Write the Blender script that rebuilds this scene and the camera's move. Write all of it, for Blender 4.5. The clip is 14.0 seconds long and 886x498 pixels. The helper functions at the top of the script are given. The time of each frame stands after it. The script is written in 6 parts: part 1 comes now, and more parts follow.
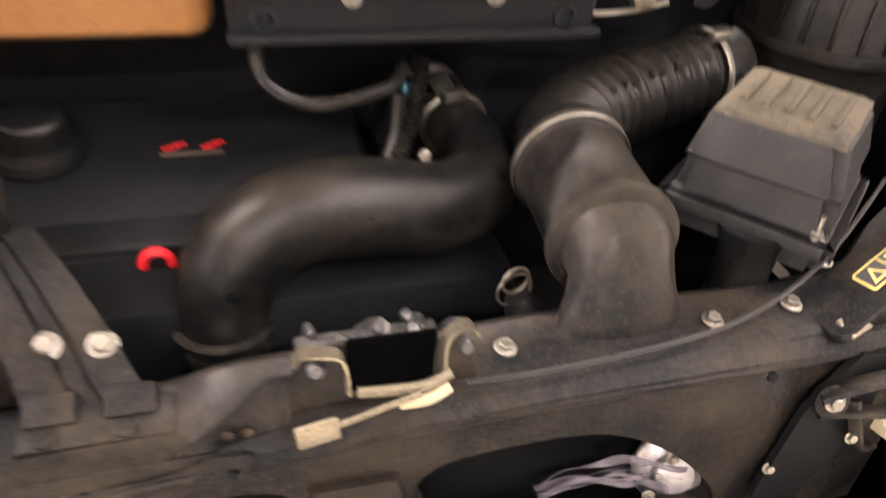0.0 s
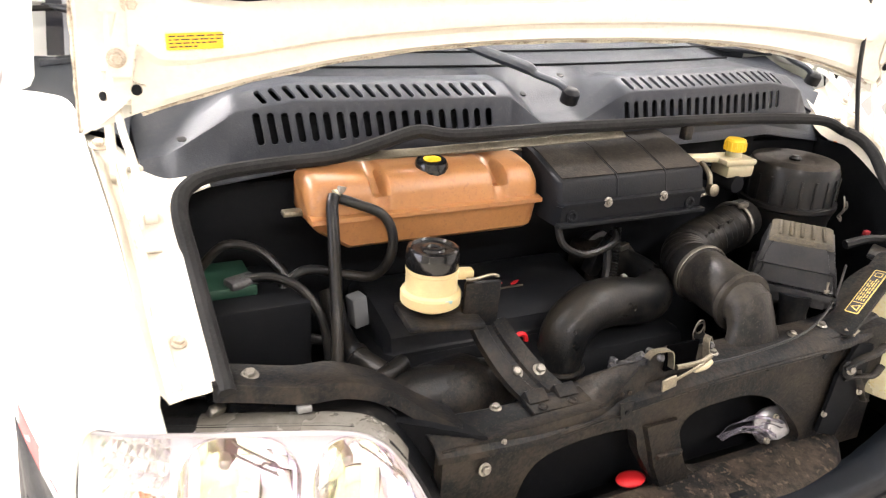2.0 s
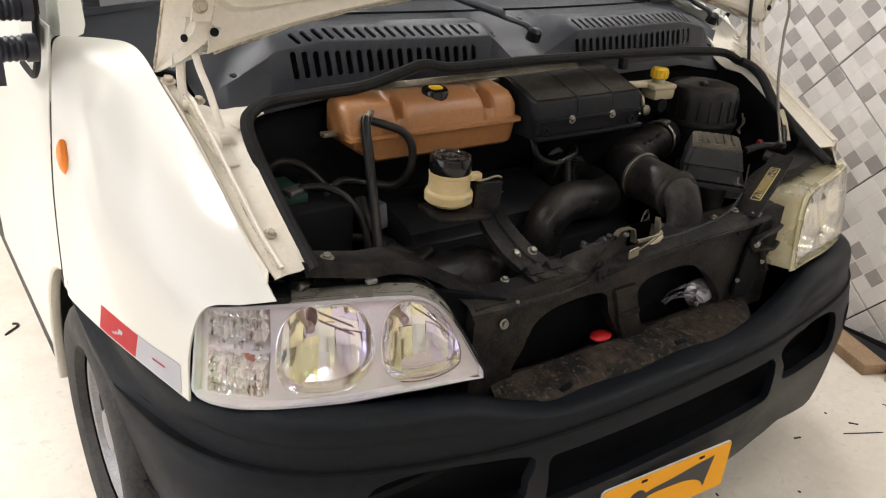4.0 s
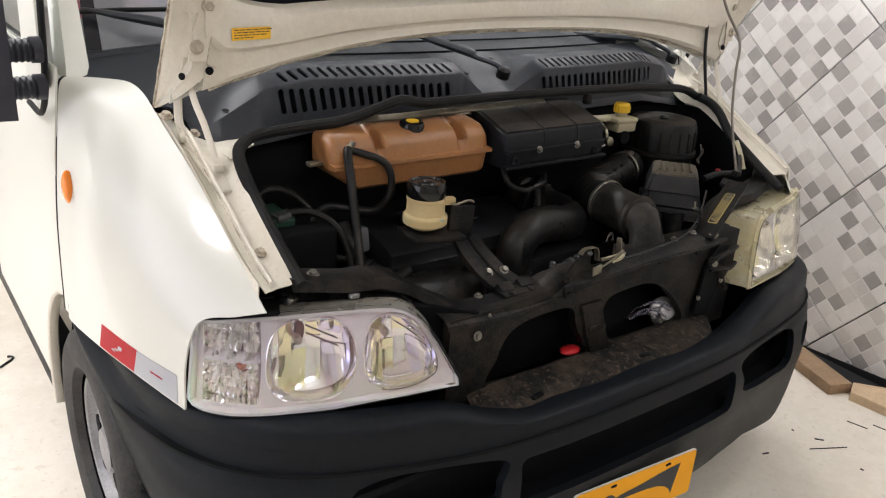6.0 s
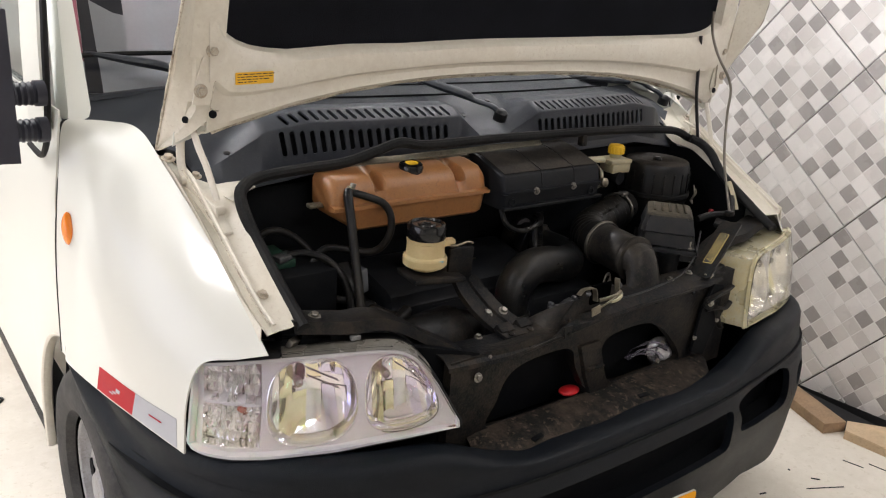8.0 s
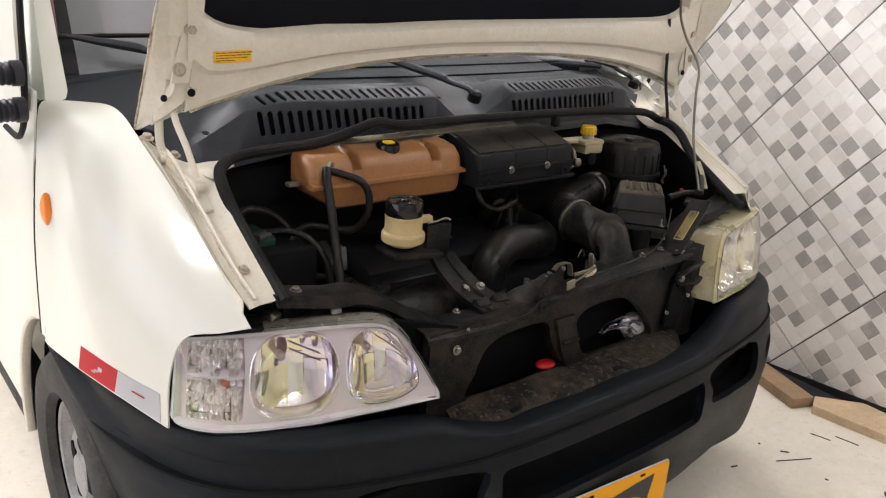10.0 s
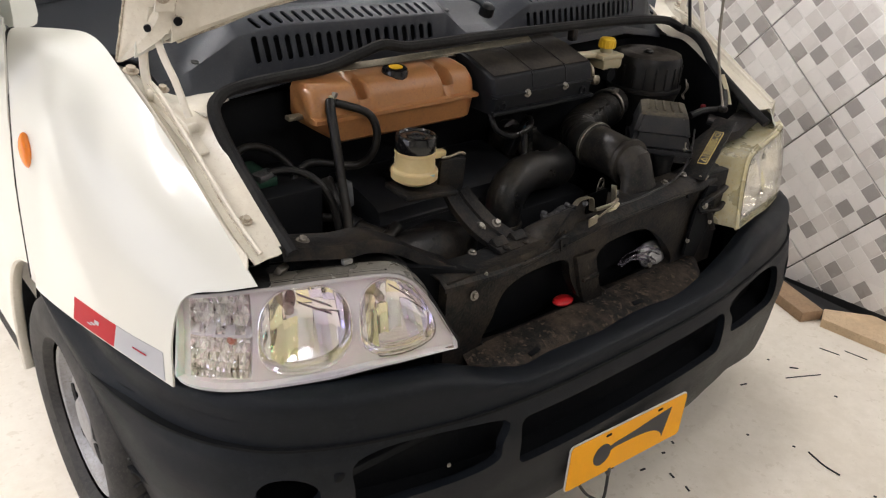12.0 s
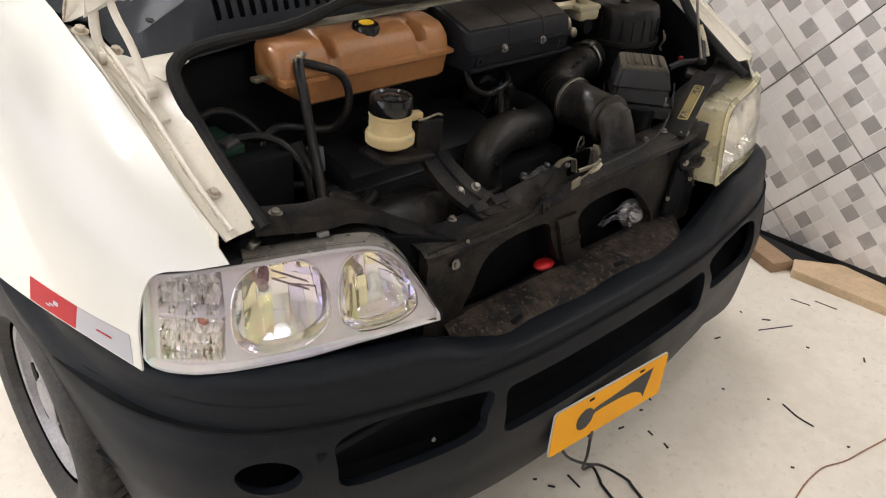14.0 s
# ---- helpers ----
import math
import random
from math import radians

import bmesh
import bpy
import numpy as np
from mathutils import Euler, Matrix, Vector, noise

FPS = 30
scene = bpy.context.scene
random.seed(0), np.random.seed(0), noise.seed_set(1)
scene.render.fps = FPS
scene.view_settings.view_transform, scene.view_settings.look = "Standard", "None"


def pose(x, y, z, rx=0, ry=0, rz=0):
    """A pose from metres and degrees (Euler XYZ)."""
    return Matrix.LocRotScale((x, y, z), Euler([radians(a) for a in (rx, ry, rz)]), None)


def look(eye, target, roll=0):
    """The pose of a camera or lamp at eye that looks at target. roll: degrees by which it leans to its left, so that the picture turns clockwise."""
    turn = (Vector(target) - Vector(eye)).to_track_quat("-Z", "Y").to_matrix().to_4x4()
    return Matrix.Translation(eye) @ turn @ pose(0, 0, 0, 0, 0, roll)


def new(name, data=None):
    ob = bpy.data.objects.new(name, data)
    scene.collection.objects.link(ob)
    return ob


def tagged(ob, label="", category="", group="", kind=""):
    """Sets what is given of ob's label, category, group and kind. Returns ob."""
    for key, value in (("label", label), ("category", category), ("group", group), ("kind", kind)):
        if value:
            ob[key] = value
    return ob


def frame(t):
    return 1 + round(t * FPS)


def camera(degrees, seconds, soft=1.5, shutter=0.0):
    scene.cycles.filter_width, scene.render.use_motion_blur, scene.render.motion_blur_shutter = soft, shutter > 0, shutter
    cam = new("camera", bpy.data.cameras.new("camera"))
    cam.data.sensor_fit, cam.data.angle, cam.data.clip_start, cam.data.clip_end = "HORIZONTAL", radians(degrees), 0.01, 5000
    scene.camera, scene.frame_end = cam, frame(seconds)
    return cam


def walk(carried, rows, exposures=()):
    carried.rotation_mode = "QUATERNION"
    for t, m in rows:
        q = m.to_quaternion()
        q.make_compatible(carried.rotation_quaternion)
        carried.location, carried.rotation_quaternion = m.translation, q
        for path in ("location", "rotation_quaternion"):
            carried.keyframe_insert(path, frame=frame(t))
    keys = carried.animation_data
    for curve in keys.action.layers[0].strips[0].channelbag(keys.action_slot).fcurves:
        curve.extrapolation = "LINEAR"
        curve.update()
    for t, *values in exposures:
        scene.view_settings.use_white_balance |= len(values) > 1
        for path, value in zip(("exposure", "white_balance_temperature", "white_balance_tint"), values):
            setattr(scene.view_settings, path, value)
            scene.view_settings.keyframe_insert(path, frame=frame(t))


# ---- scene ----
cam = camera(57.9, 14.0, soft=1.15, shutter=0.5)
PATH = [
    (0, (-0.138, -0.234, 1.297), (0.398, 1.301, 0.131), 5.9),
    (0.5, (-0.272, -0.375, 1.435), (0.188, 1.279, 0.409), 2.9),
    (1, (-0.539, -0.486, 1.491), (0.042, 1.17, 0.531), 3.1),
    (1.5, (-0.766, -0.572, 1.534), (0.043, 1.053, 0.695), 3.7),
    (2, (-0.915, -0.672, 1.532), (-0.067, 0.97, 0.767), 3.8),
    (2.5, (-1.011, -0.716, 1.55), (-0.055, 0.882, 0.819), 3.7),
    (3, (-1.135, -0.703, 1.529), (-0.087, 0.798, 0.723), 4.0),
    (3.2, (-1.182, -0.722, 1.551), (-0.125, 0.732, 0.676), 4.6),
    (5.3, (-1.355, -0.966, 1.555), (-0.242, 0.507, 0.788), 4.0),
    (5.5, (-1.361, -0.967, 1.56), (-0.242, 0.505, 0.798), 4.0),
    (6, (-1.36, -0.968, 1.56), (-0.232, 0.507, 0.817), 4.0),
    (6.5, (-1.349, -0.968, 1.561), (-0.211, 0.51, 0.84), 4.0),
    (7, (-1.353, -0.962, 1.565), (-0.202, 0.521, 0.875), 4.0),
    (7.5, (-1.368, -0.952, 1.573), (-0.211, 0.538, 0.911), 4.0),
    (10, (-1.416, -0.987, 1.541), (-0.2, 0.456, 0.879), 4.1),
    (10.5, (-1.408, -0.956, 1.546), (-0.216, 0.444, 0.76), 4.0),
    (11, (-1.387, -0.936, 1.569), (-0.22, 0.42, 0.677), 4.2),
    (11.5, (-1.376, -0.891, 1.586), (-0.21, 0.458, 0.68), 4.2),
    (12, (-1.364, -0.837, 1.595), (-0.187, 0.495, 0.677), 4.0),
    (12.5, (-1.337, -0.79, 1.587), (-0.143, 0.491, 0.621), 4.0),
    (13, (-1.341, -0.78, 1.591), (-0.127, 0.466, 0.604), 4.3),
    (13.5, (-1.34, -0.766, 1.591), (-0.12, 0.468, 0.596), 4.4),
    (14, (-1.34, -0.752, 1.593), (-0.126, 0.463, 0.569), 4.5),
]
walk(cam, [(t, look(eye, target, roll)) for t, eye, target, roll in PATH],
     exposures=[(0, 1.85, 7000, 23), (0.5, 1.74, 6900, 23), (1, 1.66, 6750, 21), (1.5, 1.8, 6500, 18), (2, 1.46, 6450, 15), (2.5, 0.70, 6500, 13), (3, 0.20, 6500, 12),
                (5.5, -0.30, 6200, 13), (7.5, -0.30, 6200, 13), (10, -0.30, 6300, 13), (11.5, -0.30, 6300, 13), (14, -0.22, 6300, 13)])

# ---- world and lamps ----
world = bpy.data.worlds.new("world")
scene.world = world
world.use_nodes = True
bg = world.node_tree.nodes["Background"]
sky = world.node_tree.nodes.new("ShaderNodeTexSky")
sky.sky_type, sky.sun_disc, sky.sun_elevation, sky.sun_rotation = "NISHITA", False, radians(40), radians(120)
world.node_tree.links.new(sky.outputs[0], bg.inputs[0])
bg.inputs[1].default_value = 0.1


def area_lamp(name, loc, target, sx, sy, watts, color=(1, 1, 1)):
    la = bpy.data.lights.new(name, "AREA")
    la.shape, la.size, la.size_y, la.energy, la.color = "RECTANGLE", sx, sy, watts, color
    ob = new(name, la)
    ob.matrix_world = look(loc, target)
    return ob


# Ceiling lamps are unseen; they are added and set where brightness was wanted.
ADDED_TUBES = [(-2.2, 0.6, 27), (-2.3, 2.3, 150), (0.4, 2.2, 46), (1.45, 1.2, 52), (1.45, -0.3, 14), (1.3, -1.6, 26), (-1.2, -2.6, 36)]
for tx, ty, watts in ADDED_TUBES:
    area_lamp("added_tube_lamp", (tx, ty, 3.16), (tx, ty + 0.001, 0), 1.3, 0.16, watts, (1.0, 0.97, 0.93))
# Stands in for daylight from an unseen opening on the bright left side.
area_lamp("unseen_doorway_daylight", (-4.42, 0.9, 1.5), (0, 0.9, 0.9), 3.4, 2.4, 60, (1.0, 0.95, 1.0))


# ---- materials ----
def node(nt, kind, **kw):
    n = nt.nodes.new(kind)
    for k, v in kw.items():
        n.inputs[k].default_value = v
    return n


def material(name, color, rough=0.5, metal=0.0, var=0.15, scale=6.0, fine=120.0, bump=0.0, dirt=None, dirt_amount=0.0,
             dirt_scale=3.0, coat=0.0, trans=0.0, ior=1.45, rand=0.0, sss=0.0, emit=None, spec=0.5, film=0.0, rvar=0.09):
    m = bpy.data.materials.new(name)
    m.use_nodes = True
    nt = m.node_tree
    b = nt.nodes["Principled BSDF"]
    tc = nt.nodes.new("ShaderNodeTexCoord")
    n1 = node(nt, "ShaderNodeTexNoise", Scale=scale, Detail=5.0, Roughness=0.6)
    n2 = node(nt, "ShaderNodeTexNoise", Scale=fine, Detail=2.0)
    for n in (n1, n2):
        nt.links.new(tc.outputs["Object"], n.inputs["Vector"])
    mixn = nt.nodes.new("ShaderNodeMath")
    mixn.operation = "MULTIPLY_ADD"
    nt.links.new(n2.outputs[0], mixn.inputs[0])
    mixn.inputs[1].default_value = 0.4
    nt.links.new(n1.outputs[0], mixn.inputs[2])
    ramp = node(nt, "ShaderNodeMapRange")
    ramp.inputs["From Min"].default_value, ramp.inputs["From Max"].default_value = 0.45, 0.95
    ramp.inputs["To Min"].default_value, ramp.inputs["To Max"].default_value = 1 - var, 1 + var
    nt.links.new(mixn.outputs[0], ramp.inputs["Value"])
    out = ramp.outputs[0]
    if rand:
        info = nt.nodes.new("ShaderNodeObjectInfo")
        mr = node(nt, "ShaderNodeMapRange")
        mr.inputs["To Min"].default_value, mr.inputs["To Max"].default_value = 1 - rand, 1 + rand
        nt.links.new(info.outputs["Random"], mr.inputs["Value"])
        mul = nt.nodes.new("ShaderNodeMath")
        mul.operation = "MULTIPLY"
        nt.links.new(out, mul.inputs[0])
        nt.links.new(mr.outputs[0], mul.inputs[1])
        out = mul.outputs[0]
    vm = nt.nodes.new("ShaderNodeVectorMath")
    vm.operation = "SCALE"
    vm.inputs[0].default_value = color[:3]
    nt.links.new(out, vm.inputs["Scale"])
    col = vm.outputs[0]
    if dirt:
        n3 = node(nt, "ShaderNodeTexNoise", Scale=dirt_scale, Detail=8.0, Roughness=0.7)
        nt.links.new(tc.outputs["Object"], n3.inputs["Vector"])
        dr = node(nt, "ShaderNodeMapRange")
        dr.inputs["From Min"].default_value, dr.inputs["From Max"].default_value = 0.45, 0.61
        dr.inputs["To Max"].default_value = dirt_amount
        n4 = node(nt, "ShaderNodeTexNoise", Scale=dirt_scale * 9, Detail=6.0, Roughness=0.75)
        nt.links.new(tc.outputs["Object"], n4.inputs["Vector"])
        both = nt.nodes.new("ShaderNodeMix")
        both.inputs["Factor"].default_value = 0.38
        nt.links.new(n3.outputs[0], both.inputs["A"])
        nt.links.new(n4.outputs[0], both.inputs["B"])
        nt.links.new(both.outputs["Result"], dr.inputs["Value"])
        n5 = node(nt, "ShaderNodeTexNoise", Scale=dirt_scale * 22, Detail=3.0, Roughness=0.65)
        nt.links.new(tc.outputs["Object"], n5.inputs["Vector"])
        sp = node(nt, "ShaderNodeMapRange")
        sp.inputs["From Min"].default_value, sp.inputs["From Max"].default_value = 0.57, 0.64
        sp.inputs["To Max"].default_value = dirt_amount
        nt.links.new(n5.outputs[0], sp.inputs["Value"])
        top = nt.nodes.new("ShaderNodeMath")
        top.operation = "MAXIMUM"
        nt.links.new(dr.outputs[0], top.inputs[0])
        nt.links.new(sp.outputs[0], top.inputs[1])
        mx = nt.nodes.new("ShaderNodeMix")
        mx.data_type = "RGBA"
        nt.links.new(top.outputs[0], mx.inputs["Factor"])
        nt.links.new(col, mx.inputs["A"])
        mx.inputs["B"].default_value = (*dirt, 1)
        col = mx.outputs["Result"]
    nt.links.new(col, b.inputs["Base Color"])
    rr = node(nt, "ShaderNodeMapRange")
    rr.inputs["From Min"].default_value, rr.inputs["From Max"].default_value = 0.3, 0.7
    rr.inputs["To Min"].default_value, rr.inputs["To Max"].default_value = max(rough - rvar, 0.01), min(rough + rvar, 1)
    nt.links.new(n1.outputs[0], rr.inputs["Value"])
    nt.links.new(rr.outputs[0], b.inputs["Roughness"])
    b.inputs["Metallic"].default_value = metal
    b.inputs["Coat Weight"].default_value = coat
    b.inputs["Coat Roughness"].default_value = 0.06
    b.inputs["Transmission Weight"].default_value = trans
    b.inputs["IOR"].default_value = ior
    b.inputs["Specular IOR Level"].default_value = spec
    if film:
        b.inputs["Thin Film Thickness"].default_value = film
        b.inputs["Thin Film IOR"].default_value = 1.7
    if sss:
        b.inputs["Subsurface Weight"].default_value = sss
        b.inputs["Subsurface Radius"].default_value = (0.02, 0.01, 0.005)
    if emit:
        b.inputs["Emission Color"].default_value = (*emit[:3], 1)
        b.inputs["Emission Strength"].default_value = emit[3]
    if bump:
        bp = node(nt, "ShaderNodeBump", Strength=bump, Distance=0.002)
        nt.links.new(n2.outputs[0], bp.inputs["Height"])
        nt.links.new(bp.outputs[0], b.inputs["Normal"])
    return m


WHITE = material("white_paint", (0.69, 0.69, 0.63), 0.28, var=0.0, scale=2, fine=60, coat=0.4, rvar=0.0)
DUSTY = material("dust_coated_plastic", (0.085, 0.07, 0.045), 0.75, var=0.3, scale=14, fine=200, bump=0.4, dirt=(0.02, 0.019, 0.018), dirt_amount=0.85, dirt_scale=14)
WHITE_IN = material("white_paint_dirty", (0.70, 0.66, 0.565), 0.36, var=0.05, dirt=(0.40, 0.32, 0.23), dirt_amount=0.24, dirt_scale=6, coat=0.2)
BUMPER = material("bumper_plastic", (0.0044, 0.0062, 0.0090), 0.46, var=0.2, scale=4, fine=500, bump=0.4, dirt=(0.0165, 0.0185, 0.0215), dirt_amount=0.28, dirt_scale=3, spec=0.22)
LEDGE = material("dusty_plastic", (.0105, .0100, .0098), 0.7, var=0.35, scale=7, fine=250, bump=0.6, dirt=(0.092, 0.068, 0.048), dirt_amount=0.8, dirt_scale=3.2, spec=0.14)
COWL = material("scuttle_plastic", (0.030, 0.034, 0.042), 0.40, var=0.15, scale=5, fine=400, bump=0.3, dirt=(0.062, 0.060, 0.060), dirt_amount=0.3, dirt_scale=4, spec=0.3)
BLACK = material("black_plastic", (0.0036, 0.0046, 0.0060), 0.36, var=0.2, scale=12, fine=200, bump=0.15, dirt=(0.027, 0.023, 0.018), dirt_amount=0.6, dirt_scale=9, spec=0.32)
BOXPLASTIC = material("grey_black_plastic", (0.0080, 0.0092, 0.0114), 0.42, var=0.15, scale=8, fine=300, bump=0.2, dirt=(0.018, 0.017, 0.0155), dirt_amount=0.5, dirt_scale=7, spec=0.14)
DUCT = material("dusty_duct_plastic", (0.0046, 0.0050, 0.0058), 0.40, var=0.2, scale=12, fine=220, bump=0.2, dirt=(0.046, 0.039, 0.030), dirt_amount=0.7, dirt_scale=7, spec=0.32)
LID = material("dusty_lid_plastic", (0.0135, 0.0120, 0.0102), 0.65, var=0.2, scale=12, fine=260, bump=0.3, dirt=(0.044, 0.036, 0.0275), dirt_amount=0.8, dirt_scale=8, spec=0.15)
RUBBER = material("hose_rubber", (0.0042, 0.0050, 0.0060), 0.34, var=0.2, scale=14, fine=250, bump=0.25, dirt=(0.034, 0.0285, 0.021), dirt_amount=0.55, dirt_scale=9, spec=0.3)
SEAL = material("seal_rubber", (0.011, 0.011, 0.0115), 0.6, var=0.2, fine=300, bump=0.2, dirt=(0.03, 0.029, 0.027), dirt_amount=0.5, dirt_scale=12, spec=0.16)
STEEL_BLACK = material("painted_steel", (0.0042, 0.0053, 0.0068), 0.46, var=0.25, scale=9, fine=160, bump=0.4, dirt=(0.040, 0.0315, 0.0225), dirt_amount=0.75, dirt_scale=15, spec=0.17)
# Near-black for bay parts; in holes and gaps it stands in for shade.
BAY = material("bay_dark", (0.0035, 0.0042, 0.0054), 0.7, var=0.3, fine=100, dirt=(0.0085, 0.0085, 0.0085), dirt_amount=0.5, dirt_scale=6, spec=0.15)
ZINC = material("zinc_steel", (0.27, 0.255, 0.225), 0.44, metal=1.0, var=0.25, scale=60, fine=300, bump=0.15)
RUSTY = material("painted_bolt", (0.50, 0.45, 0.36), 0.45, var=0.2, scale=40, fine=300, dirt=(0.22, 0.14, 0.08), dirt_amount=0.7, dirt_scale=60)
BRASS = material("yellow_zinc", (0.27, 0.24, 0.18), 0.42, metal=0.85, var=0.35, scale=60, fine=300, dirt=(0.06, 0.05, 0.035), dirt_amount=0.6, dirt_scale=30)
ALU = material("cast_aluminium", (0.14, 0.14, 0.145), 0.5, metal=0.8, var=0.35, scale=40, fine=200, bump=0.5, dirt=(0.05, 0.045, 0.04), dirt_amount=0.8, dirt_scale=14)
TANK = material("amber_plastic", (0.35, 0.163, 0.060), 0.36, var=0.12, scale=5, fine=200, sss=0.2, dirt=(0.21, 0.105, 0.052), dirt_amount=0.5, dirt_scale=6)
CREAM = material("cream_plastic", (0.52, 0.415, 0.215), 0.4, var=0.06, scale=10, sss=0.2, dirt=(0.42, 0.31, 0.16), dirt_amount=0.3, dirt_scale=14)
CREAM_PALE = material("pale_plastic", (0.40, 0.36, 0.24), 0.4, var=0.08, scale=10, sss=0.15, dirt=(0.32, 0.26, 0.17), dirt_amount=0.4, dirt_scale=14)
GLOSS_BLACK = material("gloss_black", (0.008, 0.0078, 0.0078), 0.16, var=0.1, fine=100)
YELLOW = material("yellow_plastic", (0.72, 0.45, 0.02), 0.38, var=0.05)
STICKER = material("yellow_sticker", (0.85, 0.48, 0.03), 0.45, var=0.05, scale=20)
PLATE_Y = material("plate_yellow", (0.88, 0.40, 0.006), 0.4, var=0.04, scale=10, spec=0.2)
PLATE_W = material("plate_white", (0.7, 0.7, 0.7), 0.35, var=0.04)
INK = material("dark_ink", (0.03, 0.03, 0.035), 0.5, var=0.1)
INK_GREY = material("grey_ink", (0.2, 0.2, 0.19), 0.5, var=0.1)
RED = material("red_plastic", (0.62, 0.02, 0.025), 0.4, var=0.1)
RED_REFL = material("red_reflective", (0.42, 0.006, 0.016), 0.4, var=0.08, fine=800, spec=0.15)
SILVER_REFL = material("silver_reflective", (0.42, 0.43, 0.46), 0.4, var=0.06, fine=800)
ORANGE = material("orange_lens", (0.9, 0.24, 0.015), 0.2, var=0.05, coat=0.5)
CHROME = material("reflector_chrome", (0.86, 0.85, 0.86), 0.10, metal=1.0, var=0.04, fine=60)


def facet_chrome():
    """Chrome whose faint tint per facet paints in the lamp's coloured glints."""
    m = material("glint_tinted_chrome", (0.86, 0.85, 0.86), 0.08, metal=1.0, var=0.03, fine=60)
    nt = m.node_tree
    geo = nt.nodes.new("ShaderNodeNewGeometry")
    ramp = nt.nodes.new("ShaderNodeValToRGB")
    ramp.color_ramp.interpolation = "CONSTANT"
    for p, c in ((0.0, (.88, .87, .88)), (.26, (.66, .64, .90)), (.44, (.92, .91, .90)), (.66, (.93, .89, .56)), (.80, (.74, .71, .90))):
        e = ramp.color_ramp.elements.new(p) if p else ramp.color_ramp.elements[0]
        e.position, e.color = p, (*c, 1)
    ramp.color_ramp.elements.remove(ramp.color_ramp.elements[-1])
    nt.links.new(geo.outputs["Random Per Island"], ramp.inputs[0])
    nt.links.new(ramp.outputs[0], nt.nodes["Principled BSDF"].inputs["Base Color"])
    return m


GLINT_TINTED = facet_chrome()
CHROME_F = material("facet_chrome", (0.88, 0.87, 0.87), 0.10, metal=1.0, var=0.06, fine=140)
# Black that stands in for the shade in the lock's opening.
LOCK_SHADE = material("lock_shade_black", (0.0016, 0.0016, 0.0018), 0.95, var=0.3, fine=300, spec=0.0)
# Dark metal that paints the bay's reflection into the bowls; also the rim line.
REFLECTION_RIM = material("dark_reflection_and_rim", (0.10, 0.09, 0.11), 0.18, metal=1.0, var=0.2, fine=100)
BEZEL = material("pale_bezel", (0.46, 0.44, 0.45), 0.25, var=0.05, coat=0.4)
BEZEL_Y = material("aged_bezel", (0.58, 0.54, 0.38), 0.3, var=0.14, scale=14, coat=0.3, trans=0.3, ior=1.3, dirt=(0.52, 0.41, 0.14), dirt_amount=0.7, dirt_scale=6)
STRIP = material("weathered_strip", (0.21, 0.20, 0.175), 0.28, var=0.2, scale=14, dirt=(0.11, 0.095, 0.075), dirt_amount=0.5, dirt_scale=8, trans=0.35, ior=1.4)
LENS = material("clear_lens", (0.97, 0.97, 0.97), 0.03, var=0.01, trans=1.0, ior=1.35, film=420)
LENS_Y = material("aged_lens", (0.96, 0.95, 0.88), 0.05, var=0.03, trans=1.0, ior=1.3)
GLASS = material("window_glass", (0.75, 0.82, 0.82), 0.02, var=0.01, trans=1.0, ior=1.4)
# Partly diffuse: a milky veil painted in for reflections on the glass.
WINDSCREEN = material("veiled_windscreen_glass", (0.60, 0.62, 0.66), 0.03, var=0.05, trans=0.66, ior=1.45)
FRIT = material("ceramic_band", (0.022, 0.023, 0.028), 0.10, var=0.1, scale=8)
WORN = material("flaking_edge", (0.62, 0.57, 0.46), 0.6, var=0.1, fine=200, bump=0.6, dirt=(0.12, 0.075, 0.045), dirt_amount=0.9, dirt_scale=18)
ARM_RUBBER = material("grey_rubber", (0.024, 0.025, 0.036), 0.5, var=0.15, scale=20)
HORN = material("horn_metal", (0.6, 0.6, 0.62), 0.3, metal=0.7, var=0.2, scale=30, dirt=(0.25, 0.23, 0.22), dirt_amount=0.4, dirt_scale=12)
LABEL_Y = material("label_yellow", (0.72, 0.55, 0.17), 0.5, var=0.08, scale=20)
ROD = material("dull_rod_steel", (0.20, 0.18, 0.15), 0.4, metal=0.8, var=0.3, scale=20)
FELT = material("black_felt", (0.0085, 0.009, 0.0115), 0.95, var=0.3, fine=500, bump=0.8, spec=0.06)
TYRE = material("tyre_rubber", (0.02, 0.0195, 0.019), 0.75, var=0.2, scale=10, fine=150, bump=0.3, dirt=(0.07, 0.064, 0.058), dirt_amount=0.5, dirt_scale=8)
RIM = material("silver_wheel", (0.30, 0.30, 0.31), 0.45, metal=0.3, var=0.15, scale=20, dirt=(0.16, 0.14, 0.12), dirt_amount=0.6, dirt_scale=9)
FLOOR = material("painted_floor", (0.74, 0.69, 0.60), 0.38, var=0.05, scale=1.5, fine=40, bump=0.05, dirt=(0.52, 0.46, 0.35), dirt_amount=0.4, dirt_scale=1.6)
PLASTER = material("plaster", (0.7, 0.68, 0.64), 0.8, var=0.05, scale=2, fine=80, bump=0.2)
# Plain black for the strip and the sheet at the wall's foot.
DARKBASE = material("dark_base", (0.012, 0.012, 0.013), 0.7, var=0.3, fine=120, bump=0.4)
WOOD = material("pine_board", (0.60, 0.45, 0.29), 0.6, var=0.2, scale=9, fine=90, bump=0.2, dirt=(0.36, 0.25, 0.15), dirt_amount=0.5, dirt_scale=5)
WOOD_D = material("brown_board", (0.3, 0.2, 0.12), 0.65, var=0.25, scale=14, fine=110, bump=0.3)
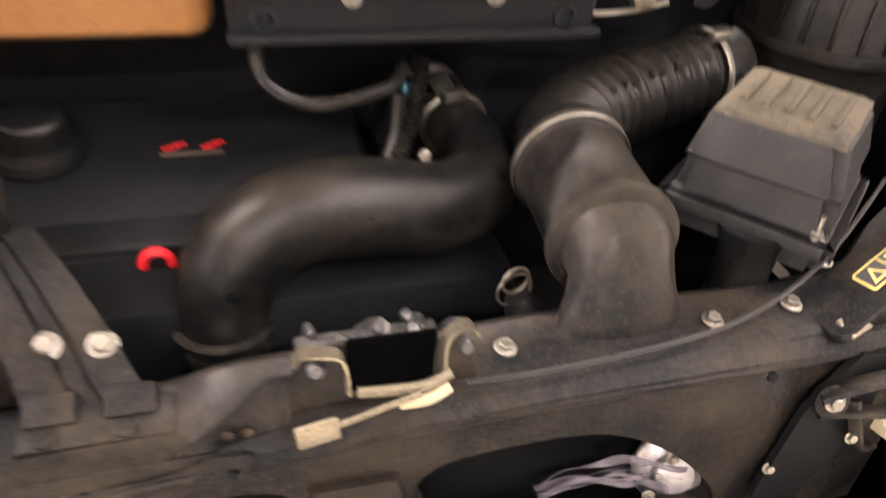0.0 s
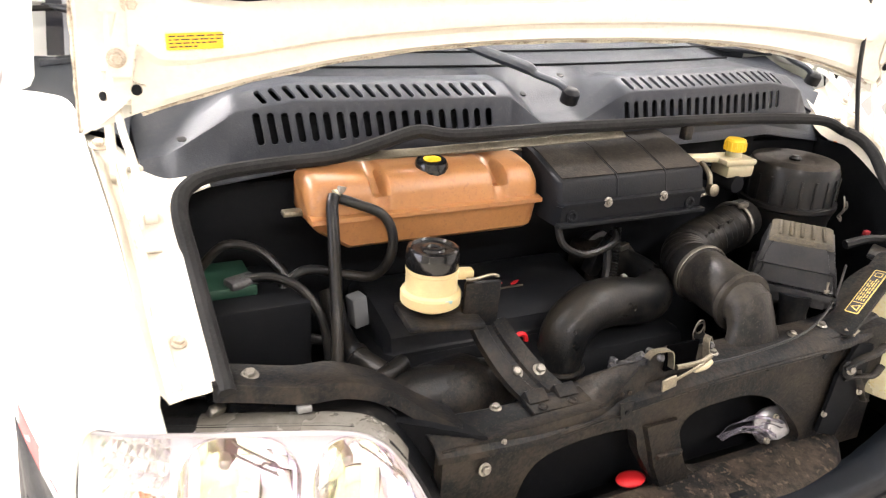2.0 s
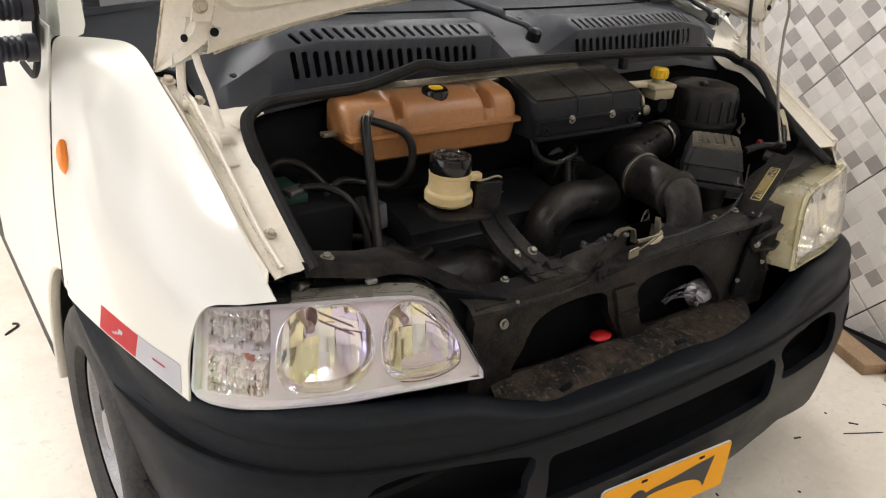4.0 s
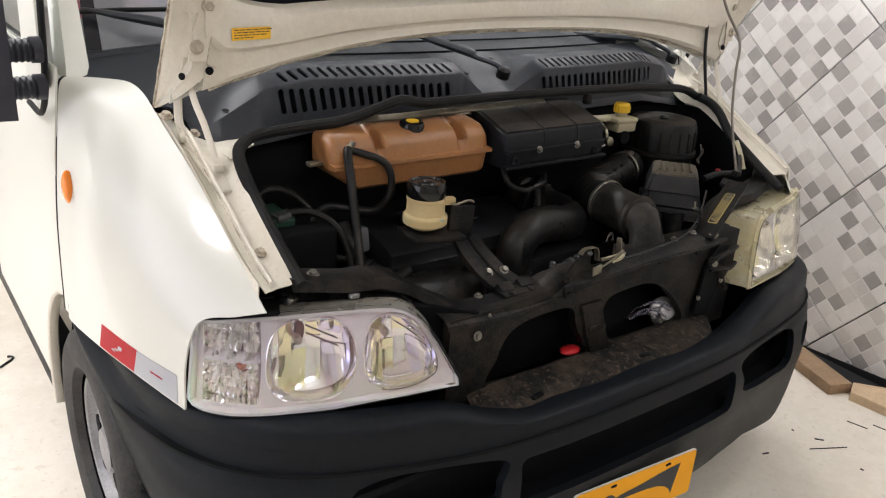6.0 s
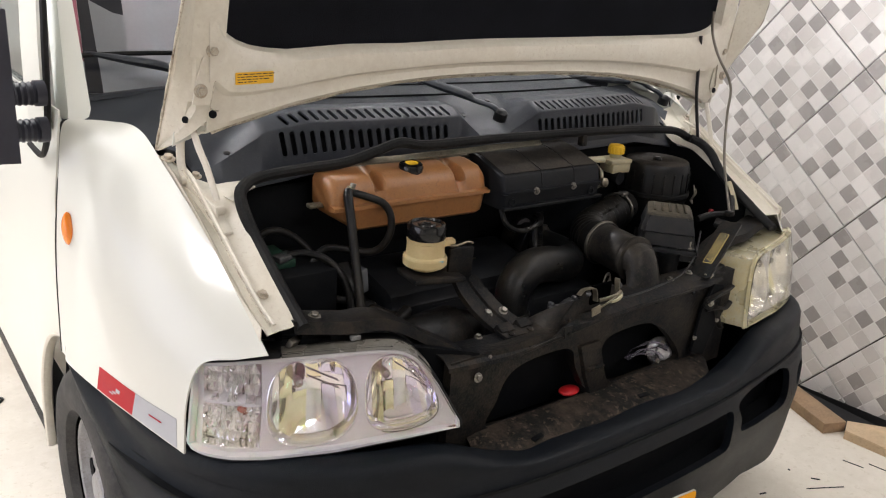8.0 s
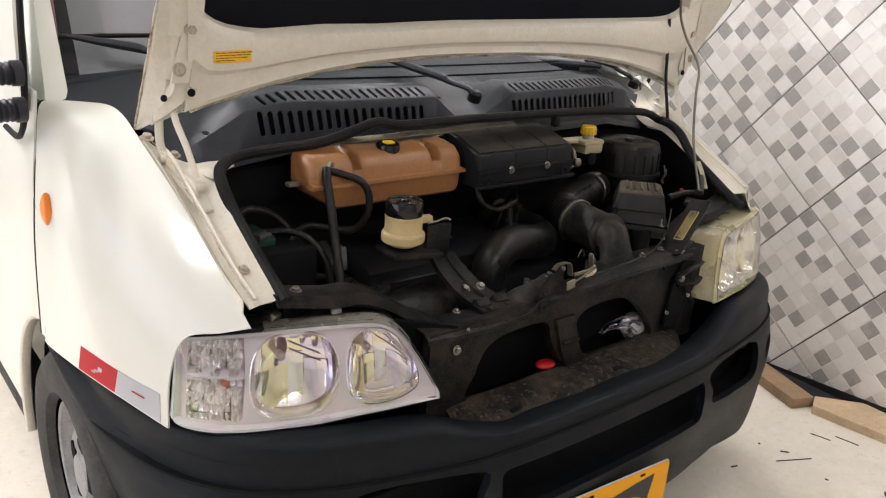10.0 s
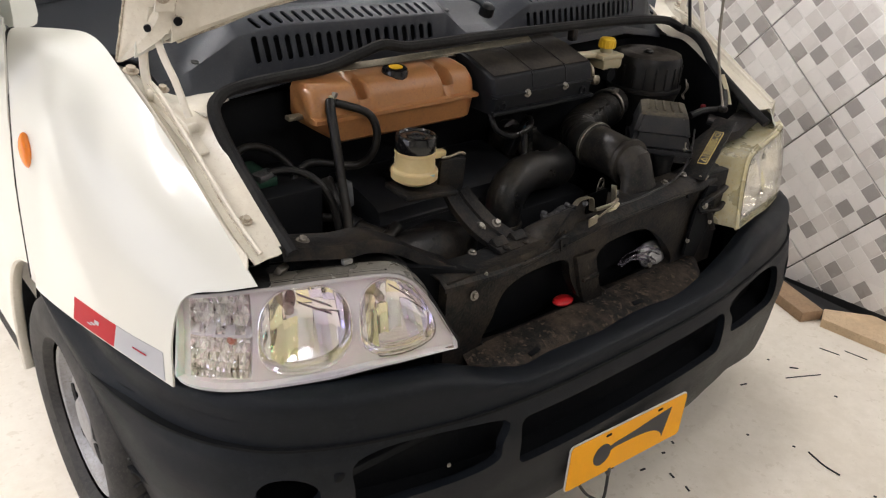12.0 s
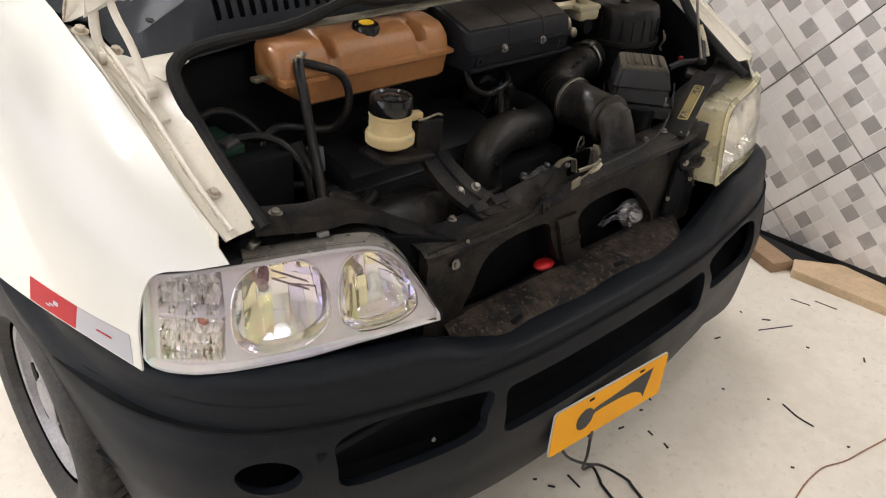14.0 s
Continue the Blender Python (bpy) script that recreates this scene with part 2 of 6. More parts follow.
GROUT = material("tile_grout", (0.055, 0.05, 0.048), 0.8, var=0.2)
T_WHITE = material("tile_white", (0.84, 0.815, 0.80), 0.25, var=0.03, scale=5, coat=0.3)
T_LIGHT = material("tile_light_grey", (0.71, 0.68, 0.66), 0.25, var=0.04, scale=5, coat=0.3)
T_MID = material("tile_mid_grey", (0.40, 0.375, 0.365), 0.25, var=0.05, scale=5, coat=0.3)
T_LINE = material("tile_line", (0.82, 0.80, 0.785), 0.35, var=0.03)
CABLE = material("cable_black", (0.015, 0.015, 0.016), 0.45)
CORD = material("cord_brown", (0.3, 0.16, 0.09), 0.6)
GREEN = material("green_case", (0.007, 0.035, 0.02), 0.5, var=0.2)
GREY_CASE = material("grey_case", (0.14, 0.145, 0.15), 0.5, var=0.1)
WRAP = material("clear_wrap", (0.40, 0.37, 0.44), 0.2, var=0.1, trans=0.8, ior=1.35)
SEAT = material("seat_cloth", (0.09, 0.09, 0.1), 0.9, var=0.2, fine=300)
REDCLOTH = material("red_cloth", (0.16, 0.045, 0.055), 0.85, var=0.15)
# Glow for the tubes of the added ceiling fittings.
LAMP_GLOW = material("added_tube_glow", (1, 1, 1), 0.5, var=0.0, emit=(1, 0.98, 0.95, 6))


# ---- mesh helpers ----
def part(name, bm, mat, parent=None, label="", smooth=True, sharp=35, loc=None):
    if isinstance(bm, bpy.types.Mesh):
        me = bm
    else:
        bmesh.ops.recalc_face_normals(bm, faces=bm.faces)
        me = bpy.data.meshes.new(name)
        bm.to_mesh(me)
        bm.free()
        me.materials.append(mat)
        if smooth:
            me.set_sharp_from_angle(angle=radians(sharp))
        else:
            me.shade_flat()
    ob = new(name, me)
    if parent:
        ob.parent = parent
    if label:
        tagged(ob, label)
    if loc is not None:
        ob.location = loc
    return ob


def thing(name, label, category, group="", kind="", loc=(0, 0, 0)):
    ob = new(name)
    ob.empty_display_size = 0.05
    ob.location = loc
    return tagged(ob, label, category, group, kind)


def box(c, s, bevel=0.004, rot=None, bm=None, seg=2, taper=1.0):
    """A bevelled box, centre c, size s; taper shrinks its top."""
    bm = bm or bmesh.new()
    vs = bmesh.ops.create_cube(bm, size=1)["verts"]
    for v in vs:
        f = taper if v.co.z > 0 else 1
        v.co = Vector((v.co.x * s[0] * f, v.co.y * s[1] * f, v.co.z * s[2]))
    if bevel:
        es = list({e for v in vs for e in v.link_edges})
        r = bmesh.ops.bevel(bm, geom=es, offset=bevel, segments=seg, affect="EDGES", profile=0.5)
        vs = list({v for f in r["faces"] for v in f.verts} | {v for v in vs if v.is_valid})
    m = Matrix.Translation(c) @ (Euler([radians(a) for a in rot]).to_matrix().to_4x4() if rot else Matrix())
    bmesh.ops.transform(bm, matrix=m, verts=vs)
    return bm


def smooth_line(pts, n=8, closed=False):
    """Catmull-Rom through points (any dimension)."""
    P = [np.array(p, float) for p in pts]
    k, out = len(P), []
    for i in range(k if closed else k - 1):
        if closed:
            a, b, c, d = P[i - 1], P[i], P[(i + 1) % k], P[(i + 2) % k]
        else:
            a, b, c, d = P[max(i - 1, 0)], P[i], P[i + 1], P[min(i + 2, k - 1)]
        for j in range(n):
            t = j / n
            out.append(0.5 * (2 * b + (c - a) * t + (2 * a - 5 * b + 4 * c - d) * t * t + (3 * b - a - 3 * c + d) * t ** 3))
    if not closed:
        out.append(P[-1])
    return out


def tube(pts, r, seg=12, n=6, bm=None, flat=1.0, closed=False, cap=True):
    """A tube along a smooth line. Points may carry their own radius as a fourth number."""
    bm = bm or bmesh.new()
    L = smooth_line(pts, n, closed) if n > 1 else [np.array(p, float) for p in pts]
    C = [Vector(p[:3]) for p in L]
    R = [float(p[3]) if len(p) > 3 else r for p in L]
    rings, up = [], None
    for i, c in enumerate(C):
        if closed:
            d = (C[(i + 1) % len(C)] - C[i - 1]).normalized()
        else:
            d = (C[min(i + 1, len(C) - 1)] - C[max(i - 1, 0)]).normalized()
        if up is None:
            up = d.orthogonal().normalized() if abs(d.z) > 0.9 else Vector((0, 0, 1))
        up = (up - d * up.dot(d)).normalized()
        side = d.cross(up)
        rings.append([bm.verts.new(c + R[i] * (math.cos(a) * side + flat * math.sin(a) * up)) for a in (2 * math.pi * k / seg for k in range(seg))])
    pairs = list(zip(rings, rings[1:])) + ([(rings[-1], rings[0])] if closed else [])
    for a, b in pairs:
        for k in range(seg):
            bm.faces.new((a[k], a[(k + 1) % seg], b[(k + 1) % seg], b[k]))
    if cap and not closed:
        bm.faces.new(rings[0][::-1])
        bm.faces.new(rings[-1])
    return bm


def lathe(profile, seg=24, at=None, bm=None, cap=True):
    """Turn (r, z) pairs round z, then lay it at a matrix."""
    bm = bm or bmesh.new()
    at = at or Matrix()
    rings = [[bm.verts.new(at @ Vector((r * math.cos(2 * math.pi * k / seg), r * math.sin(2 * math.pi * k / seg), z))) for k in range(seg)] for r, z in profile]
    for a, b in zip(rings, rings[1:]):
        for k in range(seg):
            bm.faces.new((a[k], a[(k + 1) % seg], b[(k + 1) % seg], b[k]))
    if cap:
        bm.faces.new(rings[0][::-1])
        bm.faces.new(rings[-1])
    return bm


def aim(loc, direction):
    """A matrix at loc whose z points along direction."""
    return Matrix.Translation(loc) @ Vector(direction).to_track_quat("Z", "Y").to_matrix().to_4x4()


def loft(rings, closed=True, cap=True, bm=None):
    bm = bm or bmesh.new()
    V = [[bm.verts.new(Vector(p)) for p in ring] for ring in rings]
    for a, b in zip(V, V[1:]):
        k = len(a)
        for i in range(k if closed else k - 1):
            bm.faces.new((a[i], a[(i + 1) % k], b[(i + 1) % k], b[i]))
    if cap and closed:
        bm.faces.new(V[0][::-1])
        bm.faces.new(V[-1])
    return bm


def sheet(rows, thick=0.0, bm=None):
    """A sheet through rows of points, given a thickness on one side."""
    bm = bm or bmesh.new()
    P = np.array([[tuple(p) for p in r] for r in rows], float)
    layers = [P]
    if thick:
        n = np.cross(np.gradient(P, axis=1), np.gradient(P, axis=0))
        n /= np.maximum(np.linalg.norm(n, axis=2, keepdims=True), 1e-9)
        layers.append(P - n * thick)
    V = [[[bm.verts.new(p) for p in r] for r in L] for L in layers]
    for g in V:
        for r0, r1 in zip(g, g[1:]):
            for i in range(len(r0) - 1):
                bm.faces.new((r0[i], r0[i + 1], r1[i + 1], r1[i]))
    if thick:
        rim = lambda g: g[0] + [r[-1] for r in g[1:]] + g[-1][-2::-1] + [r[0] for r in g[-2:0:-1]]
        u, w = rim(V[0]), rim(V[1])
        for i in range(len(u)):
            j = (i + 1) % len(u)
            bm.faces.new((u[i], u[j], w[j], w[i]))
    return bm


def prism(outline, depth, at=None, bm=None, bevel=0.0):
    """A flat outline (x, y) pushed up by depth along z."""
    bm = bm or bmesh.new()
    at = at or Matrix()
    lo = [bm.verts.new(at @ Vector((x, y, 0))) for x, y in outline]
    hi = [bm.verts.new(at @ Vector((x, y, depth))) for x, y in outline]
    k = len(lo)
    f0, f1 = bm.faces.new(lo[::-1]), bm.faces.new(hi)
    for i in range(k):
        bm.faces.new((lo[i], lo[(i + 1) % k], hi[(i + 1) % k], hi[i]))
    if bevel:
        bmesh.ops.bevel(bm, geom=list(f1.edges), offset=bevel, segments=2, affect="EDGES")
    return bm


def rounded(w, h, r, n=4):
    pts = []
    for cx, cy, a0 in ((w / 2 - r, h / 2 - r, 0), (-w / 2 + r, h / 2 - r, 90), (-w / 2 + r, -h / 2 + r, 180), (w / 2 - r, -h / 2 + r, 270)):
        pts += [(cx + r * math.cos(radians(a0 + 90 * k / n)), cy + r * math.sin(radians(a0 + 90 * k / n))) for k in range(n + 1)]
    return pts


def carve(ob, cutters):
    """Cut solids out of ob's mesh."""
    dump = []
    for bm in cutters:
        bmesh.ops.recalc_face_normals(bm, faces=bm.faces)
        me = bpy.data.meshes.new("cutter")
        bm.to_mesh(me)
        bm.free()
        c = new("cutter", me)
        md = ob.modifiers.new("cut", "BOOLEAN")
        md.operation, md.solver, md.object = "DIFFERENCE", "EXACT", c
        dump.append(c)
    dg = bpy.context.evaluated_depsgraph_get()
    me = bpy.data.meshes.new_from_object(ob.evaluated_get(dg))
    ob.modifiers.clear()
    ob.data = me
    me.set_sharp_from_angle(angle=radians(35))
    for c in dump:
        bpy.data.objects.remove(c)
    return ob


def skew(x, y):
    """The nearside corner stands a little further forward than the offside one."""
    return .11 * max(x - .47, 0) * min(max((.70 - y) / .35, 0), 1)


def mirror_x(bm):
    for v in bm.verts:
        v.co.x = 2 * CX - v.co.x
        v.co.y -= skew(v.co.x, v.co.y)
    bmesh.ops.reverse_faces(bm, faces=bm.faces)
    return bm


CX = 0.012
HEX = lathe([(0.0062, 0.001), (0.0064, 0.0062), (0.0052, 0.0072), (0.0035, 0.0068)], 6)
lathe([(0.0098, 0), (0.0098, 0.0012), (0.0074, 0.0022)], 16, bm=HEX)
_me = bpy.data.meshes.new("bolt")
HEX.to_mesh(_me)
HEX.free()
_me.materials.append(ZINC)


_me_painted = _me.copy()
_me_painted.materials.clear()
_me_painted.materials.append(RUSTY)


def bolt(parent, loc, direction=(0, 0, 1), size=1.0, painted=False):
    ob = new("bolt", _me_painted if painted else _me)
    ob.parent = parent
    ob.matrix_local = aim(loc, direction) @ Matrix.Scale(size, 4)
    return ob


# ---- the garage ----
def slab(name, c, s, mat, label, category, rot=None):
    ob = part(name, box(c, s, 0, rot), mat, None, smooth=False)
    return tagged(ob, label, category, kind="structure")


slab("floor", (-1.4, 1.0, -0.05), (6.4, 11.0, 0.1), FLOOR, "off-white painted garage floor with scuffs and small debris", "floor")
# Ceiling and plain walls are unseen, added to close the room.
slab("ceiling", (-1.4, 1.0, 3.3), (6.4, 11.0, 0.1), PLASTER, "plain white garage ceiling", "ceiling")
slab("wall_north", (-1.4, 6.55, 1.6), (6.4, 0.1, 3.3), PLASTER, "plain plastered garage end wall", "wall")
slab("wall_south", (-1.4, -4.55, 1.6), (6.4, 0.1, 3.3), PLASTER, "plain plastered garage end wall", "wall")
# the west wall is unseen; its wide doorway is added for the daylight lamp
west = slab("wall_west", (-4.5, 1.0, 1.6), (0.12, 11.0, 3.3), PLASTER, "unseen plastered garage wall with an added wide doorway", "wall")
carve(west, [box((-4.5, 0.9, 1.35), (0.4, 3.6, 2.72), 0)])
ground = slab("ground", (-30, 0, -0.13), (400, 400, 0.05), FLOOR, "unseen pale ground outside the added doorway", "ground")

# Added fittings that give the unseen ceiling lamps a body.
for tx, ty, watts in ADDED_TUBES:
    lt = thing("added_tube_light", "unseen white ceiling light fitting, added as a light source", "ceiling light", "ceiling lights", loc=(tx, ty, 3.25))
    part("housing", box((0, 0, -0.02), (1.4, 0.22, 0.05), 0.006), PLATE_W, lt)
    part("tube", tube([(-0.62, 0, -0.062), (0.62, 0, -0.062)], 0.014, n=1), LAMP_GLOW, lt, "glowing white tube of the added fitting")

# the tiled wall stands beside the van; its tiles are laid on the diagonal and its foot runs up towards the street
WY = math.atan2(0.019, 0.336)
W0 = Vector((1.738, 0.635, 0.0))
wall_m = Matrix.Translation(W0) @ Matrix.Rotation(-WY, 4, "Z")


def foot(y):
    """Height of the tiles' lower edge along the wall."""
    return 0.018 + 0.075 * (0.42 - y)


core = bmesh.new()
ys = [-5.3, 6.0]
loft([[(0.02, y, 0.0), (0.22, y, 0.0), (0.22, y, 3.3), (0.02, y, 3.3)] for y in ys], bm=core)
wall_east = part("wall_east", core, GROUT, None, smooth=False)
wall_east.matrix_world = wall_m
tagged(wall_east, "wall faced with grey and white mosaic-pattern tiles laid diagonally", "tiled wall", kind="structure")
skirt = bmesh.new()
loft([[(-0.004, y, 0.0), (0.02, y, 0.0), (0.02, y, max(foot(y + 0.635) + 0.01, 0.012)), (-0.004, y, max(foot(y + 0.635), 0.005))] for y in (-4.9, -2.5, 0, 1.0)], bm=skirt)
base_strip = part("base_strip", skirt, DARKBASE, wall_east, "black strip at the wall's foot", smooth=False)

TILE, CELLS, JOINT = 0.428, 7, 0.0056
A1 = math.atan2(-0.272, -0.336)          # down-street joint direction in the wall's plane (y, z)


def tile_mesh(seed, clip=None):
    """A wall tile with raised squares in three greys; clip cuts it along the wall's foot."""
    rng = random.Random(seed)
    bm = bmesh.new()
    h = TILE / 2 - JOINT / 2
    c = 2 * h / CELLS
    kinds = {}
    for f in bmesh.ops.create_cube(bm, size=1)["verts"]:
        f.co = Vector((f.co.x * 0.008 + 0.004, f.co.y * 2 * h, f.co.z * 2 * h))
    for f in bm.faces:
        f.material_index = 3
    for i in range(CELLS):
        for j in range(CELLS):
            near = [kinds.get((i - 1, j)), kinds.get((i, j - 1))]
            k = rng.choices((0, 1, 2), (3 if 0 in near else 6.5, 2.0 if 1 in near else 3.6, 0 if 2 in near else 4.2))[0]
            kinds[i, j] = k
            y0, z0 = -h + i * c + 0.0016, -h + j * c + 0.0016
            y1, z1 = y0 + c - 0.0032, z0 + c - 0.0032
            lo = [bm.verts.new((0.0, y, z)) for y, z in ((y0, z0), (y1, z0), (y1, z1), (y0, z1))]
            hi = [bm.verts.new((-0.0012, y, z)) for y, z in ((y0 + .001, z0 + .001), (y1 - .001, z0 + .001), (y1 - .001, z1 - .001), (y0 + .001, z1 - .001))]
            for q in range(4):
                bm.faces.new((lo[q], hi[q], hi[(q + 1) % 4], lo[(q + 1) % 4])).material_index = k
            bm.faces.new(hi).material_index = k
    bmesh.ops.recalc_face_normals(bm, faces=bm.faces)
    if clip:
        bmesh.ops.bisect_plane(bm, geom=bm.verts[:] + bm.edges[:] + bm.faces[:], plane_co=clip[0], plane_no=clip[1], clear_inner=True)
    me = bpy.data.meshes.new("tile")
    bm.to_mesh(me)
    bm.free()
    for m in (T_WHITE, T_LIGHT, T_MID, T_LINE):
        me.materials.append(m)
    return me


tile_kinds = [tile_mesh(s) for s in range(7)]
e1 = Vector((0, math.cos(A1), math.sin(A1)))
e2 = Vector((0, -math.sin(A1), math.cos(A1)))
if e2.z < 0:
    e2 = -e2
corner = Vector((0, 0.803 - 0.635, 0.998))     # a crossing of four joints
trng = random.Random(4)
for i in range(-14, 16):
    for j in range(-14, 16):
        cen = corner + e1 * (i + 0.5) * TILE + e2 * (j + 0.5) * TILE
        if not (-3.2 < cen.y < 3.6 and -0.35 < cen.z < 3.0):
            continue
        turn = trng.randrange(4) * math.pi / 2
        m = Matrix.Translation((0.0, cen.y, cen.z)) @ Matrix.Rotation(A1, 4, "X") @ Matrix.Rotation(turn, 4, "X")
        reach = TILE * 0.72
        if cen.z - reach < foot(cen.y + 0.635):
            inv = m.inverted()
            p0 = inv @ Vector((0, cen.y, foot(cen.y + 0.635)))
            nn = inv.to_3x3() @ Vector((0, 0.075, 1)).normalized()
            me = tile_mesh(trng.randrange(99), (p0, nn))
            if not me.polygons:
                continue
        else:
            me = trng.choice(tile_kinds)
        ob = new("tile", me)
        ob.parent = wall_east
        ob.matrix_local = m

# boards that lie along the wall's foot
brd = thing("pine_board", "pale pine board lying along the tiled wall", "board", loc=(0, 0, 0))
part("plank", prism([(1.500, .180), (1.585, .215), (1.70, .08), (1.74, -.10), (1.80, -.60), (1.61, -.62), (1.535, -.17)], .034, bevel=.003), WOOD, brd)
brd2 = thing("brown_board", "short weathered brown board on the floor", "board")
part("plank", box((1.575, .39, .022), (.10, .36, .044), .003, (0, 0, -22)), WOOD_D, brd2)
strp = thing("black_sheet", "flat black sheet on the floor at the wall's foot", "sheet")
part("sheet", prism([(1.56, .20), (1.64, .48), (1.722, .50), (1.735, -.10), (1.70, -.10)], .006), DARKBASE, strp)

# ---- the van: outer body ----
van = thing("van", "white delivery van with its bonnet open", "van", loc=(0, 0, 0))

# wing: stations from the headlight back to the door, each from the gutter crease down to the bumper line
WING = [
    [(-.825, .236, .900), (-.866, .276, .884), (-.914, .330, .861), (-.9382, .344, .78), (-.9438, .347, .674)],
    [(-.835, .345, .978), (-.885, .375, .962), (-.945, .41, .90), (-.970, .43, .79), (-.976, .48, .676)],
    [(-.844, .50, 1.068), (-.905, .515, 1.048), (-.972, .54, .96), (-1.0, .57, .83), (-1.008, .62, .678)],
    [(-.862, .64, 1.155), (-.925, .66, 1.13), (-.998, .68, 1.03), (-1.024, .71, .87), (-1.030, .745, .677)],
    [(-.876, .752, 1.210), (-.945, .770, 1.190), (-1.014, .79, 1.07), (-1.036, .80, .90), (-1.040, .83, .676)],
    [(-.918, .826, 1.214), (-.968, .828, 1.200), (-1.017, .818, 1.085), (-1.035, .818, .905), (-1.040, .828, .690)],
    [(-.985, .862, 1.216), (-1.003, .861, 1.200), (-1.020, .846, 1.09), (-1.037, .846, .91), (-1.042, .852, .69)],
]


def wing_rows():
    cols = [smooth_line(s, 6) for s in WING]
    grid = np.array([smooth_line([c[k] for c in cols], 5) for k in range(len(cols[0]))], float)
    for _ in range(40):                                       # fair the skin, its borders held
        g = grid.copy()
        grid[1:-1, 1:-1] = .5 * g[1:-1, 1:-1] + .125 * (g[:-2, 1:-1] + g[2:, 1:-1] + g[1:-1, :-2] + g[1:-1, 2:])
    return [[Vector(p) for p in r] for r in grid.transpose(1, 0, 2)]


def sticker_on_wing(y0, y1, up, name, mat, parent, flip, label, base=0.004, proud=0.0):
    """A band that follows the wing's lower edge from y0 to y1."""
    rows = wing_rows()
    pts = []
    for r in rows:
        b, c = Vector(r[-1]), Vector(r[-5])
        pts.append((b.y, b, c))
    def at(y, f):
        for (ya, ba, ca), (yb, bb, cb) in zip(pts, pts[1:]):
            if ya <= y <= yb:
                t = (y - ya) / (yb - ya)
                b, c = ba.lerp(bb, t), ca.lerp(cb, t)
                return b + (c - b).normalized() * f + Vector((-0.004 - proud, -0.003 - proud, 0))
    g = [[at(y0 + (y1 - y0) * i / 8, base + up * j / 4) for i in range(9)] for j in range(5)]
    bm = sheet(g, 0.0006)
    if flip:
        mirror_x(bm)
    return part(name, bm, mat, parent, label)


for side in (0, 1):
    bm = sheet(wing_rows(), 0.004)
    if side:
        mirror_x(bm)
        for v in bm.verts:
            v.co.y += .05 * min(max((.30 - v.co.y) / .1, 0), 1) * min(max((v.co.z - .84) / .04, 0), 1)
    wing = part("wing", bm, WHITE, van, "glossy white front wing")
    sticker_on_wing(.37, .525, .062, "silver_sticker", SILVER_REFL, wing, side, "silver reflective sticker")
    sticker_on_wing(.525, .665, .062, "red_sticker", RED_REFL, wing, side, "red reflective sticker")
    sticker_on_wing(.425, .470, .003, "print_bar", RED_REFL, wing, side, "thin red print", .036, .0012)
    for y0, up, base in ((.578, .010, .034), (.590, .004, .028), (.600, .003, .022)):
        sticker_on_wing(y0, y0 + .014, up, "print_bar", SILVER_REFL, wing, side, "small pale print", base, .0012)
    # A dark tube on the skin stands in for the shaded gap before the door.
    gap = tube([tuple(Vector(p) + Vector((-.002, .006, 0))) for p in WING[-1]], .0035, 6, 4)
    if side:
        mirror_x(gap)
    part("door_gap_shade", gap, SEAL, wing, "dark line drawn for the shade in the door gap")
    mk = bmesh.new()
    bmesh.ops.create_uvsphere(mk, u_segments=20, v_segments=12, radius=1)
    for v in mk.verts:
        taper = 1 - .72 * max(v.co.z, 0) ** 1.3
        v.co = Vector((v.co.x * 0.013, v.co.y * 0.021 * taper, v.co.z * 0.037)) + Vector((-1.024, .786, 1.002))
    if side:
        mirror_x(mk)
    part("side_marker", mk, ORANGE, wing, "orange side marker lamp")

    # gutter beside the engine bay, with its bolts, and the rubber seal on its inner edge
    gut = []
    for a, b, c in (((-.829, .262, .946), (-.795, .258, .934), (-.752, .270, .925)), ((-.836, .345, .985), (-.80, .338, .968), (-.756, .335, .965)),
                    ((-.842, .50, 1.075), (-.805, .50, 1.05), (-.760, .47, 1.05)), ((-.855, .62, 1.15), (-.81, .60, 1.105), (-.752, .56, 1.105)),
                    ((-.866, .68, 1.175), (-.80, .66, (1.114, 1.125)[side]), (-.75, .63, (1.098, 1.115)[side])), ((-.905, .775, 1.20), (-.83, .76, (1.150, 1.165)[side]), (-.77, .74, (1.10, 1.15)[side]))):
        mid = [((Vector(a) + Vector(b)) / 2) + Vector((-.004, 0, -.012)), Vector(b)]
        gut.append([Vector(a) + Vector((-.005, -.004, -.045)), Vector(a), mid[0], mid[1], Vector(b).lerp(Vector(c), .6) + Vector((0, 0, .002)), Vector(c) + Vector((0, 0, .006)), Vector(c) + Vector((.008, .004, -.014))])
    if side:
        gut[0] = [a.lerp(b, .55) for a, b in zip(gut[0], gut[1])]
        gut[-1] = [p + Vector((-.045, .02, .01)) for p in gut[-1]]
    rows = [list(r) for r in zip(*[smooth_line([g[k] for g in gut], 5) for k in range(7)])]
    bm = sheet(rows, 0.003)
    if side:
        mirror_x(bm)
    gutter = part("inner_wing", bm, WHITE_IN, van, "dirty white inner wing channel")
    for p in ((-.79, .34, .972), (-.801, .522, 1.058), (-.812, .63, 1.115)):
        bolt(gutter, (p[0] if not side else 2 * CX - p[0], p[1], p[2]), (0.15 if not side else -.15, -.35, .9), 1.25, True)
    ridge = [g[1].lerp(g[4], .42) + Vector((0, -.003, .006)) for g in gut[:-1]]
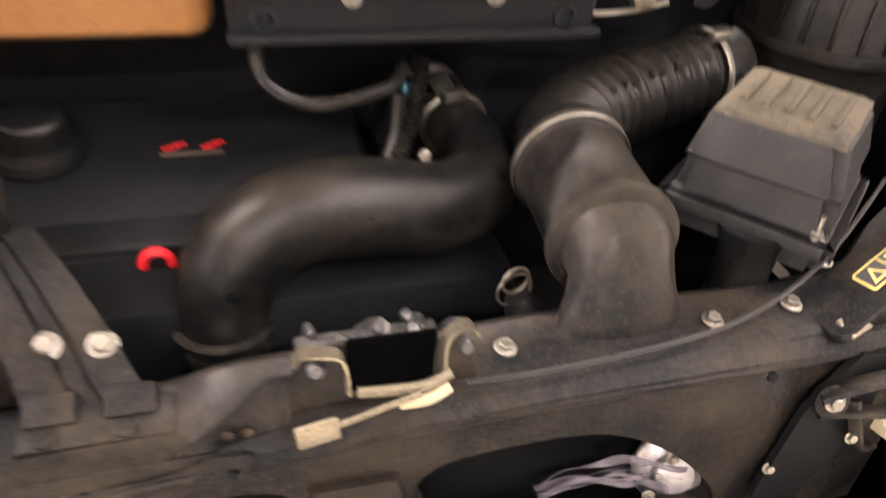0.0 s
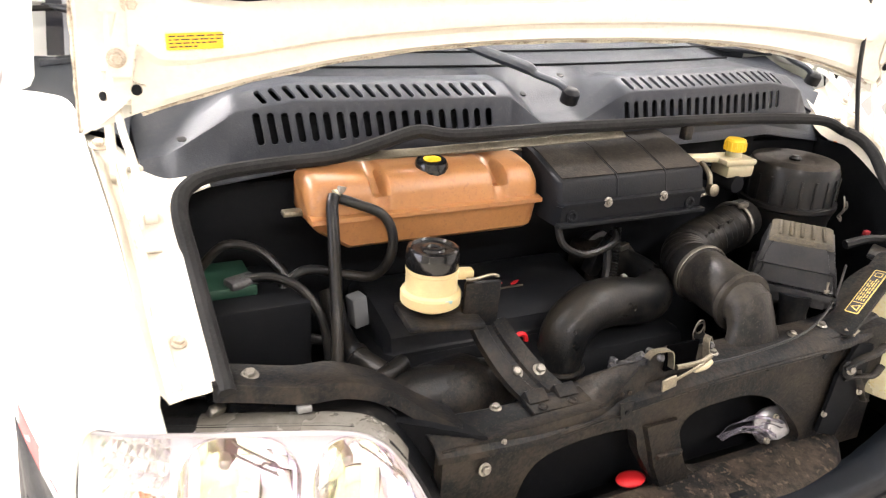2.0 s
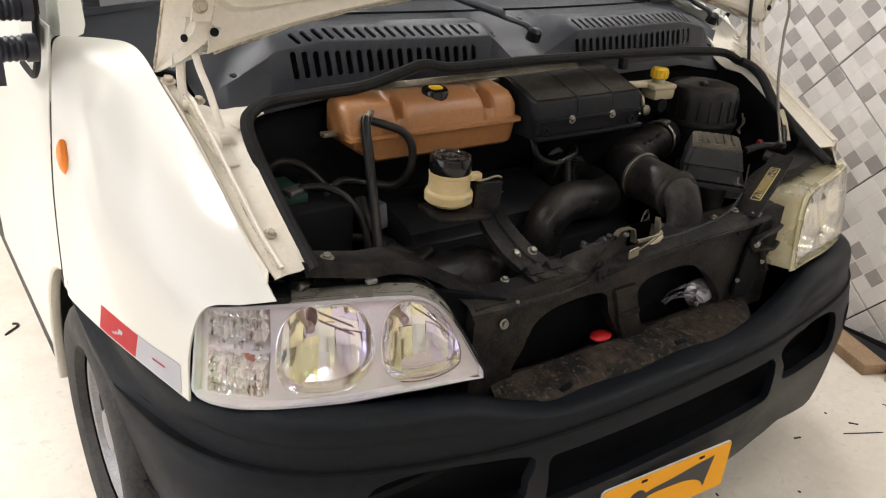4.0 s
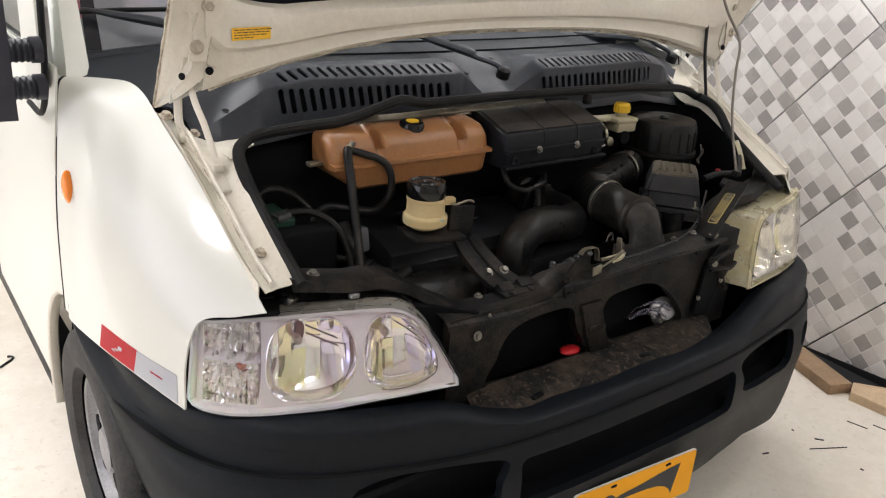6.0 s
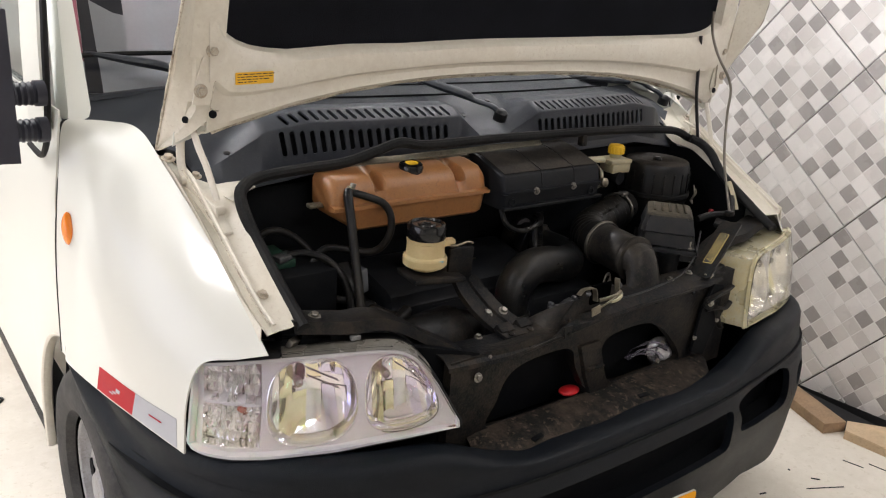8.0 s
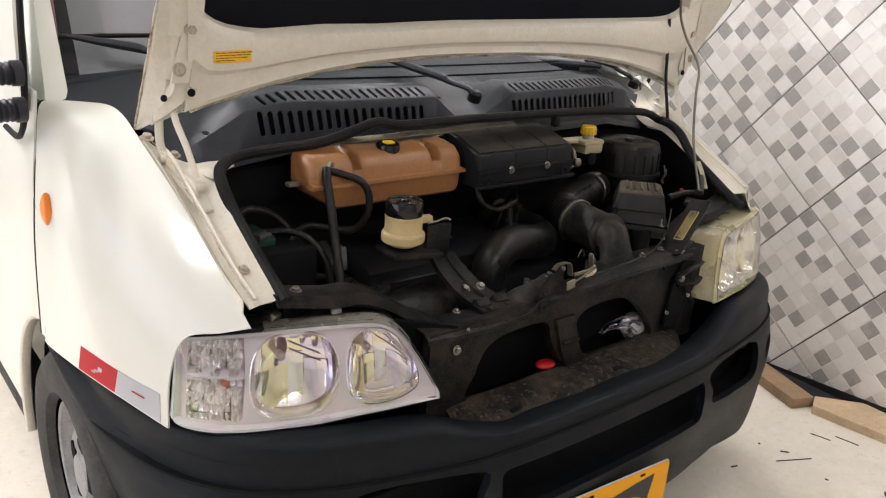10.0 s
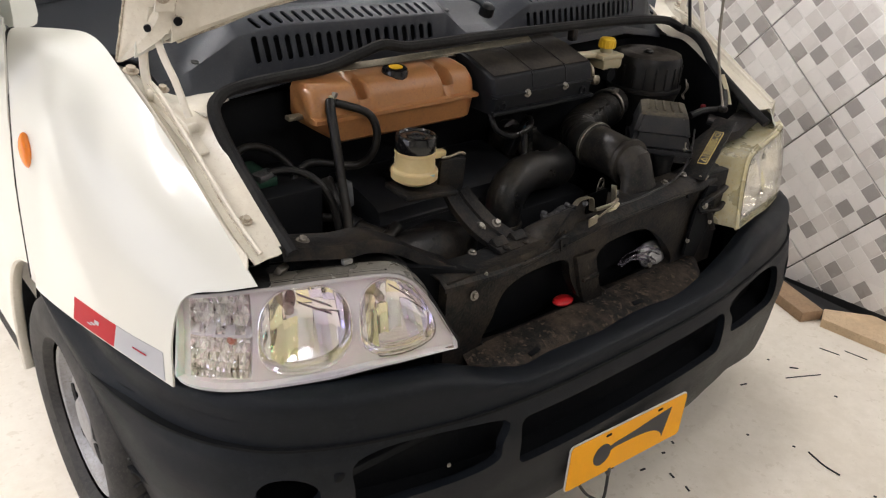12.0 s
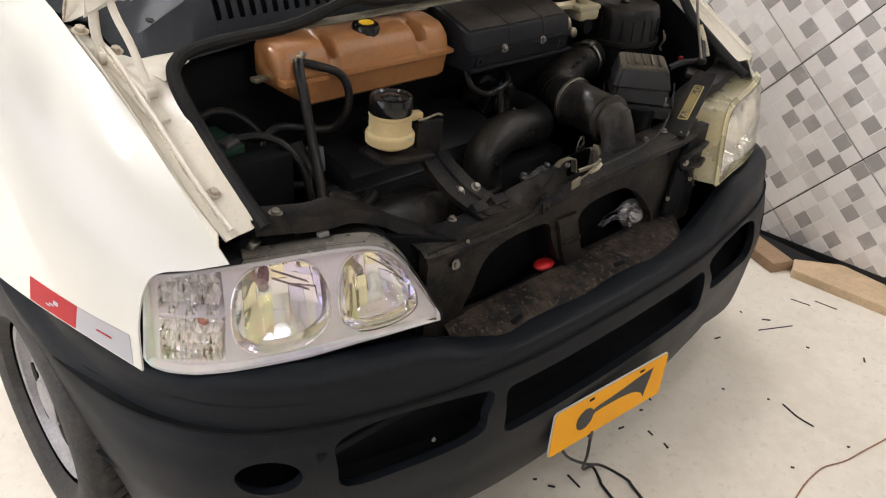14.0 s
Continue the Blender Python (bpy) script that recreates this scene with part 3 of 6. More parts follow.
    groove = [g[1].lerp(g[4], .30) + Vector((0, -.003, .0035)) for g in gut[:-1]]
    for name, line, r, mat in (("pressed_ridge", ridge, .0042, WHITE_IN), ("dirty_seam", groove, .0016, WORN)):
        rb = tube([tuple(p) for p in line], r, 8, 5)
        if side:
            mirror_x(rb)
        part(name, rb, mat, gutter)
    sl = tube([(-.742, .262, .925), (-.744, .34, .965), (-.748, .45, 1.035), (-.754, .505, 1.09), (-.745, .538, 1.116), (-.720, .5585, 1.1295)], 0.013, 10)
    if side:
        mirror_x(sl)
    part("rubber_seal", sl, SEAL, gutter, "black rubber bay seal")

# front bumper: a swept shell with its air intakes, fog lamp holes and wheel arches cut out
PLAN = [(0, -.004), (.2, -.001), (.35, .008), (.48, .027), (.62, .064), (.74, .106), (.84, .160), (.91, .225), (.96, .300), (1.0, .40), (1.03, .55), (1.042, .68), (1.047, .78), (1.048, .865)]
half = smooth_line(PLAN, 5)
plan = [Vector((CX - p[0], p[1], 0)) for p in half[::-1]] + [Vector((CX + p[0] + .055 * min(max((p[0] - .6) / .3, 0), 1), p[1] - skew(p[0], p[1]), 0)) for p in half[1:]]
PROF = [(.085, .700), (.050, .697), (.032, .680), (.028, .640), (.026, .610), (.018, .575), (.010, .545), (.001, .50), (0, .45), (.002, .40), (.012, .34), (.018, .30), (.030, .25), (.05, .205), (.10, .175)]


def bumper_row(i, inset=0.0):
    p = plan[i]
    d = (plan[min(i + 1, len(plan) - 1)] - plan[max(i - 1, 0)]).normalized()
    n = Vector((-d.y, d.x, 0))
    ax = abs(p.x - CX)
    low = min(max((ax - (.33 if p.x < CX else .40)) / .25, 0), 1)                 # the middle is lower than the shoulders under the headlights
    low = low * low * (3 - 2 * low)
    side = min(max((p.y - .33) / .12, 0), 1)
    out = []
    corner = min(max((ax - .62) / .16, 0), 1)               # a crease runs back from the fog lamp; below it the skirt stands proud
    for k, (o, z) in enumerate(smooth_line(PROF, 3)):
        if z < .56:
            ease = min(max((.57 - z) / .11, 0), 1)
            o -= corner * (1 - side) * (.007 * ease * ease * (3 - 2 * ease) + .5 * max(o - .004, 0))
        if z > .6:
            z = .606 + (z - .606) * (0.12 + .88 * low)
        z = z + side * max(z - .55, 0) * -.20 if z > .55 else z
        if z > .63:
            z = z - .020 * low * (1 - side)
        if p.y > .33:                                      # the rear edge sweeps up past the wheel
            base = float(np.interp(p.y, (.33, .40, .46, .55, .65, .74, .82, .865), (.175, .185, .24, .35, .46, .54, .606, .645)))
            z = base + (z - .175) * (.672 - base) / (.672 - .175)
        out.append(p + n * (o + inset) + Vector((0, 0, z - (inset * .5 if k < 5 else 0) + (inset * .3 if z < .22 else 0))))
    return out


bm = loft([bumper_row(i) + bumper_row(i, .02)[::-1] for i in range(len(plan))])
bumper = part("front_bumper", bm, BUMPER, van, "dark grey textured plastic bumper with scuffs")


def hole(outline, y0, y1):
    """A cutter with an outline in (x, z), pushed along y."""
    return loft([[(x, y, z) for x, z in outline] for y in (y0, y1)])


def soften(outline, n=5):
    return [tuple(p) for p in smooth_line(outline, n, closed=True)]


cuts = [hole([(CX + x, z + .483) for x, z in rounded(.745, .118, .022)], -.1, .12)]
for s in (-1, 1):
    cuts.append(hole(soften([(CX + s * x, z) for x, z in ((.412, .552), (.420, .50), (.44, .455), (.6, .436), (.712, .438), (.728, .49), (.716, .548), (.6, .566))], 4), -.05, .22))
    cuts.append(loft([[(CX + s * (.860 + .060 * math.cos(a) - .15 * q), .14 + q * .5 - .06, .488 + .036 * math.sin(a)) for a in (2 * math.pi * k / 20 for k in range(20))] for q in (-.2, .5)]))
carve(bumper, cuts)
soft = bumper.modifiers.new("soft_edges", "BEVEL")
soft.width, soft.segments, soft.limit_method, soft.angle_limit = .007, 3, "ANGLE", radians(48)
for px, py in ((.80, .145), (.905, .20)):
    part("fixing_plug", lathe([(.013, -.012), (.016, -.006), (.016, .004), (.012, .02)], 12, Matrix.Translation((px, py, .19))), BLACK, bumper, "black fixing plug under the bumper")
# Near-black backing and floors are added to give the intakes their shade.
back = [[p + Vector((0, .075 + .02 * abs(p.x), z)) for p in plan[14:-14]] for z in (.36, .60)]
part("intake_backing", sheet(back, .01), BAY, bumper, "black backing added to keep the air intakes dark")
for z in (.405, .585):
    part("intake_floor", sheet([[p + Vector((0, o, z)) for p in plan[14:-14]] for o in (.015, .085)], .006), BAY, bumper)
bolt(bumper, (CX - .55, .036, .50), (0, -1, .1), .5)

# dusty ledge on top of the bumper's middle, with dark pads as the shade of a few slots
led = []
for x in np.linspace(-.402, .412, 30):
    f = min(1, abs((x - .005) / .407) ** 9)
    y0 = .084 + .065 * f + .006 * math.sin(x * 23)
    led.append([Vector((x, y0 - .006, .600)), Vector((x, y0, .613)), Vector((x, y0 + .012 * (1 - .8 * f), .619)), Vector((x, .115 + .045 * f, .625)), Vector((x, .165 + .004 * f, .634)), Vector((x, .172 + .006 * f, .60))])
ledge = part("ledge", sheet(led, .006), LEDGE, bumper, "dusty grey plastic shelf on the bumper")
for x, y in ((-.26, .095), (.0, .125), (.10, .10), (.17, .135), (.20, .105), (.26, .12)):
    part("slot_shade", box((x, y, .6255), (.035, .012, .004), .001, (8, 0, random.uniform(-15, 15))), BAY, ledge)

# number plate: its symbols are plain shapes
pm = Matrix.Translation((0.0, -.016, .328)) @ Matrix.Rotation(radians(-4), 4, "Z") @ Matrix.Rotation(radians(90), 4, "X")
plate = part("number_plate", prism(rounded(.405, .135, .012), .0025, pm @ Matrix.Translation((0, 0, -.004))), PLATE_W, van, "yellow plate with a dark symbol")
part("yellow_face", prism(rounded(.40, .13, .010), .001, pm), PLATE_Y, plate, "yellow face")
part("symbol", prism([(-.092 + .029 * math.cos(q), -.001 + .031 * math.sin(q)) for q in (2 * math.pi * k / 24 for k in range(24))], .0006, pm @ Matrix.Translation((0, 0, .001))), INK, plate)
part("symbol", prism([tuple(p) for p in smooth_line([(-.068, .014), (-.045, .019), (.02, .026), (.08, .036), (.146, .043)], 3)] + [tuple(p) for p in smooth_line([(.128, -.043), (.118, -.026), (.09, -.008), (.04, .002), (-.045, .004), (-.066, -.002)], 3)], .0007, pm @ Matrix.Translation((0, 0, .001))), INK, plate)
# Dark pads painted as the shade in the plate's fixing holes.
for x in (-.08, .10):
    part("fixing_hole_shade", prism(rounded(.018, .007, .003), .0012, pm @ Matrix.Translation((x, .053, .001))), BAY, plate)
part("clip", box((-.055, -.012, .258), (.008, .012, .022), .002), ALU, plate, "small metal clip")

# headlights
LP = [(-.945, .362), (-.934, .325), (-.90, .288), (-.83, .247), (-.73, .204), (-.62, .163), (-.54, .129), (-.478, .100)]
L_TOP = [(.085, .834), (.092, .844), (.105, .858), (.13, .864), (.3, .870), (.55, .875), (.72, .876), (.78, .875), (.82, .870), (.86, .858), (.90, .832), (.94, .796), (.97, .762), (1, .728)]
L_BOT = [(.03, .704), (.037, .697), (.05, .692), (.1, .687), (.2, .682), (.3, .681), (.55, .685), (.8, .699), (1, .716)]
raw = np.array(smooth_line(LP, 12))
run = np.r_[0, np.cumsum(np.linalg.norm(np.diff(raw, axis=0), axis=1))]
lp = [np.array([np.interp(t, run, raw[:, 0]), np.interp(t, run, raw[:, 1])]) for t in np.linspace(0, run[-1], 61)]


def lookup(tab, u):
    return float(np.interp(u, [a for a, _ in tab], [b for _, b in tab]))


def lens_point(u, v, back=0.0):
    start = .03 + .062 * min(max(v, 0), 1)                 # the outer end leans
    u = start + (1 - start) * u
    k = u * (len(lp) - 1)
    i = min(int(k), len(lp) - 2)
    p = lp[i] + (lp[i + 1] - lp[i]) * (k - i)
    d = lp[min(i + 2, len(lp) - 1)] - lp[max(i - 1, 0)]
    n = Vector((-d[1], d[0])).normalized()
    if n.y < 0:
        n = -n
    z0, z1 = lookup(L_BOT, u), lookup(L_TOP, u)
    z = z0 + (z1 - z0) * v
    lean = .22 * (z - .70)
    bulge = -.012 * math.sin(math.pi * u) * math.sin(math.pi * v)
    return Vector((p[0], p[1] + lean + bulge, z)) + Vector((n.x, n.y, 0)) * back


BOWLS = ((.445, .165, .51, .43), (.780, .140, .50, .42))


def dish(u, v):
    """Depth behind the lens, and the kind of surface: 0 frame, 1 bowl opening, 3 indicator."""
    for uc, du, vc, dv in BOWLS:
        if (abs((u - uc) / du) ** 2.8 + abs((v - vc) / dv) ** 2.8) ** (1 / 2.8) < .97:
            return .02, 1
    if .045 < u < .255 and .09 < v < .92:
        if abs(v - .573 + .25 * (u - .15)) < .022:
            return .008, 0
        return .040, 3
    return .014, 0


def bowl_mesh(uc, du, vc, dv):
    """The raised rim and deep wall of a reflector, laid behind the lens."""
    rings = []
    for s, d in ((1.03, .015), (1.02, .011), (1.0, .010), (.975, .014), (.93, .030), (.90, .040), (.5, .066), (.08, .074)):
        row = []
        for k in range(72):
            a = 2 * math.pi * k / 72
            c, q = math.cos(a), math.sin(a)
            x, y = math.copysign(abs(c) ** .78, c), math.copysign(abs(q) ** .78, q)
            row.append(lens_point(min(uc + du * s * x, .985), vc + dv * s * y, d))
        rings.append(row)
    return loft(rings, cap=False)


def bowl_facets(uc, du, vc, dv, rng):
    """Upright reflector facets: a fan of curved strips, some of them stepped, all meeting the bowl's curve."""
    bm = bmesh.new()
    xs = [-.93, -.72, -.42, -.10, .24, .52, .76, .93]
    for n, (x0, x1) in enumerate(zip(xs, xs[1:])):
        xm = (x0 + x1) / 2
        top = (1 - abs(xm) ** 2.6) ** (1 / 2.6) * .94
        ys = [-top, -.38 * top, .34 * top, top] if n == 3 else ([-top, .16 * top, .50 * top, .74 * top, top] if n in (4, 5) else ([-top, .05 * top, top] if n == 2 else [-top, top]))
        for y0, y1 in zip(ys, ys[1:]):
            ym = (y0 + y1) / 2
            tx, ty = rng.uniform(-.007, .007), rng.uniform(-.004, .004)
            g = []
            for j in range(7):
                for i in range(5):
                    x, y = xm + (x1 - x0) * 1.02 * (i / 4 - .5), ym + (y1 - y0) * 1.02 * (j / 6 - .5)
                    slant = -.14 * (y - .2) if n in (4, 5) else 0      # the strips beside the bulb lean over
                    xx = min(max(x + slant, -.94), .94)
                    d = .034 + .034 * (1 - xx * xx - .8 * y * y) + tx * (x - xm) + ty * (y - ym) - .05 * (x - xm) ** 2 - .012 * (y - ym) ** 2
                    g.append(bm.verts.new(lens_point(min(uc + du * xx, .985), vc + dv * y, min(max(d, .030), .069))))
            for j in range(6):
                for i in range(4):
                    k = j * 5 + i
                    bm.faces.new((g[k], g[k + 1], g[k + 6], g[k + 5]))
    return bm


def indicator_mesh(rng):
    """Rows of small pyramids."""
    bm = bmesh.new()
    for v0, v1, rows in ((.09, .545, 4), (.60, .92, 3)):
        for j in range(rows):
            for i in range(10):
                ua, ub = .045 + .021 * i, .045 + .021 * (i + 1)
                va, vb = v0 + (v1 - v0) * j / rows, v0 + (v1 - v0) * (j + 1) / rows
                c = [bm.verts.new(lens_point(u, v - .25 * (u - .15), .034)) for u, v in ((ua, va), (ub, va), (ub, vb), (ua, vb))]
                t = bm.verts.new(lens_point(ua + .021 * rng.uniform(.25, .75), va + (vb - va) * rng.uniform(.25, .75) - .25 * (ua - .14), .034 - rng.uniform(.006, .014)))
                for q in range(4):
                    bm.faces.new((c[q], c[(q + 1) % 4], t))
    return bm


def headlight(side):
    lens_m, bez_m = (LENS, BEZEL) if not side else (LENS_Y, BEZEL_Y)
    def flip(b):
        if side:
            mirror_x(b)
            for v in b.verts:                              # this unit sits a little further out and higher at its outer end
                out = min(max((v.co.x - .50) / .35, 0), 1)
                v.co.x += .030 * out
                v.co.z += .014 * out * min(max((v.co.z - .74) / .1, 0), 1)
        return b
    U, V = np.linspace(0, 1, 41), np.linspace(0, 1, 13)
    hl = part("headlight", flip(sheet([[lens_point(.5 + (u - .5) * .9, .5 + (v - .5) * .95, .098) for u in U] for v in np.linspace(0, 1, 9)], .004)), BLACK, van,
              "clear headlight unit with chrome reflectors" if not side else "headlight unit with a yellowed lens")
    ring = [(u, 0) for u in U] + [(1, v) for v in V[1:-1]] + [(u, 1) for u in U[::-1]] + [(0, v) for v in V[1:-1][::-1]]

    def frame_ring(inset, back):
        return [lens_point(.5 + (u - .5) * (1 - inset * .5), .5 + (v - .5) * (1 - inset * 1.5), back) for u, v in ring]
    part("housing_wall", flip(loft([frame_ring(-.010, .004), frame_ring(-.008, .05), frame_ring(.06, .10)], cap=False)), BLACK if not side else BEZEL_Y, hl, "housing rim")
    part("bezel", flip(loft([frame_ring(-.008, .012), frame_ring(-.008, .001), frame_ring(.004, -.002), frame_ring(.045, -.001), frame_ring(.055, .006), frame_ring(.06, .016)], cap=False)), bez_m, hl, "pale bezel round the lens")
    gas = [lens_point(.5 + (u - .5) * 1.012, .5 + (v - .5) * 1.035, .006) for u, v in ring]
    part("gasket", flip(tube([tuple(p) for p in gas], .0042, 6, 1, closed=True)), SEAL if not side else BEZEL_Y, hl, "rubber gasket")
    lens = part("lens", flip(sheet([[lens_point(.5 + (u - .5) * .985, .5 + (v - .5) * .95, -.0030) for u in U] for v in V], .003)), lens_m, hl, "clear plastic lens")
    lens.visible_shadow = False
    # one formed surface behind the lens, split by what it is
    gu, gv = np.linspace(.012, .988, 150), np.linspace(.02, .98, 60)
    made = [bmesh.new() for _ in range(4)]
    pts = [[lens_point(u, v, dish(u, v)[0]) for u in gu] for v in gv]
    seen = [{} for _ in range(4)]
    for j in range(len(gv) - 1):
        for i in range(len(gu) - 1):
            k = dish((gu[i] + gu[i + 1]) / 2, (gv[j] + gv[j + 1]) / 2)[1]
            vs = []
            for jj, ii in ((j, i), (j, i + 1), (j + 1, i + 1), (j + 1, i)):
                if (jj, ii) not in seen[k]:
                    seen[k][jj, ii] = made[k].verts.new(pts[jj][ii])
                vs.append(seen[k][jj, ii])
            made[k].faces.new(vs)
    part("inner_frame", flip(made[0]), BEZEL, hl, "pale inner frame")
    bowls = [part("reflector_bowl", flip(bowl_mesh(*q)), CHROME, hl, "chrome reflector bowl") for q in BOWLS]
    frng = random.Random(21 + side)
    for q, bowl in zip(BOWLS, bowls):
        part("facets", flip(bowl_facets(*q, frng)), GLINT_TINTED, bowl, "upright chrome facets")
        for up in ((0, .17) if q is BOWLS[0] else (.02,)):      # dark strips that paint the bay's reflection into the bowl
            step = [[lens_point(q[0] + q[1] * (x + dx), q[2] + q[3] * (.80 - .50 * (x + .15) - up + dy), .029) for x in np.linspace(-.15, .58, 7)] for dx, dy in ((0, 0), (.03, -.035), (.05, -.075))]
            part("painted_reflection", flip(sheet(step, .001)), REFLECTION_RIM, bowl, "dark strip painted as the bay's reflection")
    arc = [(math.cos(a), math.sin(a)) for a in np.linspace(-2.0, .35, 24)]
    q = BOWLS[1]
    part("rim_line", flip(tube([tuple(lens_point(min(q[0] + q[1] * 1.01 * math.copysign(abs(c) ** .78, c), .985), q[2] + q[3] * 1.01 * math.copysign(abs(s) ** .78, s), .008)) for c, s in arc], .0013, 6, 1)), REFLECTION_RIM, bowls[1], "dark rim line")
    made[1].free(), made[2].free()
    ind = part("indicator_reflector", flip(made[3]), CHROME_F, hl, "chrome indicator reflector")
    part("facets", flip(indicator_mesh(frng)), CHROME_F, ind, "small chrome facets", smooth=False)
    for (uc, du, vc, dv), bowl in zip(BOWLS, bowls):
        c = lens_point(uc - .05, vc + .16, .044)
        part("bulb_shield", flip(lathe([(.006, -.02), (.009, 0), (.008, .010), (.004, .014)], 16, aim(c, (-.25, -1, 0)))), ZINC, bowl, "small metal bulb shield")
    part("indicator_bulb", flip(lathe([(.008, 0), (.009, .010), (.005, .016)], 12, aim(lens_point(.19, .50, .026), (-.5, -1, 0)))), material("amber_bulb", (.30, .075, .045), .25, coat=.4), hl, "amber indicator bulb")
    # weathered strip on top, with a clip
    if not side:
        g = [[lens_point(u, 1.0, b) + Vector((0, 0, dz)) for u in np.linspace(.335, .90, 30)] for b, dz in ((-.001, .002), (.006, .007), (.018, .010), (.034, .008))]
        part("top_strip", sheet(g, .003), STRIP, hl, "weathered translucent plastic top edge")
        g = [[lens_point(u, 1.0, b) + Vector((0, 0, dz)) for u in np.linspace(.0, .33, 16)] for b, dz in ((-.001, .001), (.004, .006), (.014, .008), (.030, .005))]
        part("top_seal", sheet(g, .003), SEAL, hl, "black rubber seal along the lamp's top")
        part("clip", flip(box(lens_point(.62, 1, .03) + Vector((0, 0, .016)), (.02, .012, .010), .002)), INK_GREY, hl)
    return hl


headlight(0)
headlight(1)

# front panel with two openings, behind the bumper ledge
fp = bmesh.new()
loft([[(x, y, z) for x, z in ((-.46, .60), (.50, .60), (.50, .865), (.30, .86), (-.15, .832), (-.46, .822))] for y in (.165, .19)], bm=fp)
front_panel = part("front_panel", fp, STEEL_BLACK, van, "black pressed-steel front panel with two openings")
carve(front_panel, [hole(soften([(-.335, .632), (-.326, .70), (-.300, .752), (-.25, .774), (-.17, .780), (-.108, .770), (-.088, .72), (-.055, .665), (-.045, .630)], 4), .1, .3),
                    hole(soften([(.052, .640), (.010, .70), (-.002, .745), (.022, .774), (.09, .782), (.17, .776), (.245, .732), (.31, .660), (.29, .636), (.16, .632)], 4), .1, .3)])
part("divider_post", loft([[(x - .032, .157, z), (x + .032, .157, z), (x + .044, .178, z), (x - .044, .178, z)] for x, z in ((.005, .63), (-.024, .69), (-.034, .72), (-.054, .775))]), STEEL_BLACK, front_panel)
part("divider_pad", box((-.028, .156, .708), (.055, .014, .012), .004), LEDGE, front_panel)
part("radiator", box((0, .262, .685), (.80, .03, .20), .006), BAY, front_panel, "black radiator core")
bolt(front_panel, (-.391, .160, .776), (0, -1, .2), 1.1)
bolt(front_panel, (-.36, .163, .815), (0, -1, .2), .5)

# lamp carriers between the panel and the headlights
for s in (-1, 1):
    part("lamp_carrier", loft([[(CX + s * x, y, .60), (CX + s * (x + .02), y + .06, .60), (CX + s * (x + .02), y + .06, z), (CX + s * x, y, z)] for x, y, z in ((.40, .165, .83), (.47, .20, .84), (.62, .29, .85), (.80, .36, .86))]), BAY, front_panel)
# Near-black so that the dark void round the plate is in its colour.
part("carrier_plate", loft([[(x, y, z) for x, z in ((.345, .66), (.40, .64), (.435, .74), (.44, .835), (.395, .845), (.36, .78))] for y in (.150, .158)]), BAY, front_panel, "dark bent lamp carrier plate")
part("carrier_arm", tube([(.365, .148, .800), (.40, .142, .815), (.435, .140, .822), (.475, .150, .826)], .010, 8, flat=.5), STEEL_BLACK, front_panel)
part("carrier_arm", tube([(.375, .150, .775), (.41, .142, .778), (.45, .142, .770), (.49, .155, .775)], .008, 8, flat=.6), STEEL_BLACK, front_panel)
part("carrier_arm", tube([(.405, .146, .79), (.418, .140, .755), (.44, .142, .72), (.475, .155, .70)], .007, 8, flat=.5), STEEL_BLACK, front_panel)
part("boss", lathe([(.017, 0), (.017, .008), (.012, .010)], 16, aim((.378, .150, .795), (-.2, -1, .3))), STEEL_BLACK, front_panel)
bolt(front_panel, (.376, .140, .799), (-.2, -1, .3), 1.0)
bolt(front_panel, (.42, .140, .742), (-.2, -1, .3), .7)
bolt(front_panel, (.352, .152, .70), (-.2, -1, .3), .7)
part("rivet", lathe([(.005, 0), (.005, .003), (.003, .004)], 10, aim((.30, .148, .838), (0, -1, .3))), BAY, front_panel)

# lock crossmember
cm = []
for x, y, z in ((-.47, .21, .824), (-.40, .205, .822), (-.30, .208, .816), (-.19, .212, .822), (-.13, .205, .842), (.0, .20, .852), (.12, .20, .858), (.25, .20, .860), (.40, .205, .860), (.50, .23, .862)):
    cm.append([Vector((x, y - .048, z - .019)), Vector((x, y - .046, z - .012)), Vector((x, y - .030, z)), Vector((x, y + .03, z + .002)), Vector((x, y + .045, z - .008)), Vector((x, y + .05, z - .04))])
rows = [list(r) for r in zip(*[smooth_line([c[k] for c in cm], 4) for k in range(6)])]
cross = part("crossmember", sheet(rows, .004), STEEL_BLACK, van, "dusty black steel front crossmember")
part("tab", box((-.145, .172, .838), (.03, .008, .022), .002, (15, 0, 0)), STEEL_BLACK, cross)
part("tab", box((.385, .165, .868), (.03, .02, .004), .001, (15, 0, 20)), BRASS, cross)
for p in ((.075, .20, .862), (.262, .195, .866), (.345, .20, .868), (.41, .245, .875), (-.335, .235, .824), (.09, .165, .846)):
    bolt(cross, p, (0, -.1, 1), 1.0)
# Dark pads in place of slots, their shade painted on.
for p in ((-.42, .20, .825), (-.375, .195, .822)):
    part("slot_shade", box(p, (.018, .008, .003), .001), BAY, cross)

# bonnet lock: plates, hooks and the catch
lock = part("lock_plate", loft([[(x, y, z) for x, z in ((-.125, .845), (-.115, .855), (-.085, .905), (-.055, .912), (-.005, .905), (.03, .90), (.045, .86))] for y in (.176, .180)]), STEEL_BLACK, cross, "black lock plate")
# Solid block in place of the opening; its shade is painted black.
part("lock_recess_shade", box((-.027, .1725, .893), (.066, .006, .048), .002), LOCK_SHADE, cross, "black block painted as the shaded lock opening")
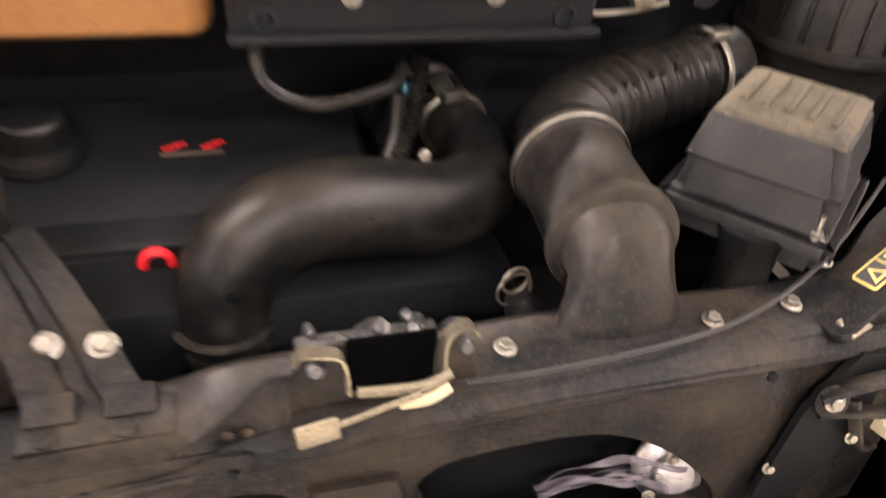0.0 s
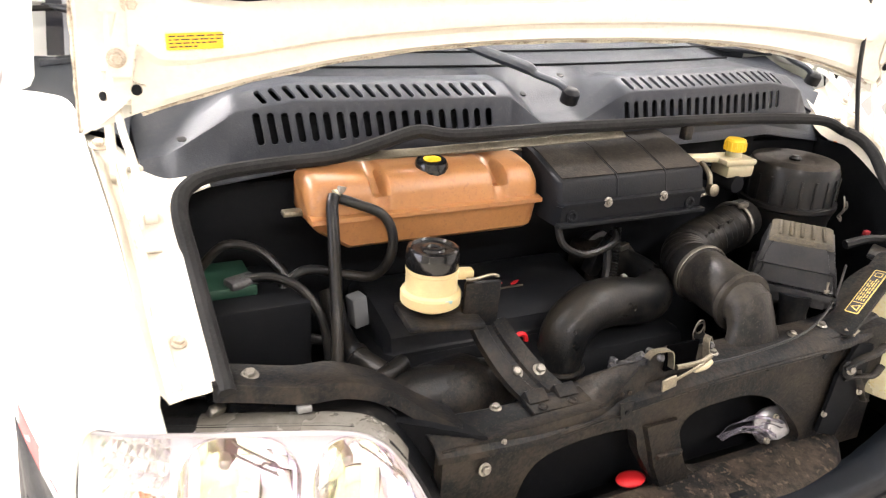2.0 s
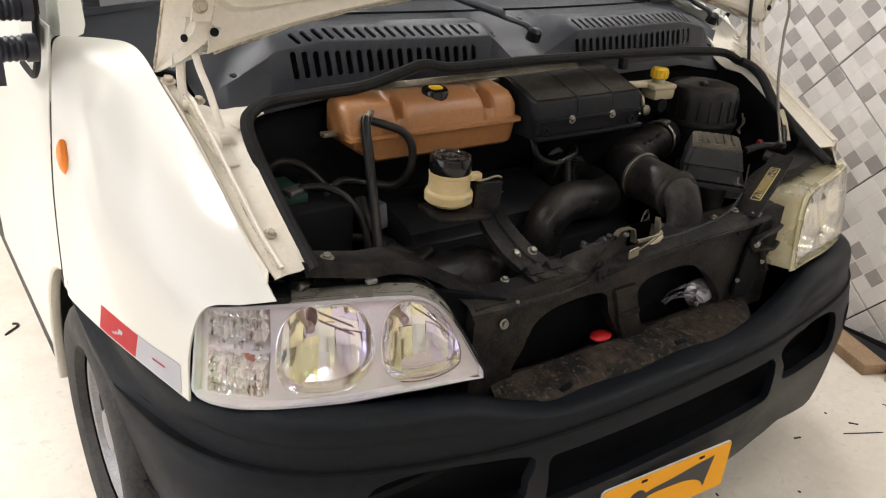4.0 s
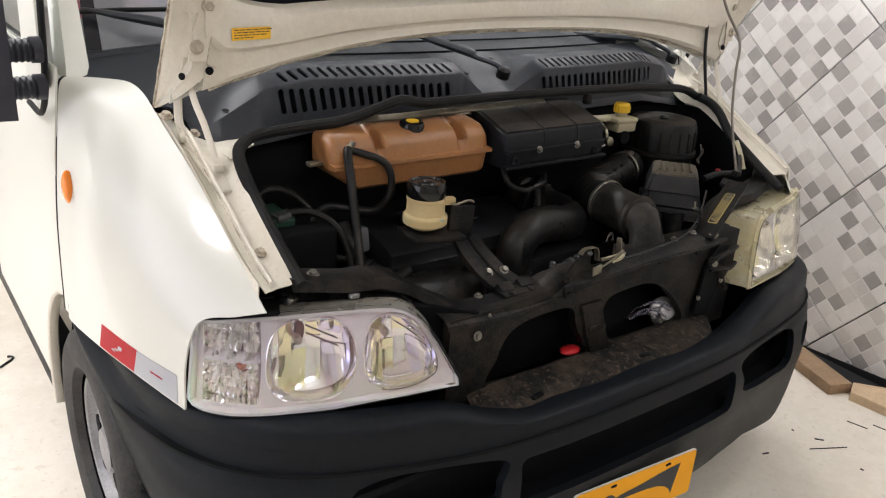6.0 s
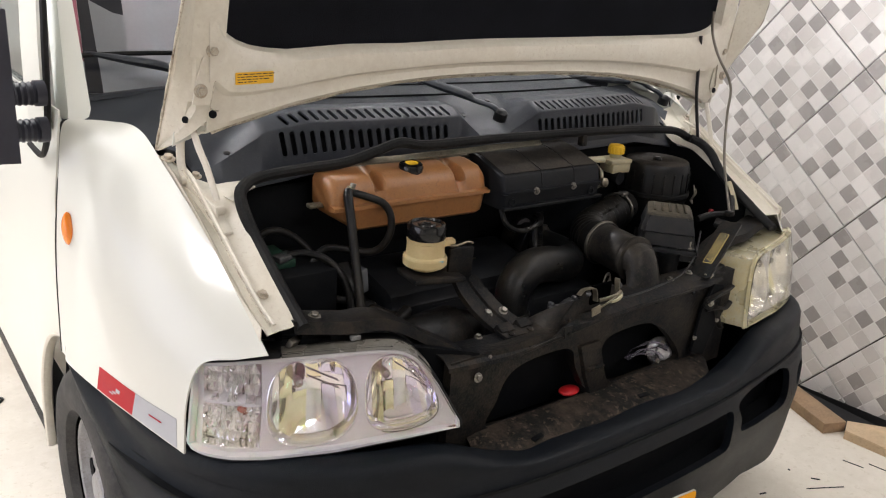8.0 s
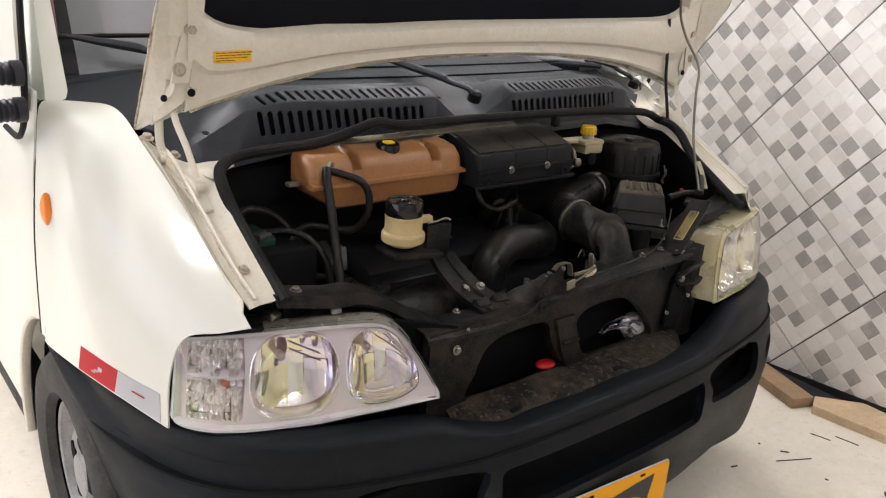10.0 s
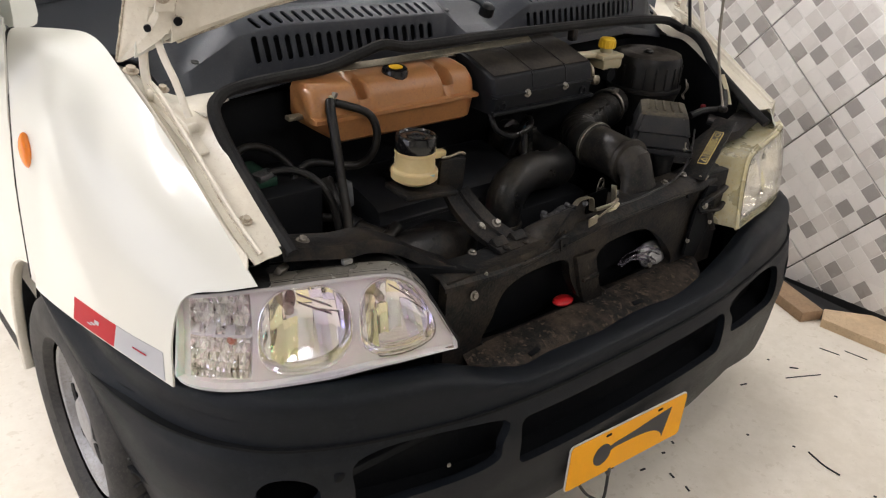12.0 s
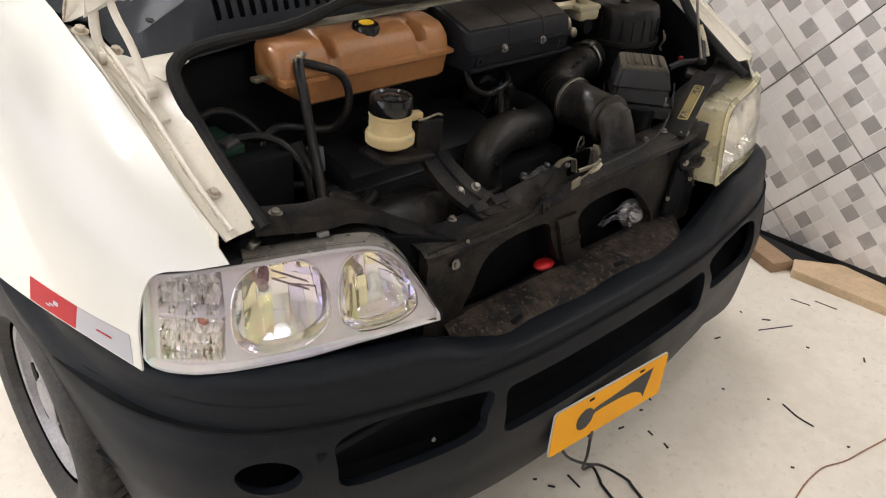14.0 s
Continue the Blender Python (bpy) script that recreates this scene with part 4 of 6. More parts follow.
for pts, w in (([(-.098, .176, .898), (-.092, .170, .912), (-.080, .164, .917), (-.066, .160, .916), (-.061, .158, .902), (-.060, .156, .884)], .007), ([(.040, .180, .900), (.030, .176, .914), (.016, .164, .921), (.008, .157, .918), (.007, .152, .90), (.008, .148, .882)], .007)):
    line = smooth_line(pts, 4)
    part("lock_hook", sheet([[Vector(p) + Vector((0, -w, .002)) for p in line], [Vector(p) + Vector((0, w, 0)) for p in line]], .0022), BRASS, cross, "zinc-plated bent plate")
for x, y, z in ((-.083, .162, .905), (.026, .166, .905)):
    part("lock_stud", lathe([(.0065, 0), (.0065, .004), (.0045, .007)], 12, aim((x, y, z), (0, -1, .3))), ALU, cross, "dull steel stud")
part("gusset", loft([[(x, y, z) for x, z in ((-.185, .832), (-.170, .838), (-.112, .893), (-.100, .893), (-.100, .850), (-.150, .828))] for y in (.166, .171)]), STEEL_BLACK, cross, "pressed gusset beside the lock")
for x in (-.165, -.150):
    part("spot_weld", lathe([(.004, 0), (.004, .0015), (.002, .002)], 8, aim((x + .02, .165, .848), (0, -1, 0))), LEDGE, cross)
part("lower_tab", loft([[(x, y, z) for x, z in ((-.158, .842), (-.130, .842), (-.134, .812), (-.152, .812))] for y in (.150, .153)]), STEEL_BLACK, cross, "folded steel tab")
# Dark discs on the steel stand in for shaded holes.
part("tab_hole_shade", lathe([(.004, 0), (.004, .002)], 10, aim((-.143, .1495, .824), (0, -1, 0))), BAY, cross)
for px, py, pz in ((-.30, .165, .800), (-.245, .165, .806), (.165, .156, .838), (.325, .156, .842), (.215, .156, .842)):
    part("pressed_hole_shade", lathe([(.006, 0), (.006, .002), (.003, .0025)], 10, aim((px, py, pz), (0, -1, .35))), BAY, cross)
part("pressed_rib", tube([(-.46, .170, .806), (-.30, .163, .800), (-.18, .160, .812), (-.05, .153, .832), (.12, .151, .842), (.30, .152, .845), (.46, .176, .846)], .0038, 8, 5), STEEL_BLACK, cross, "pressed rib along the crossmember's edge")
part("lock_bar", tube([(-.055, .150, .888), (-.035, .146, .890), (-.01, .142, .894), (.010, .145, .900)], .0045, 8), BRASS, cross, "zinc-plated catch bar")
part("lock_bar", tube([(-.028, .138, .884), (-.008, .136, .887), (.008, .140, .892)], .0045, 8), CREAM_PALE, cross)
part("release_lever", box((-.046, .132, .887), (.066, .003, .005), .001, (0, -14, 4)), BRASS, cross, "pale metal release lever")
part("lever_pad", box((-.086, .129, .877), (.030, .004, .021), .0018, (0, -8, 4)), BRASS, cross)
part("release_cable", tube([(.03, .16, .872), (.10, .158, .874), (.2, .162, .880), (.28, .175, .886), (.35, .20, .90), (.40, .225, .92), (.47, .27, .945)], .0023, 6), CABLE, cross, "thin black release cable")

# support from the wing to the crossmember
sup = []
for x, y, z, w in ((-.76, .30, .935, .035), (-.705, .292, .926, .035), (-.64, .278, .918, .036), (-.58, .280, .912, .036), (-.51, .282, .880, .034), (-.46, .255, .85, .034), (-.41, .22, .828, .04)):
    sup.append([Vector((x, y - w, z - .02)), Vector((x, y - w * .8, z)), Vector((x, y + w * .8, z + .002)), Vector((x, y + w, z - .018))])
rows = [list(r) for r in zip(*[smooth_line([c[k] for c in sup], 4) for k in range(4)])]
support = part("wing_support", sheet(rows, .003), STEEL_BLACK, van, "black pressed-steel wing support")
bolt(support, (-.705, .292, .929), (0, -.2, 1), 1.3)
# A dark pad painted as the slot's shade.
part("slot_shade", box((-.625, .272, .9185), (.03, .014, .003), .001, (0, 0, -8)), BAY, support)
sup2 = [[(2 * CX - x, y, z) for x, y, z in r] for r in rows]
part("wing_support", sheet(sup2, .003), STEEL_BLACK, van, "black pressed-steel wing support")
part("lamp_bracket", box((-.755, .285, .885), (.022, .014, .03), .003, (30, 0, 20)), ZINC, van, "small metal bracket")
part("support_leg", loft([[(-.73 - a, .285, z), (-.68 + a, .285, z), (-.68 + a, .30, z), (-.73 - a, .30, z)] for a, z in ((.03, .70), (.012, .85), (0, .925))]), STEEL_BLACK, van)

# label panel on the bay's far corner
lab_x = Vector((.129, .04, .06)).normalized()
lab_y = (Vector((0, 1, 0)) - lab_x * lab_x.y).normalized()
lab_m = Matrix.Translation((.465, .21, .915)) @ Matrix((lab_x, lab_y, lab_x.cross(lab_y))).transposed().to_4x4()
pan = part("corner_panel", prism(rounded(.25, .058, .010), .006, lab_m @ Matrix.Translation((.0, .002, -.0065))), STEEL_BLACK, van, "black corner panel with a yellow label")

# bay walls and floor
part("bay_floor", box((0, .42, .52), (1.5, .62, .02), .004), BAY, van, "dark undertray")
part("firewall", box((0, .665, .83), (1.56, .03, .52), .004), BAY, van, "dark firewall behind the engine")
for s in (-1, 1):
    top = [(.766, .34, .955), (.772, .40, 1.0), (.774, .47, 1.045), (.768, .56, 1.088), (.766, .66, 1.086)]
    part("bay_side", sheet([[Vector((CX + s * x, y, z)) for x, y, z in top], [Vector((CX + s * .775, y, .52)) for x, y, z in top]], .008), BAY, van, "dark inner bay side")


# ---- scuttle panel under the windscreen ----
def bow(x):
    return .055 * ((x - CX) / .7) ** 2


def scuttle_row(x):
    """Cross-section of the scuttle at x, front to back."""
    dx = x - CX
    box_l = min(max((dx + .755) / .105, 0), 1) * min(max((-.060 - dx) / .085, 0), 1)
    box_r = min(max((dx - .035) / .085, 0), 1) * min(max((.76 - dx) / .085, 0), 1)
    b = max(box_l, box_r)
    y = bow(x)
    drop = .035 * max(abs(dx) - .55, 0) / .2
    lowz = 1.152 - drop
    rear = .055 * max(abs(dx) - .45, 0) / .3
    mix = lambda lo, hi: lo + (hi - lo) * b
    return [Vector((x, .578 + y, lowz - .034)), Vector((x, .582 + y, lowz - .025)), Vector((x, .588 + y, lowz - .020)),
            Vector((x, .592 + y, lowz - .016)), Vector((x, mix(.622, .600) + y, lowz + mix(.020, .076))), Vector((x, mix(.626, .603) + y, lowz + mix(.021, .080))),
            Vector((x, mix(.655, .638) + y, lowz + mix(.030, .099))), Vector((x, mix(.660, .644) + y, lowz + mix(.032, .101))), Vector((x, .70 + y, lowz + mix(.058, .101))), Vector((x, .73 + y, lowz + .088)),
            Vector((x, .80 + y, 1.262 - .3 * drop - .6 * rear)), Vector((x, .90 + y, 1.288 - .5 * drop - rear)), Vector((x, 1.0 + y, 1.31 - .5 * drop - rear))]


xs = np.linspace(CX - .80, CX + .82, 150)
bm = sheet([list(r) for r in zip(*[scuttle_row(x) for x in xs])], .004)
scuttle = part("scuttle_panel", bm, COWL, van, "grey-black plastic scuttle panel with slotted vents", sharp=16)
slots = []
for a, b, n in ((-.600, -.180, 19), (.14, .60, 20)):
    for k in range(n):
        x = a + (b - a) * k / (n - 1)
        y = bow(x)
        h = .056 - (.022 if a < 0 else .016) * k / (n - 1)      # the slots shorten towards the middle
        slots.append(prism(rounded(.0125, h, .006, 3), .06, Matrix.Translation((x, .57 + y, 1.212 - h / 2)) @ Matrix.Rotation(radians(-90), 4, "X") @ Matrix.Rotation(radians(-9), 4, "Z")))
        xt = x + .01
        yt = bow(xt)
        slots.append(prism(rounded(.0105, .033, .005, 3), .06, Matrix.Translation((xt, .622 + yt, 1.205)) @ Matrix.Rotation(radians(19), 4, "Z")))
one = bmesh.new()
for s in slots:
    me = bpy.data.meshes.new("tmp")
    s.to_mesh(me)
    s.free()
    one.from_mesh(me)
    bpy.data.meshes.remove(me)
carve(scuttle, [one])
# Near-black solids stand in for the unlit space behind the slots.
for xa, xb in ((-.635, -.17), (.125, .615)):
    part("vent_shade_filler", loft([[(x, .622 + bow(x), 1.12), (x, .64 + bow(x), 1.12), (x, .69 + bow(x), 1.200), (x, .632 + bow(x), 1.198)] for x in np.linspace(xa, xb, 14)]), BAY, scuttle, "near-black filler for the shade behind the vents")
for x, y, z in ((-.722, .662, 1.168), (-.655, .735, 1.236), (-.05, .700, 1.212), (.06, .735, 1.240)):
    part("screw", lathe([(.008, 0), (.008, .002), (.005, .003)], 10, aim((x, y, z), (0, -.3, 1))), BLACK, scuttle)
for z, y in ((1.256, .775), (1.274, .84)):
    part("seam", tube([(x, y + bow(x), z - .15 * .035 * max(abs(x - CX) - .55, 0)) for x in np.linspace(-.6, .6, 9)], .0025, 6, 3), BAY, scuttle)
front_seal = [(-.725, .555, 1.128), (-.700, .567, 1.133), (-.655, .576, 1.137), (-.577, .578, 1.142), (-.484, .568, 1.150), (-.405, .560, 1.172), (-.345, .556, 1.188), (-.278, .556, 1.177), (-.166, .552, 1.178), (-.044, .550, 1.180), (.10, .55, 1.179), (.236, .555, 1.177), (.42, .562, 1.172), (.578, .570, 1.163), (.70, .575, 1.150), (.76, .565, 1.125)]
part("rubber_seal", tube(front_seal, .012, 10, 5), SEAL, scuttle, "black rubber seal along the scuttle")
part("seal_flange", sheet([[Vector((x, y + d, h + .02 * (x + .5))) for x, y, z in front_seal[3:11]] for d, h in ((.008, 1.152), (-.006, 1.142))], .002), BRASS, scuttle, "bare metal seal flange")

part("inner_wing_corner", sheet([[Vector((-x, y, z)) for x, y, z in r] for r in (((.765, .530, 1.102), (.722, .562, 1.112), (.695, .578, 1.114)), ((.778, .60, 1.108), (.722, .62, 1.112), (.690, .63, 1.112)), ((.79, .70, 1.108), (.722, .70, 1.10), (.690, .70, 1.10)))], .003), WHITE_IN, van, "dirty white corner panel under the scuttle")
# Near-black walls added to block the view through under the scuttle.
part("scuttle_gap_filler", box((CX, .645, 1.10), (1.08, .02, .11), .003), BAY, scuttle, "dark wall added to close the gap under the scuttle")
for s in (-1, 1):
    part("scuttle_gap_filler", box((CX + s * .60, .68, 1.085), (.14, .02, .06), .003), BAY, scuttle, "dark wall added to close the gap under the scuttle")

# wipers
def wiper(pivot, tip, mid, name="wiper"):
    w = part(name, tube([(*pivot, .013), (*[a + (b - a) * .2 + d for a, b, d in zip(pivot, mid, (0, 0, .012))], .012), (*[a + (b - a) * .75 for a, b in zip(pivot, mid)], .012), (*mid, .019), (*[a + (b - a) * .5 for a, b in zip(mid, tip)], .016), (*tip, .006)], .01, 12, 6, flat=.6), COWL, van, "black wiper arm")
    part("pivot_nut", lathe([(.018, -.01), (.018, .012), (.012, .018), (.008, .020)], 14, aim(pivot, (0, -.35, 1))), BLACK, w)
    return w


wiper((.005, .614, 1.222), (-.185, .83, 1.312), (-.055, .69, 1.268))
wiper((.800, .715, 1.216), (.645, .845, 1.300), (.738, .765, 1.274))

# ---- bonnet, standing open ----
def bonnet_y(z):
    return .556 - .10 * (z - 1.27) + .05 * max(1.27 - z, 0)


def edge_low(x):
    """Lower edge of the bonnet's inner panel: a shallow arch."""
    t = (x - CX) / .80
    return 1.345 - .105 * abs(t) ** 2.6


def bonnet_outer(x, z):
    return Vector((x, bonnet_y(z) + .045 + .02 * (1 - ((x - CX) / .85) ** 2), z))


def bonnet_rim(z):
    """Depth of the folded side edge, which leans forward towards the nose."""
    return .640 - .62 * min(z - 1.22, .27) - .15 * max(z - 1.49, 0)


def bonnet_fold(z, u):
    """Half width and depth on the folded side, from its rim (u = 0) to the inner panel (u = 1)."""
    t = min(max((z - 1.185) / .095, 0), 1)
    return .884 - .046 * t * u, bonnet_rim(z) + (bonnet_y(z) + .002 - bonnet_rim(z)) * t * u


TOPZ = 1.78


def felt_low(u):
    """Lower edge of the felt, wavy, rounded at its corners."""
    return float(np.interp(u, (-1.06, -1.045, -1.03, -1.0, -.96, -.91, -.85, -.66, -.48, -.28, -.15, .2, .5, .75, .85, .91, .96, 1.0, 1.03, 1.045, 1.06), (1.50, 1.45, 1.430, 1.413, 1.402, 1.396, 1.393, 1.404, 1.406, 1.414, 1.418, 1.424, 1.430, 1.436, 1.439, 1.443, 1.450, 1.462, 1.48, 1.50, 1.55)))


U = np.linspace(-1, 1, 33)
outer, inner = [], []
for k in range(9):
    f = k / 8
    row_o, row_i = [], []
    for u in U:
        half_w = .868 - .05 * f - .06 * f ** 4
        x = CX + u * half_w
        z = edge_low(x) - .012 + (TOPZ - edge_low(x)) * f - .10 * f * abs(u) ** 4
        row_o.append(bonnet_outer(x, z))
    outer.append(row_o)
bonnet = part("bonnet", sheet(outer, .003), WHITE, van, "white bonnet standing open")
# inner panel: a raised rim round a sunk field lined with felt
rim_rows = []
for q, push in ((0, .035), (.02, .006), (.08, .0), (.26, .006), (.34, .004), (.40, -.008), (.55, -.011), (.80, -.006), (.93, .008), (1.0, .036)):
    row = []
    for u in np.linspace(-1, 1, 121):
        x = CX + u * .815
        lo = edge_low(x) - .006
        hi = felt_low(u * 1.084) + .006
        z = lo + (hi - lo) * q
        row.append(Vector((x, bonnet_y(z) + push, z)))
    rim_rows.append(row)
part("inner_panel", sheet(rim_rows, .003), WHITE_IN, bonnet, "dirty white bonnet underside")
for s in (-1, 1):
    col = []
    for q, push in ((0, .04), (.06, .004), (.5, -.004), (.9, .004), (1.0, .04)):
        col.append([Vector((CX + s * ((.850 - .03 * (z - 1.40) / .38) - (.074 - .01 * (z - 1.40)) * q), bonnet_y(z) + push, z)) for z in np.linspace(1.385, 1.74, 8)])
    part("inner_panel", sheet(col, .003), WHITE_IN, bonnet, "dirty white bonnet underside")
    # long edge flange with its rust-speckled rim, reaching down to the corner
    fl = []
    for z in np.linspace(1.187, 1.74, 24):
        fl.append([Vector((CX + s * w, d, z)) for w, d in [bonnet_fold(z, u) for u in (0, .12, .5, .88, 1)]])
        fl[-1][1].y -= .004
        fl[-1][3].y += .004
    part("edge_flange", sheet(fl, .004), WHITE_IN, bonnet, "folded side edge of the bonnet")
    cor = []
    for z in np.linspace(1.19, 1.40, 16):
        w, d = bonnet_fold(z, 1)
        w1 = max(.884 - .93 * (z - 1.187), .795)
        cor.append([Vector((CX + s * (w + (min(w1, w) - w) * q), d + (bonnet_y(z) + .003 - d) * min((z - 1.187) / .08, 1) * q, z)) for q in (0, .5, 1)])
    part("corner_plate", sheet(cor, .004), WHITE_IN, bonnet)
    # A solid dark disc gives this hole its shade.
    part("hole", lathe([(.007, 0), (.007, .004)], 12, aim((CX + s * .850, bonnet_rim(1.262) - .036, 1.262), (s * .8, -.6, 0))), BAY, bonnet)
    hx = CX + s * .812
    hp = part("hinge_plate", loft([[(CX + s * a, y0 + .006, z), (CX + s * b, y0 + .006, z), (CX + s * b, y0, z), (CX + s * a, y0, z)] for z, a, b, y0 in ((1.295, .848, .812, .546), (1.35, .836, .801, .543), (1.408, .820, .788, .538), (1.422, .816, .800, .537))]), WHITE_IN, bonnet, "slanted hinge plate")
    bolt(hp, (CX + s * .808, .537, 1.397), (0, -1, 0), 1.4, True)
    bolt(hp, (CX + s * .832, .543, 1.322), (0, -1, 0), 1.4, True)
    # Two more dark discs in place of shaded holes.
    part("hole", lathe([(.008, 0), (.008, .003)], 12, aim((CX + s * .808, .548, 1.276), (0, -1, 0))), BAY, bonnet)
    part("hole", lathe([(.006, 0), (.006, .003)], 12, aim((CX + s * .78, .545, 1.365), (0, -1, 0))), BAY, bonnet)
    # hinge: a short outer link, a curved inner arm and a flat bar along the foot
    hx = lambda x: CX + s * (x + CX)
    part("hinge_arm", tube([(hx(.822), .592, 1.252), (hx(.818), .572, 1.210), (hx(.810), .551, 1.172), (hx(.804), .533, 1.132), (hx(.800), .524, 1.108)], .0072, 8, flat=.45), WHITE_IN, bonnet, "white curved hinge arm")
    part("hinge_link", tube([(hx(.832), .628, 1.226), (hx(.832), .634, 1.19), (hx(.832), .632, 1.16), (hx(.830), .618, 1.128)], .0095, 8, flat=.45), WHITE_IN, bonnet, "white hinge link")
    part("hinge_bracket", loft([[(hx(.815), y, z), (hx(.840), y, z), (hx(.840), y + .006, z), (hx(.815), y + .006, z)] for y, z in ((.560, 1.30), (.582, 1.262), (.612, 1.226), (.626, 1.212))]), WHITE_IN, bonnet, "white hinge bracket")
    foot_ = part("hinge_foot", loft([[(hx(x - w), y, z), (hx(x + w), y, z), (hx(x + w), y, z + .004), (hx(x - w), y, z + .004)] for x, y, z, w in ((.800, .480, 1.050, .014), (.803, .52, 1.068, .018), (.812, .58, 1.098, .018), (.822, .64, 1.126, .012))]), WHITE_IN, bonnet, "white hinge foot")
    part("hinge_bar", loft([[(hx(x), y, z), (hx(x + .004), y, z), (hx(x + .004), y + .004, z + .020), (hx(x), y + .004, z + .020)] for x, y, z in ((.828, .615, 1.122), (.818, .56, 1.098), (.806, .505, 1.078))]), WHITE_IN, bonnet, "white flat hinge bar")
    bolt(foot_, (hx(.800), .640, 1.130), (0, -.3, 1), 1.3, True)
    bolt(foot_, (hx(.848), .662, 1.166), (0, -.3, 1), 1.5, True)
    for px_, py_, pz_ in ((.832, .628, 1.222), (.830, .618, 1.130)):
        part("pivot", lathe([(.011, -.006), (.011, .008), (.006, .011)], 12, aim((hx(px_), py_, pz_), (-s, -.4, 0))), WHITE_IN, bonnet)
    part("stamped_seam", tube([(CX + s * .787, .538, 1.408), (CX + s * .800, .543, 1.35), (CX + s * .812, .547, 1.295), (CX + s * .808, .549, 1.285), (CX + s * .795, .550, 1.281)], .0016, 6, 4), WORN, bonnet, "dirty stamped seam")
    part("pivot", lathe([(.010, 0), (.010, .018), (.006, .02)], 12, aim((CX + s * .795, .535, 1.083), (s, 0, 0))), WHITE_IN, bonnet)
    part("pivot", lathe([(.006, 0), (.006, .010), (.004, .012)], 12, aim((CX + s * .812, .572, 1.256), (s, -.3, 0))), WHITE_IN, bonnet)

felt = [[Vector((CX + u * .752, bonnet_y(z) + .030, z)) for u, z in ((u, felt_low(u) + (1.74 - felt_low(u)) * q) for u in np.linspace(-1.058, 1.058, 81))] for q in np.linspace(0, 1, 9)]
edge = [(x, bonnet_y(edge_low(x)) + .018, edge_low(x) - .007) for x in np.linspace(CX - .80, CX + .80, 41)]
part("flaking_edge", tube([(p[0], p[1], p[2] + .0016 * math.sin(31 * p[0]) * math.cos(77 * p[0]), .0042 + .0014 * math.sin(113 * p[0])) for p in edge], .004, 6, 2), WORN, bonnet, "rust-speckled lower edge")
for s in (-1, 1):
    part("flaking_edge", tube([(CX + s * .885, bonnet_rim(z), z, .0028 + .001 * math.sin(120 * z)) for z in np.linspace(1.188, 1.735, 28)], .003, 6, 2), WORN, bonnet, "rust-speckled side edge")
part("felt_pad", sheet(felt, .006), FELT, bonnet, "black felt insulation pad")
stm = Matrix.Translation((-.713, .5365, 1.346)) @ Matrix.Rotation(radians(94), 4, "X") @ Matrix.Rotation(radians(2), 4, "Z")
stk = part("warning_sticker", prism(rounded(.080, .0235, .002), .0012, stm), STICKER, bonnet, "yellow warning sticker with small print")
brng = random.Random(5)
for k in range(4):
    x = -.036
    while x < .030:
        w = brng.uniform(.004, .013)
        part("print_bar", prism(rounded(w, .0017, .0005, 1), .0004, stm @ Matrix.Translation((x + w / 2, .0078 - .0050 * k, .0012))), INK, stk)
        x += w + .0022
        if k == 3 and x > .0:
            break

# prop rod and washer pipe
rod = thing("prop_rod", "thin dark steel bonnet prop rod", "prop rod")
part("rod", tube([(.668, .318, .962), (.690, .38, 1.10), (.715, .415, 1.225), (.735, .435, 1.31), (.715, .48, 1.39), (.712, .51, 1.45), (.735, .535, 1.51)], .0038, 8), ROD, rod)
part("foot", box((.668, .316, .958), (.022, .022, .016), .004), STEEL_BLACK, rod)
pipe = thing("washer_pipe", "thin black rubber washer pipe hanging from the bonnet", "pipe")
part("pipe", tube([(.70, .54, 1.44), (.722, .545, 1.34), (.745, .55, 1.25), (.785, .55, 1.13), (.79, .545, 1.08)], .005, 8), CABLE, pipe)

# ---- cab and body behind ----
def side_panel(s):
    """Body side with the front wheel arch cut out."""
    ys = [.850, .885, .92, .95, .99, 1.03, 1.07, 1.11, 1.14, 1.17, 1.19, 1.20, 1.205, 1.21, 1.3, 1.45, 1.6, 1.8, 2.0]
    rows = []
    for y in ys:
        zb = max(.315 + max(.405 ** 2 - (y - .80) ** 2, 0) ** .5, .33)
        rows.append([Vector((s * x + CX, y, z)) for x, z in ((1.046, zb), (1.052, max(zb + .02, .60)), (1.05, .85), (1.04, 1.05), (1.022, 1.20), (1.018, 1.24))])
    return sheet([list(r) for r in zip(*rows)], .004)


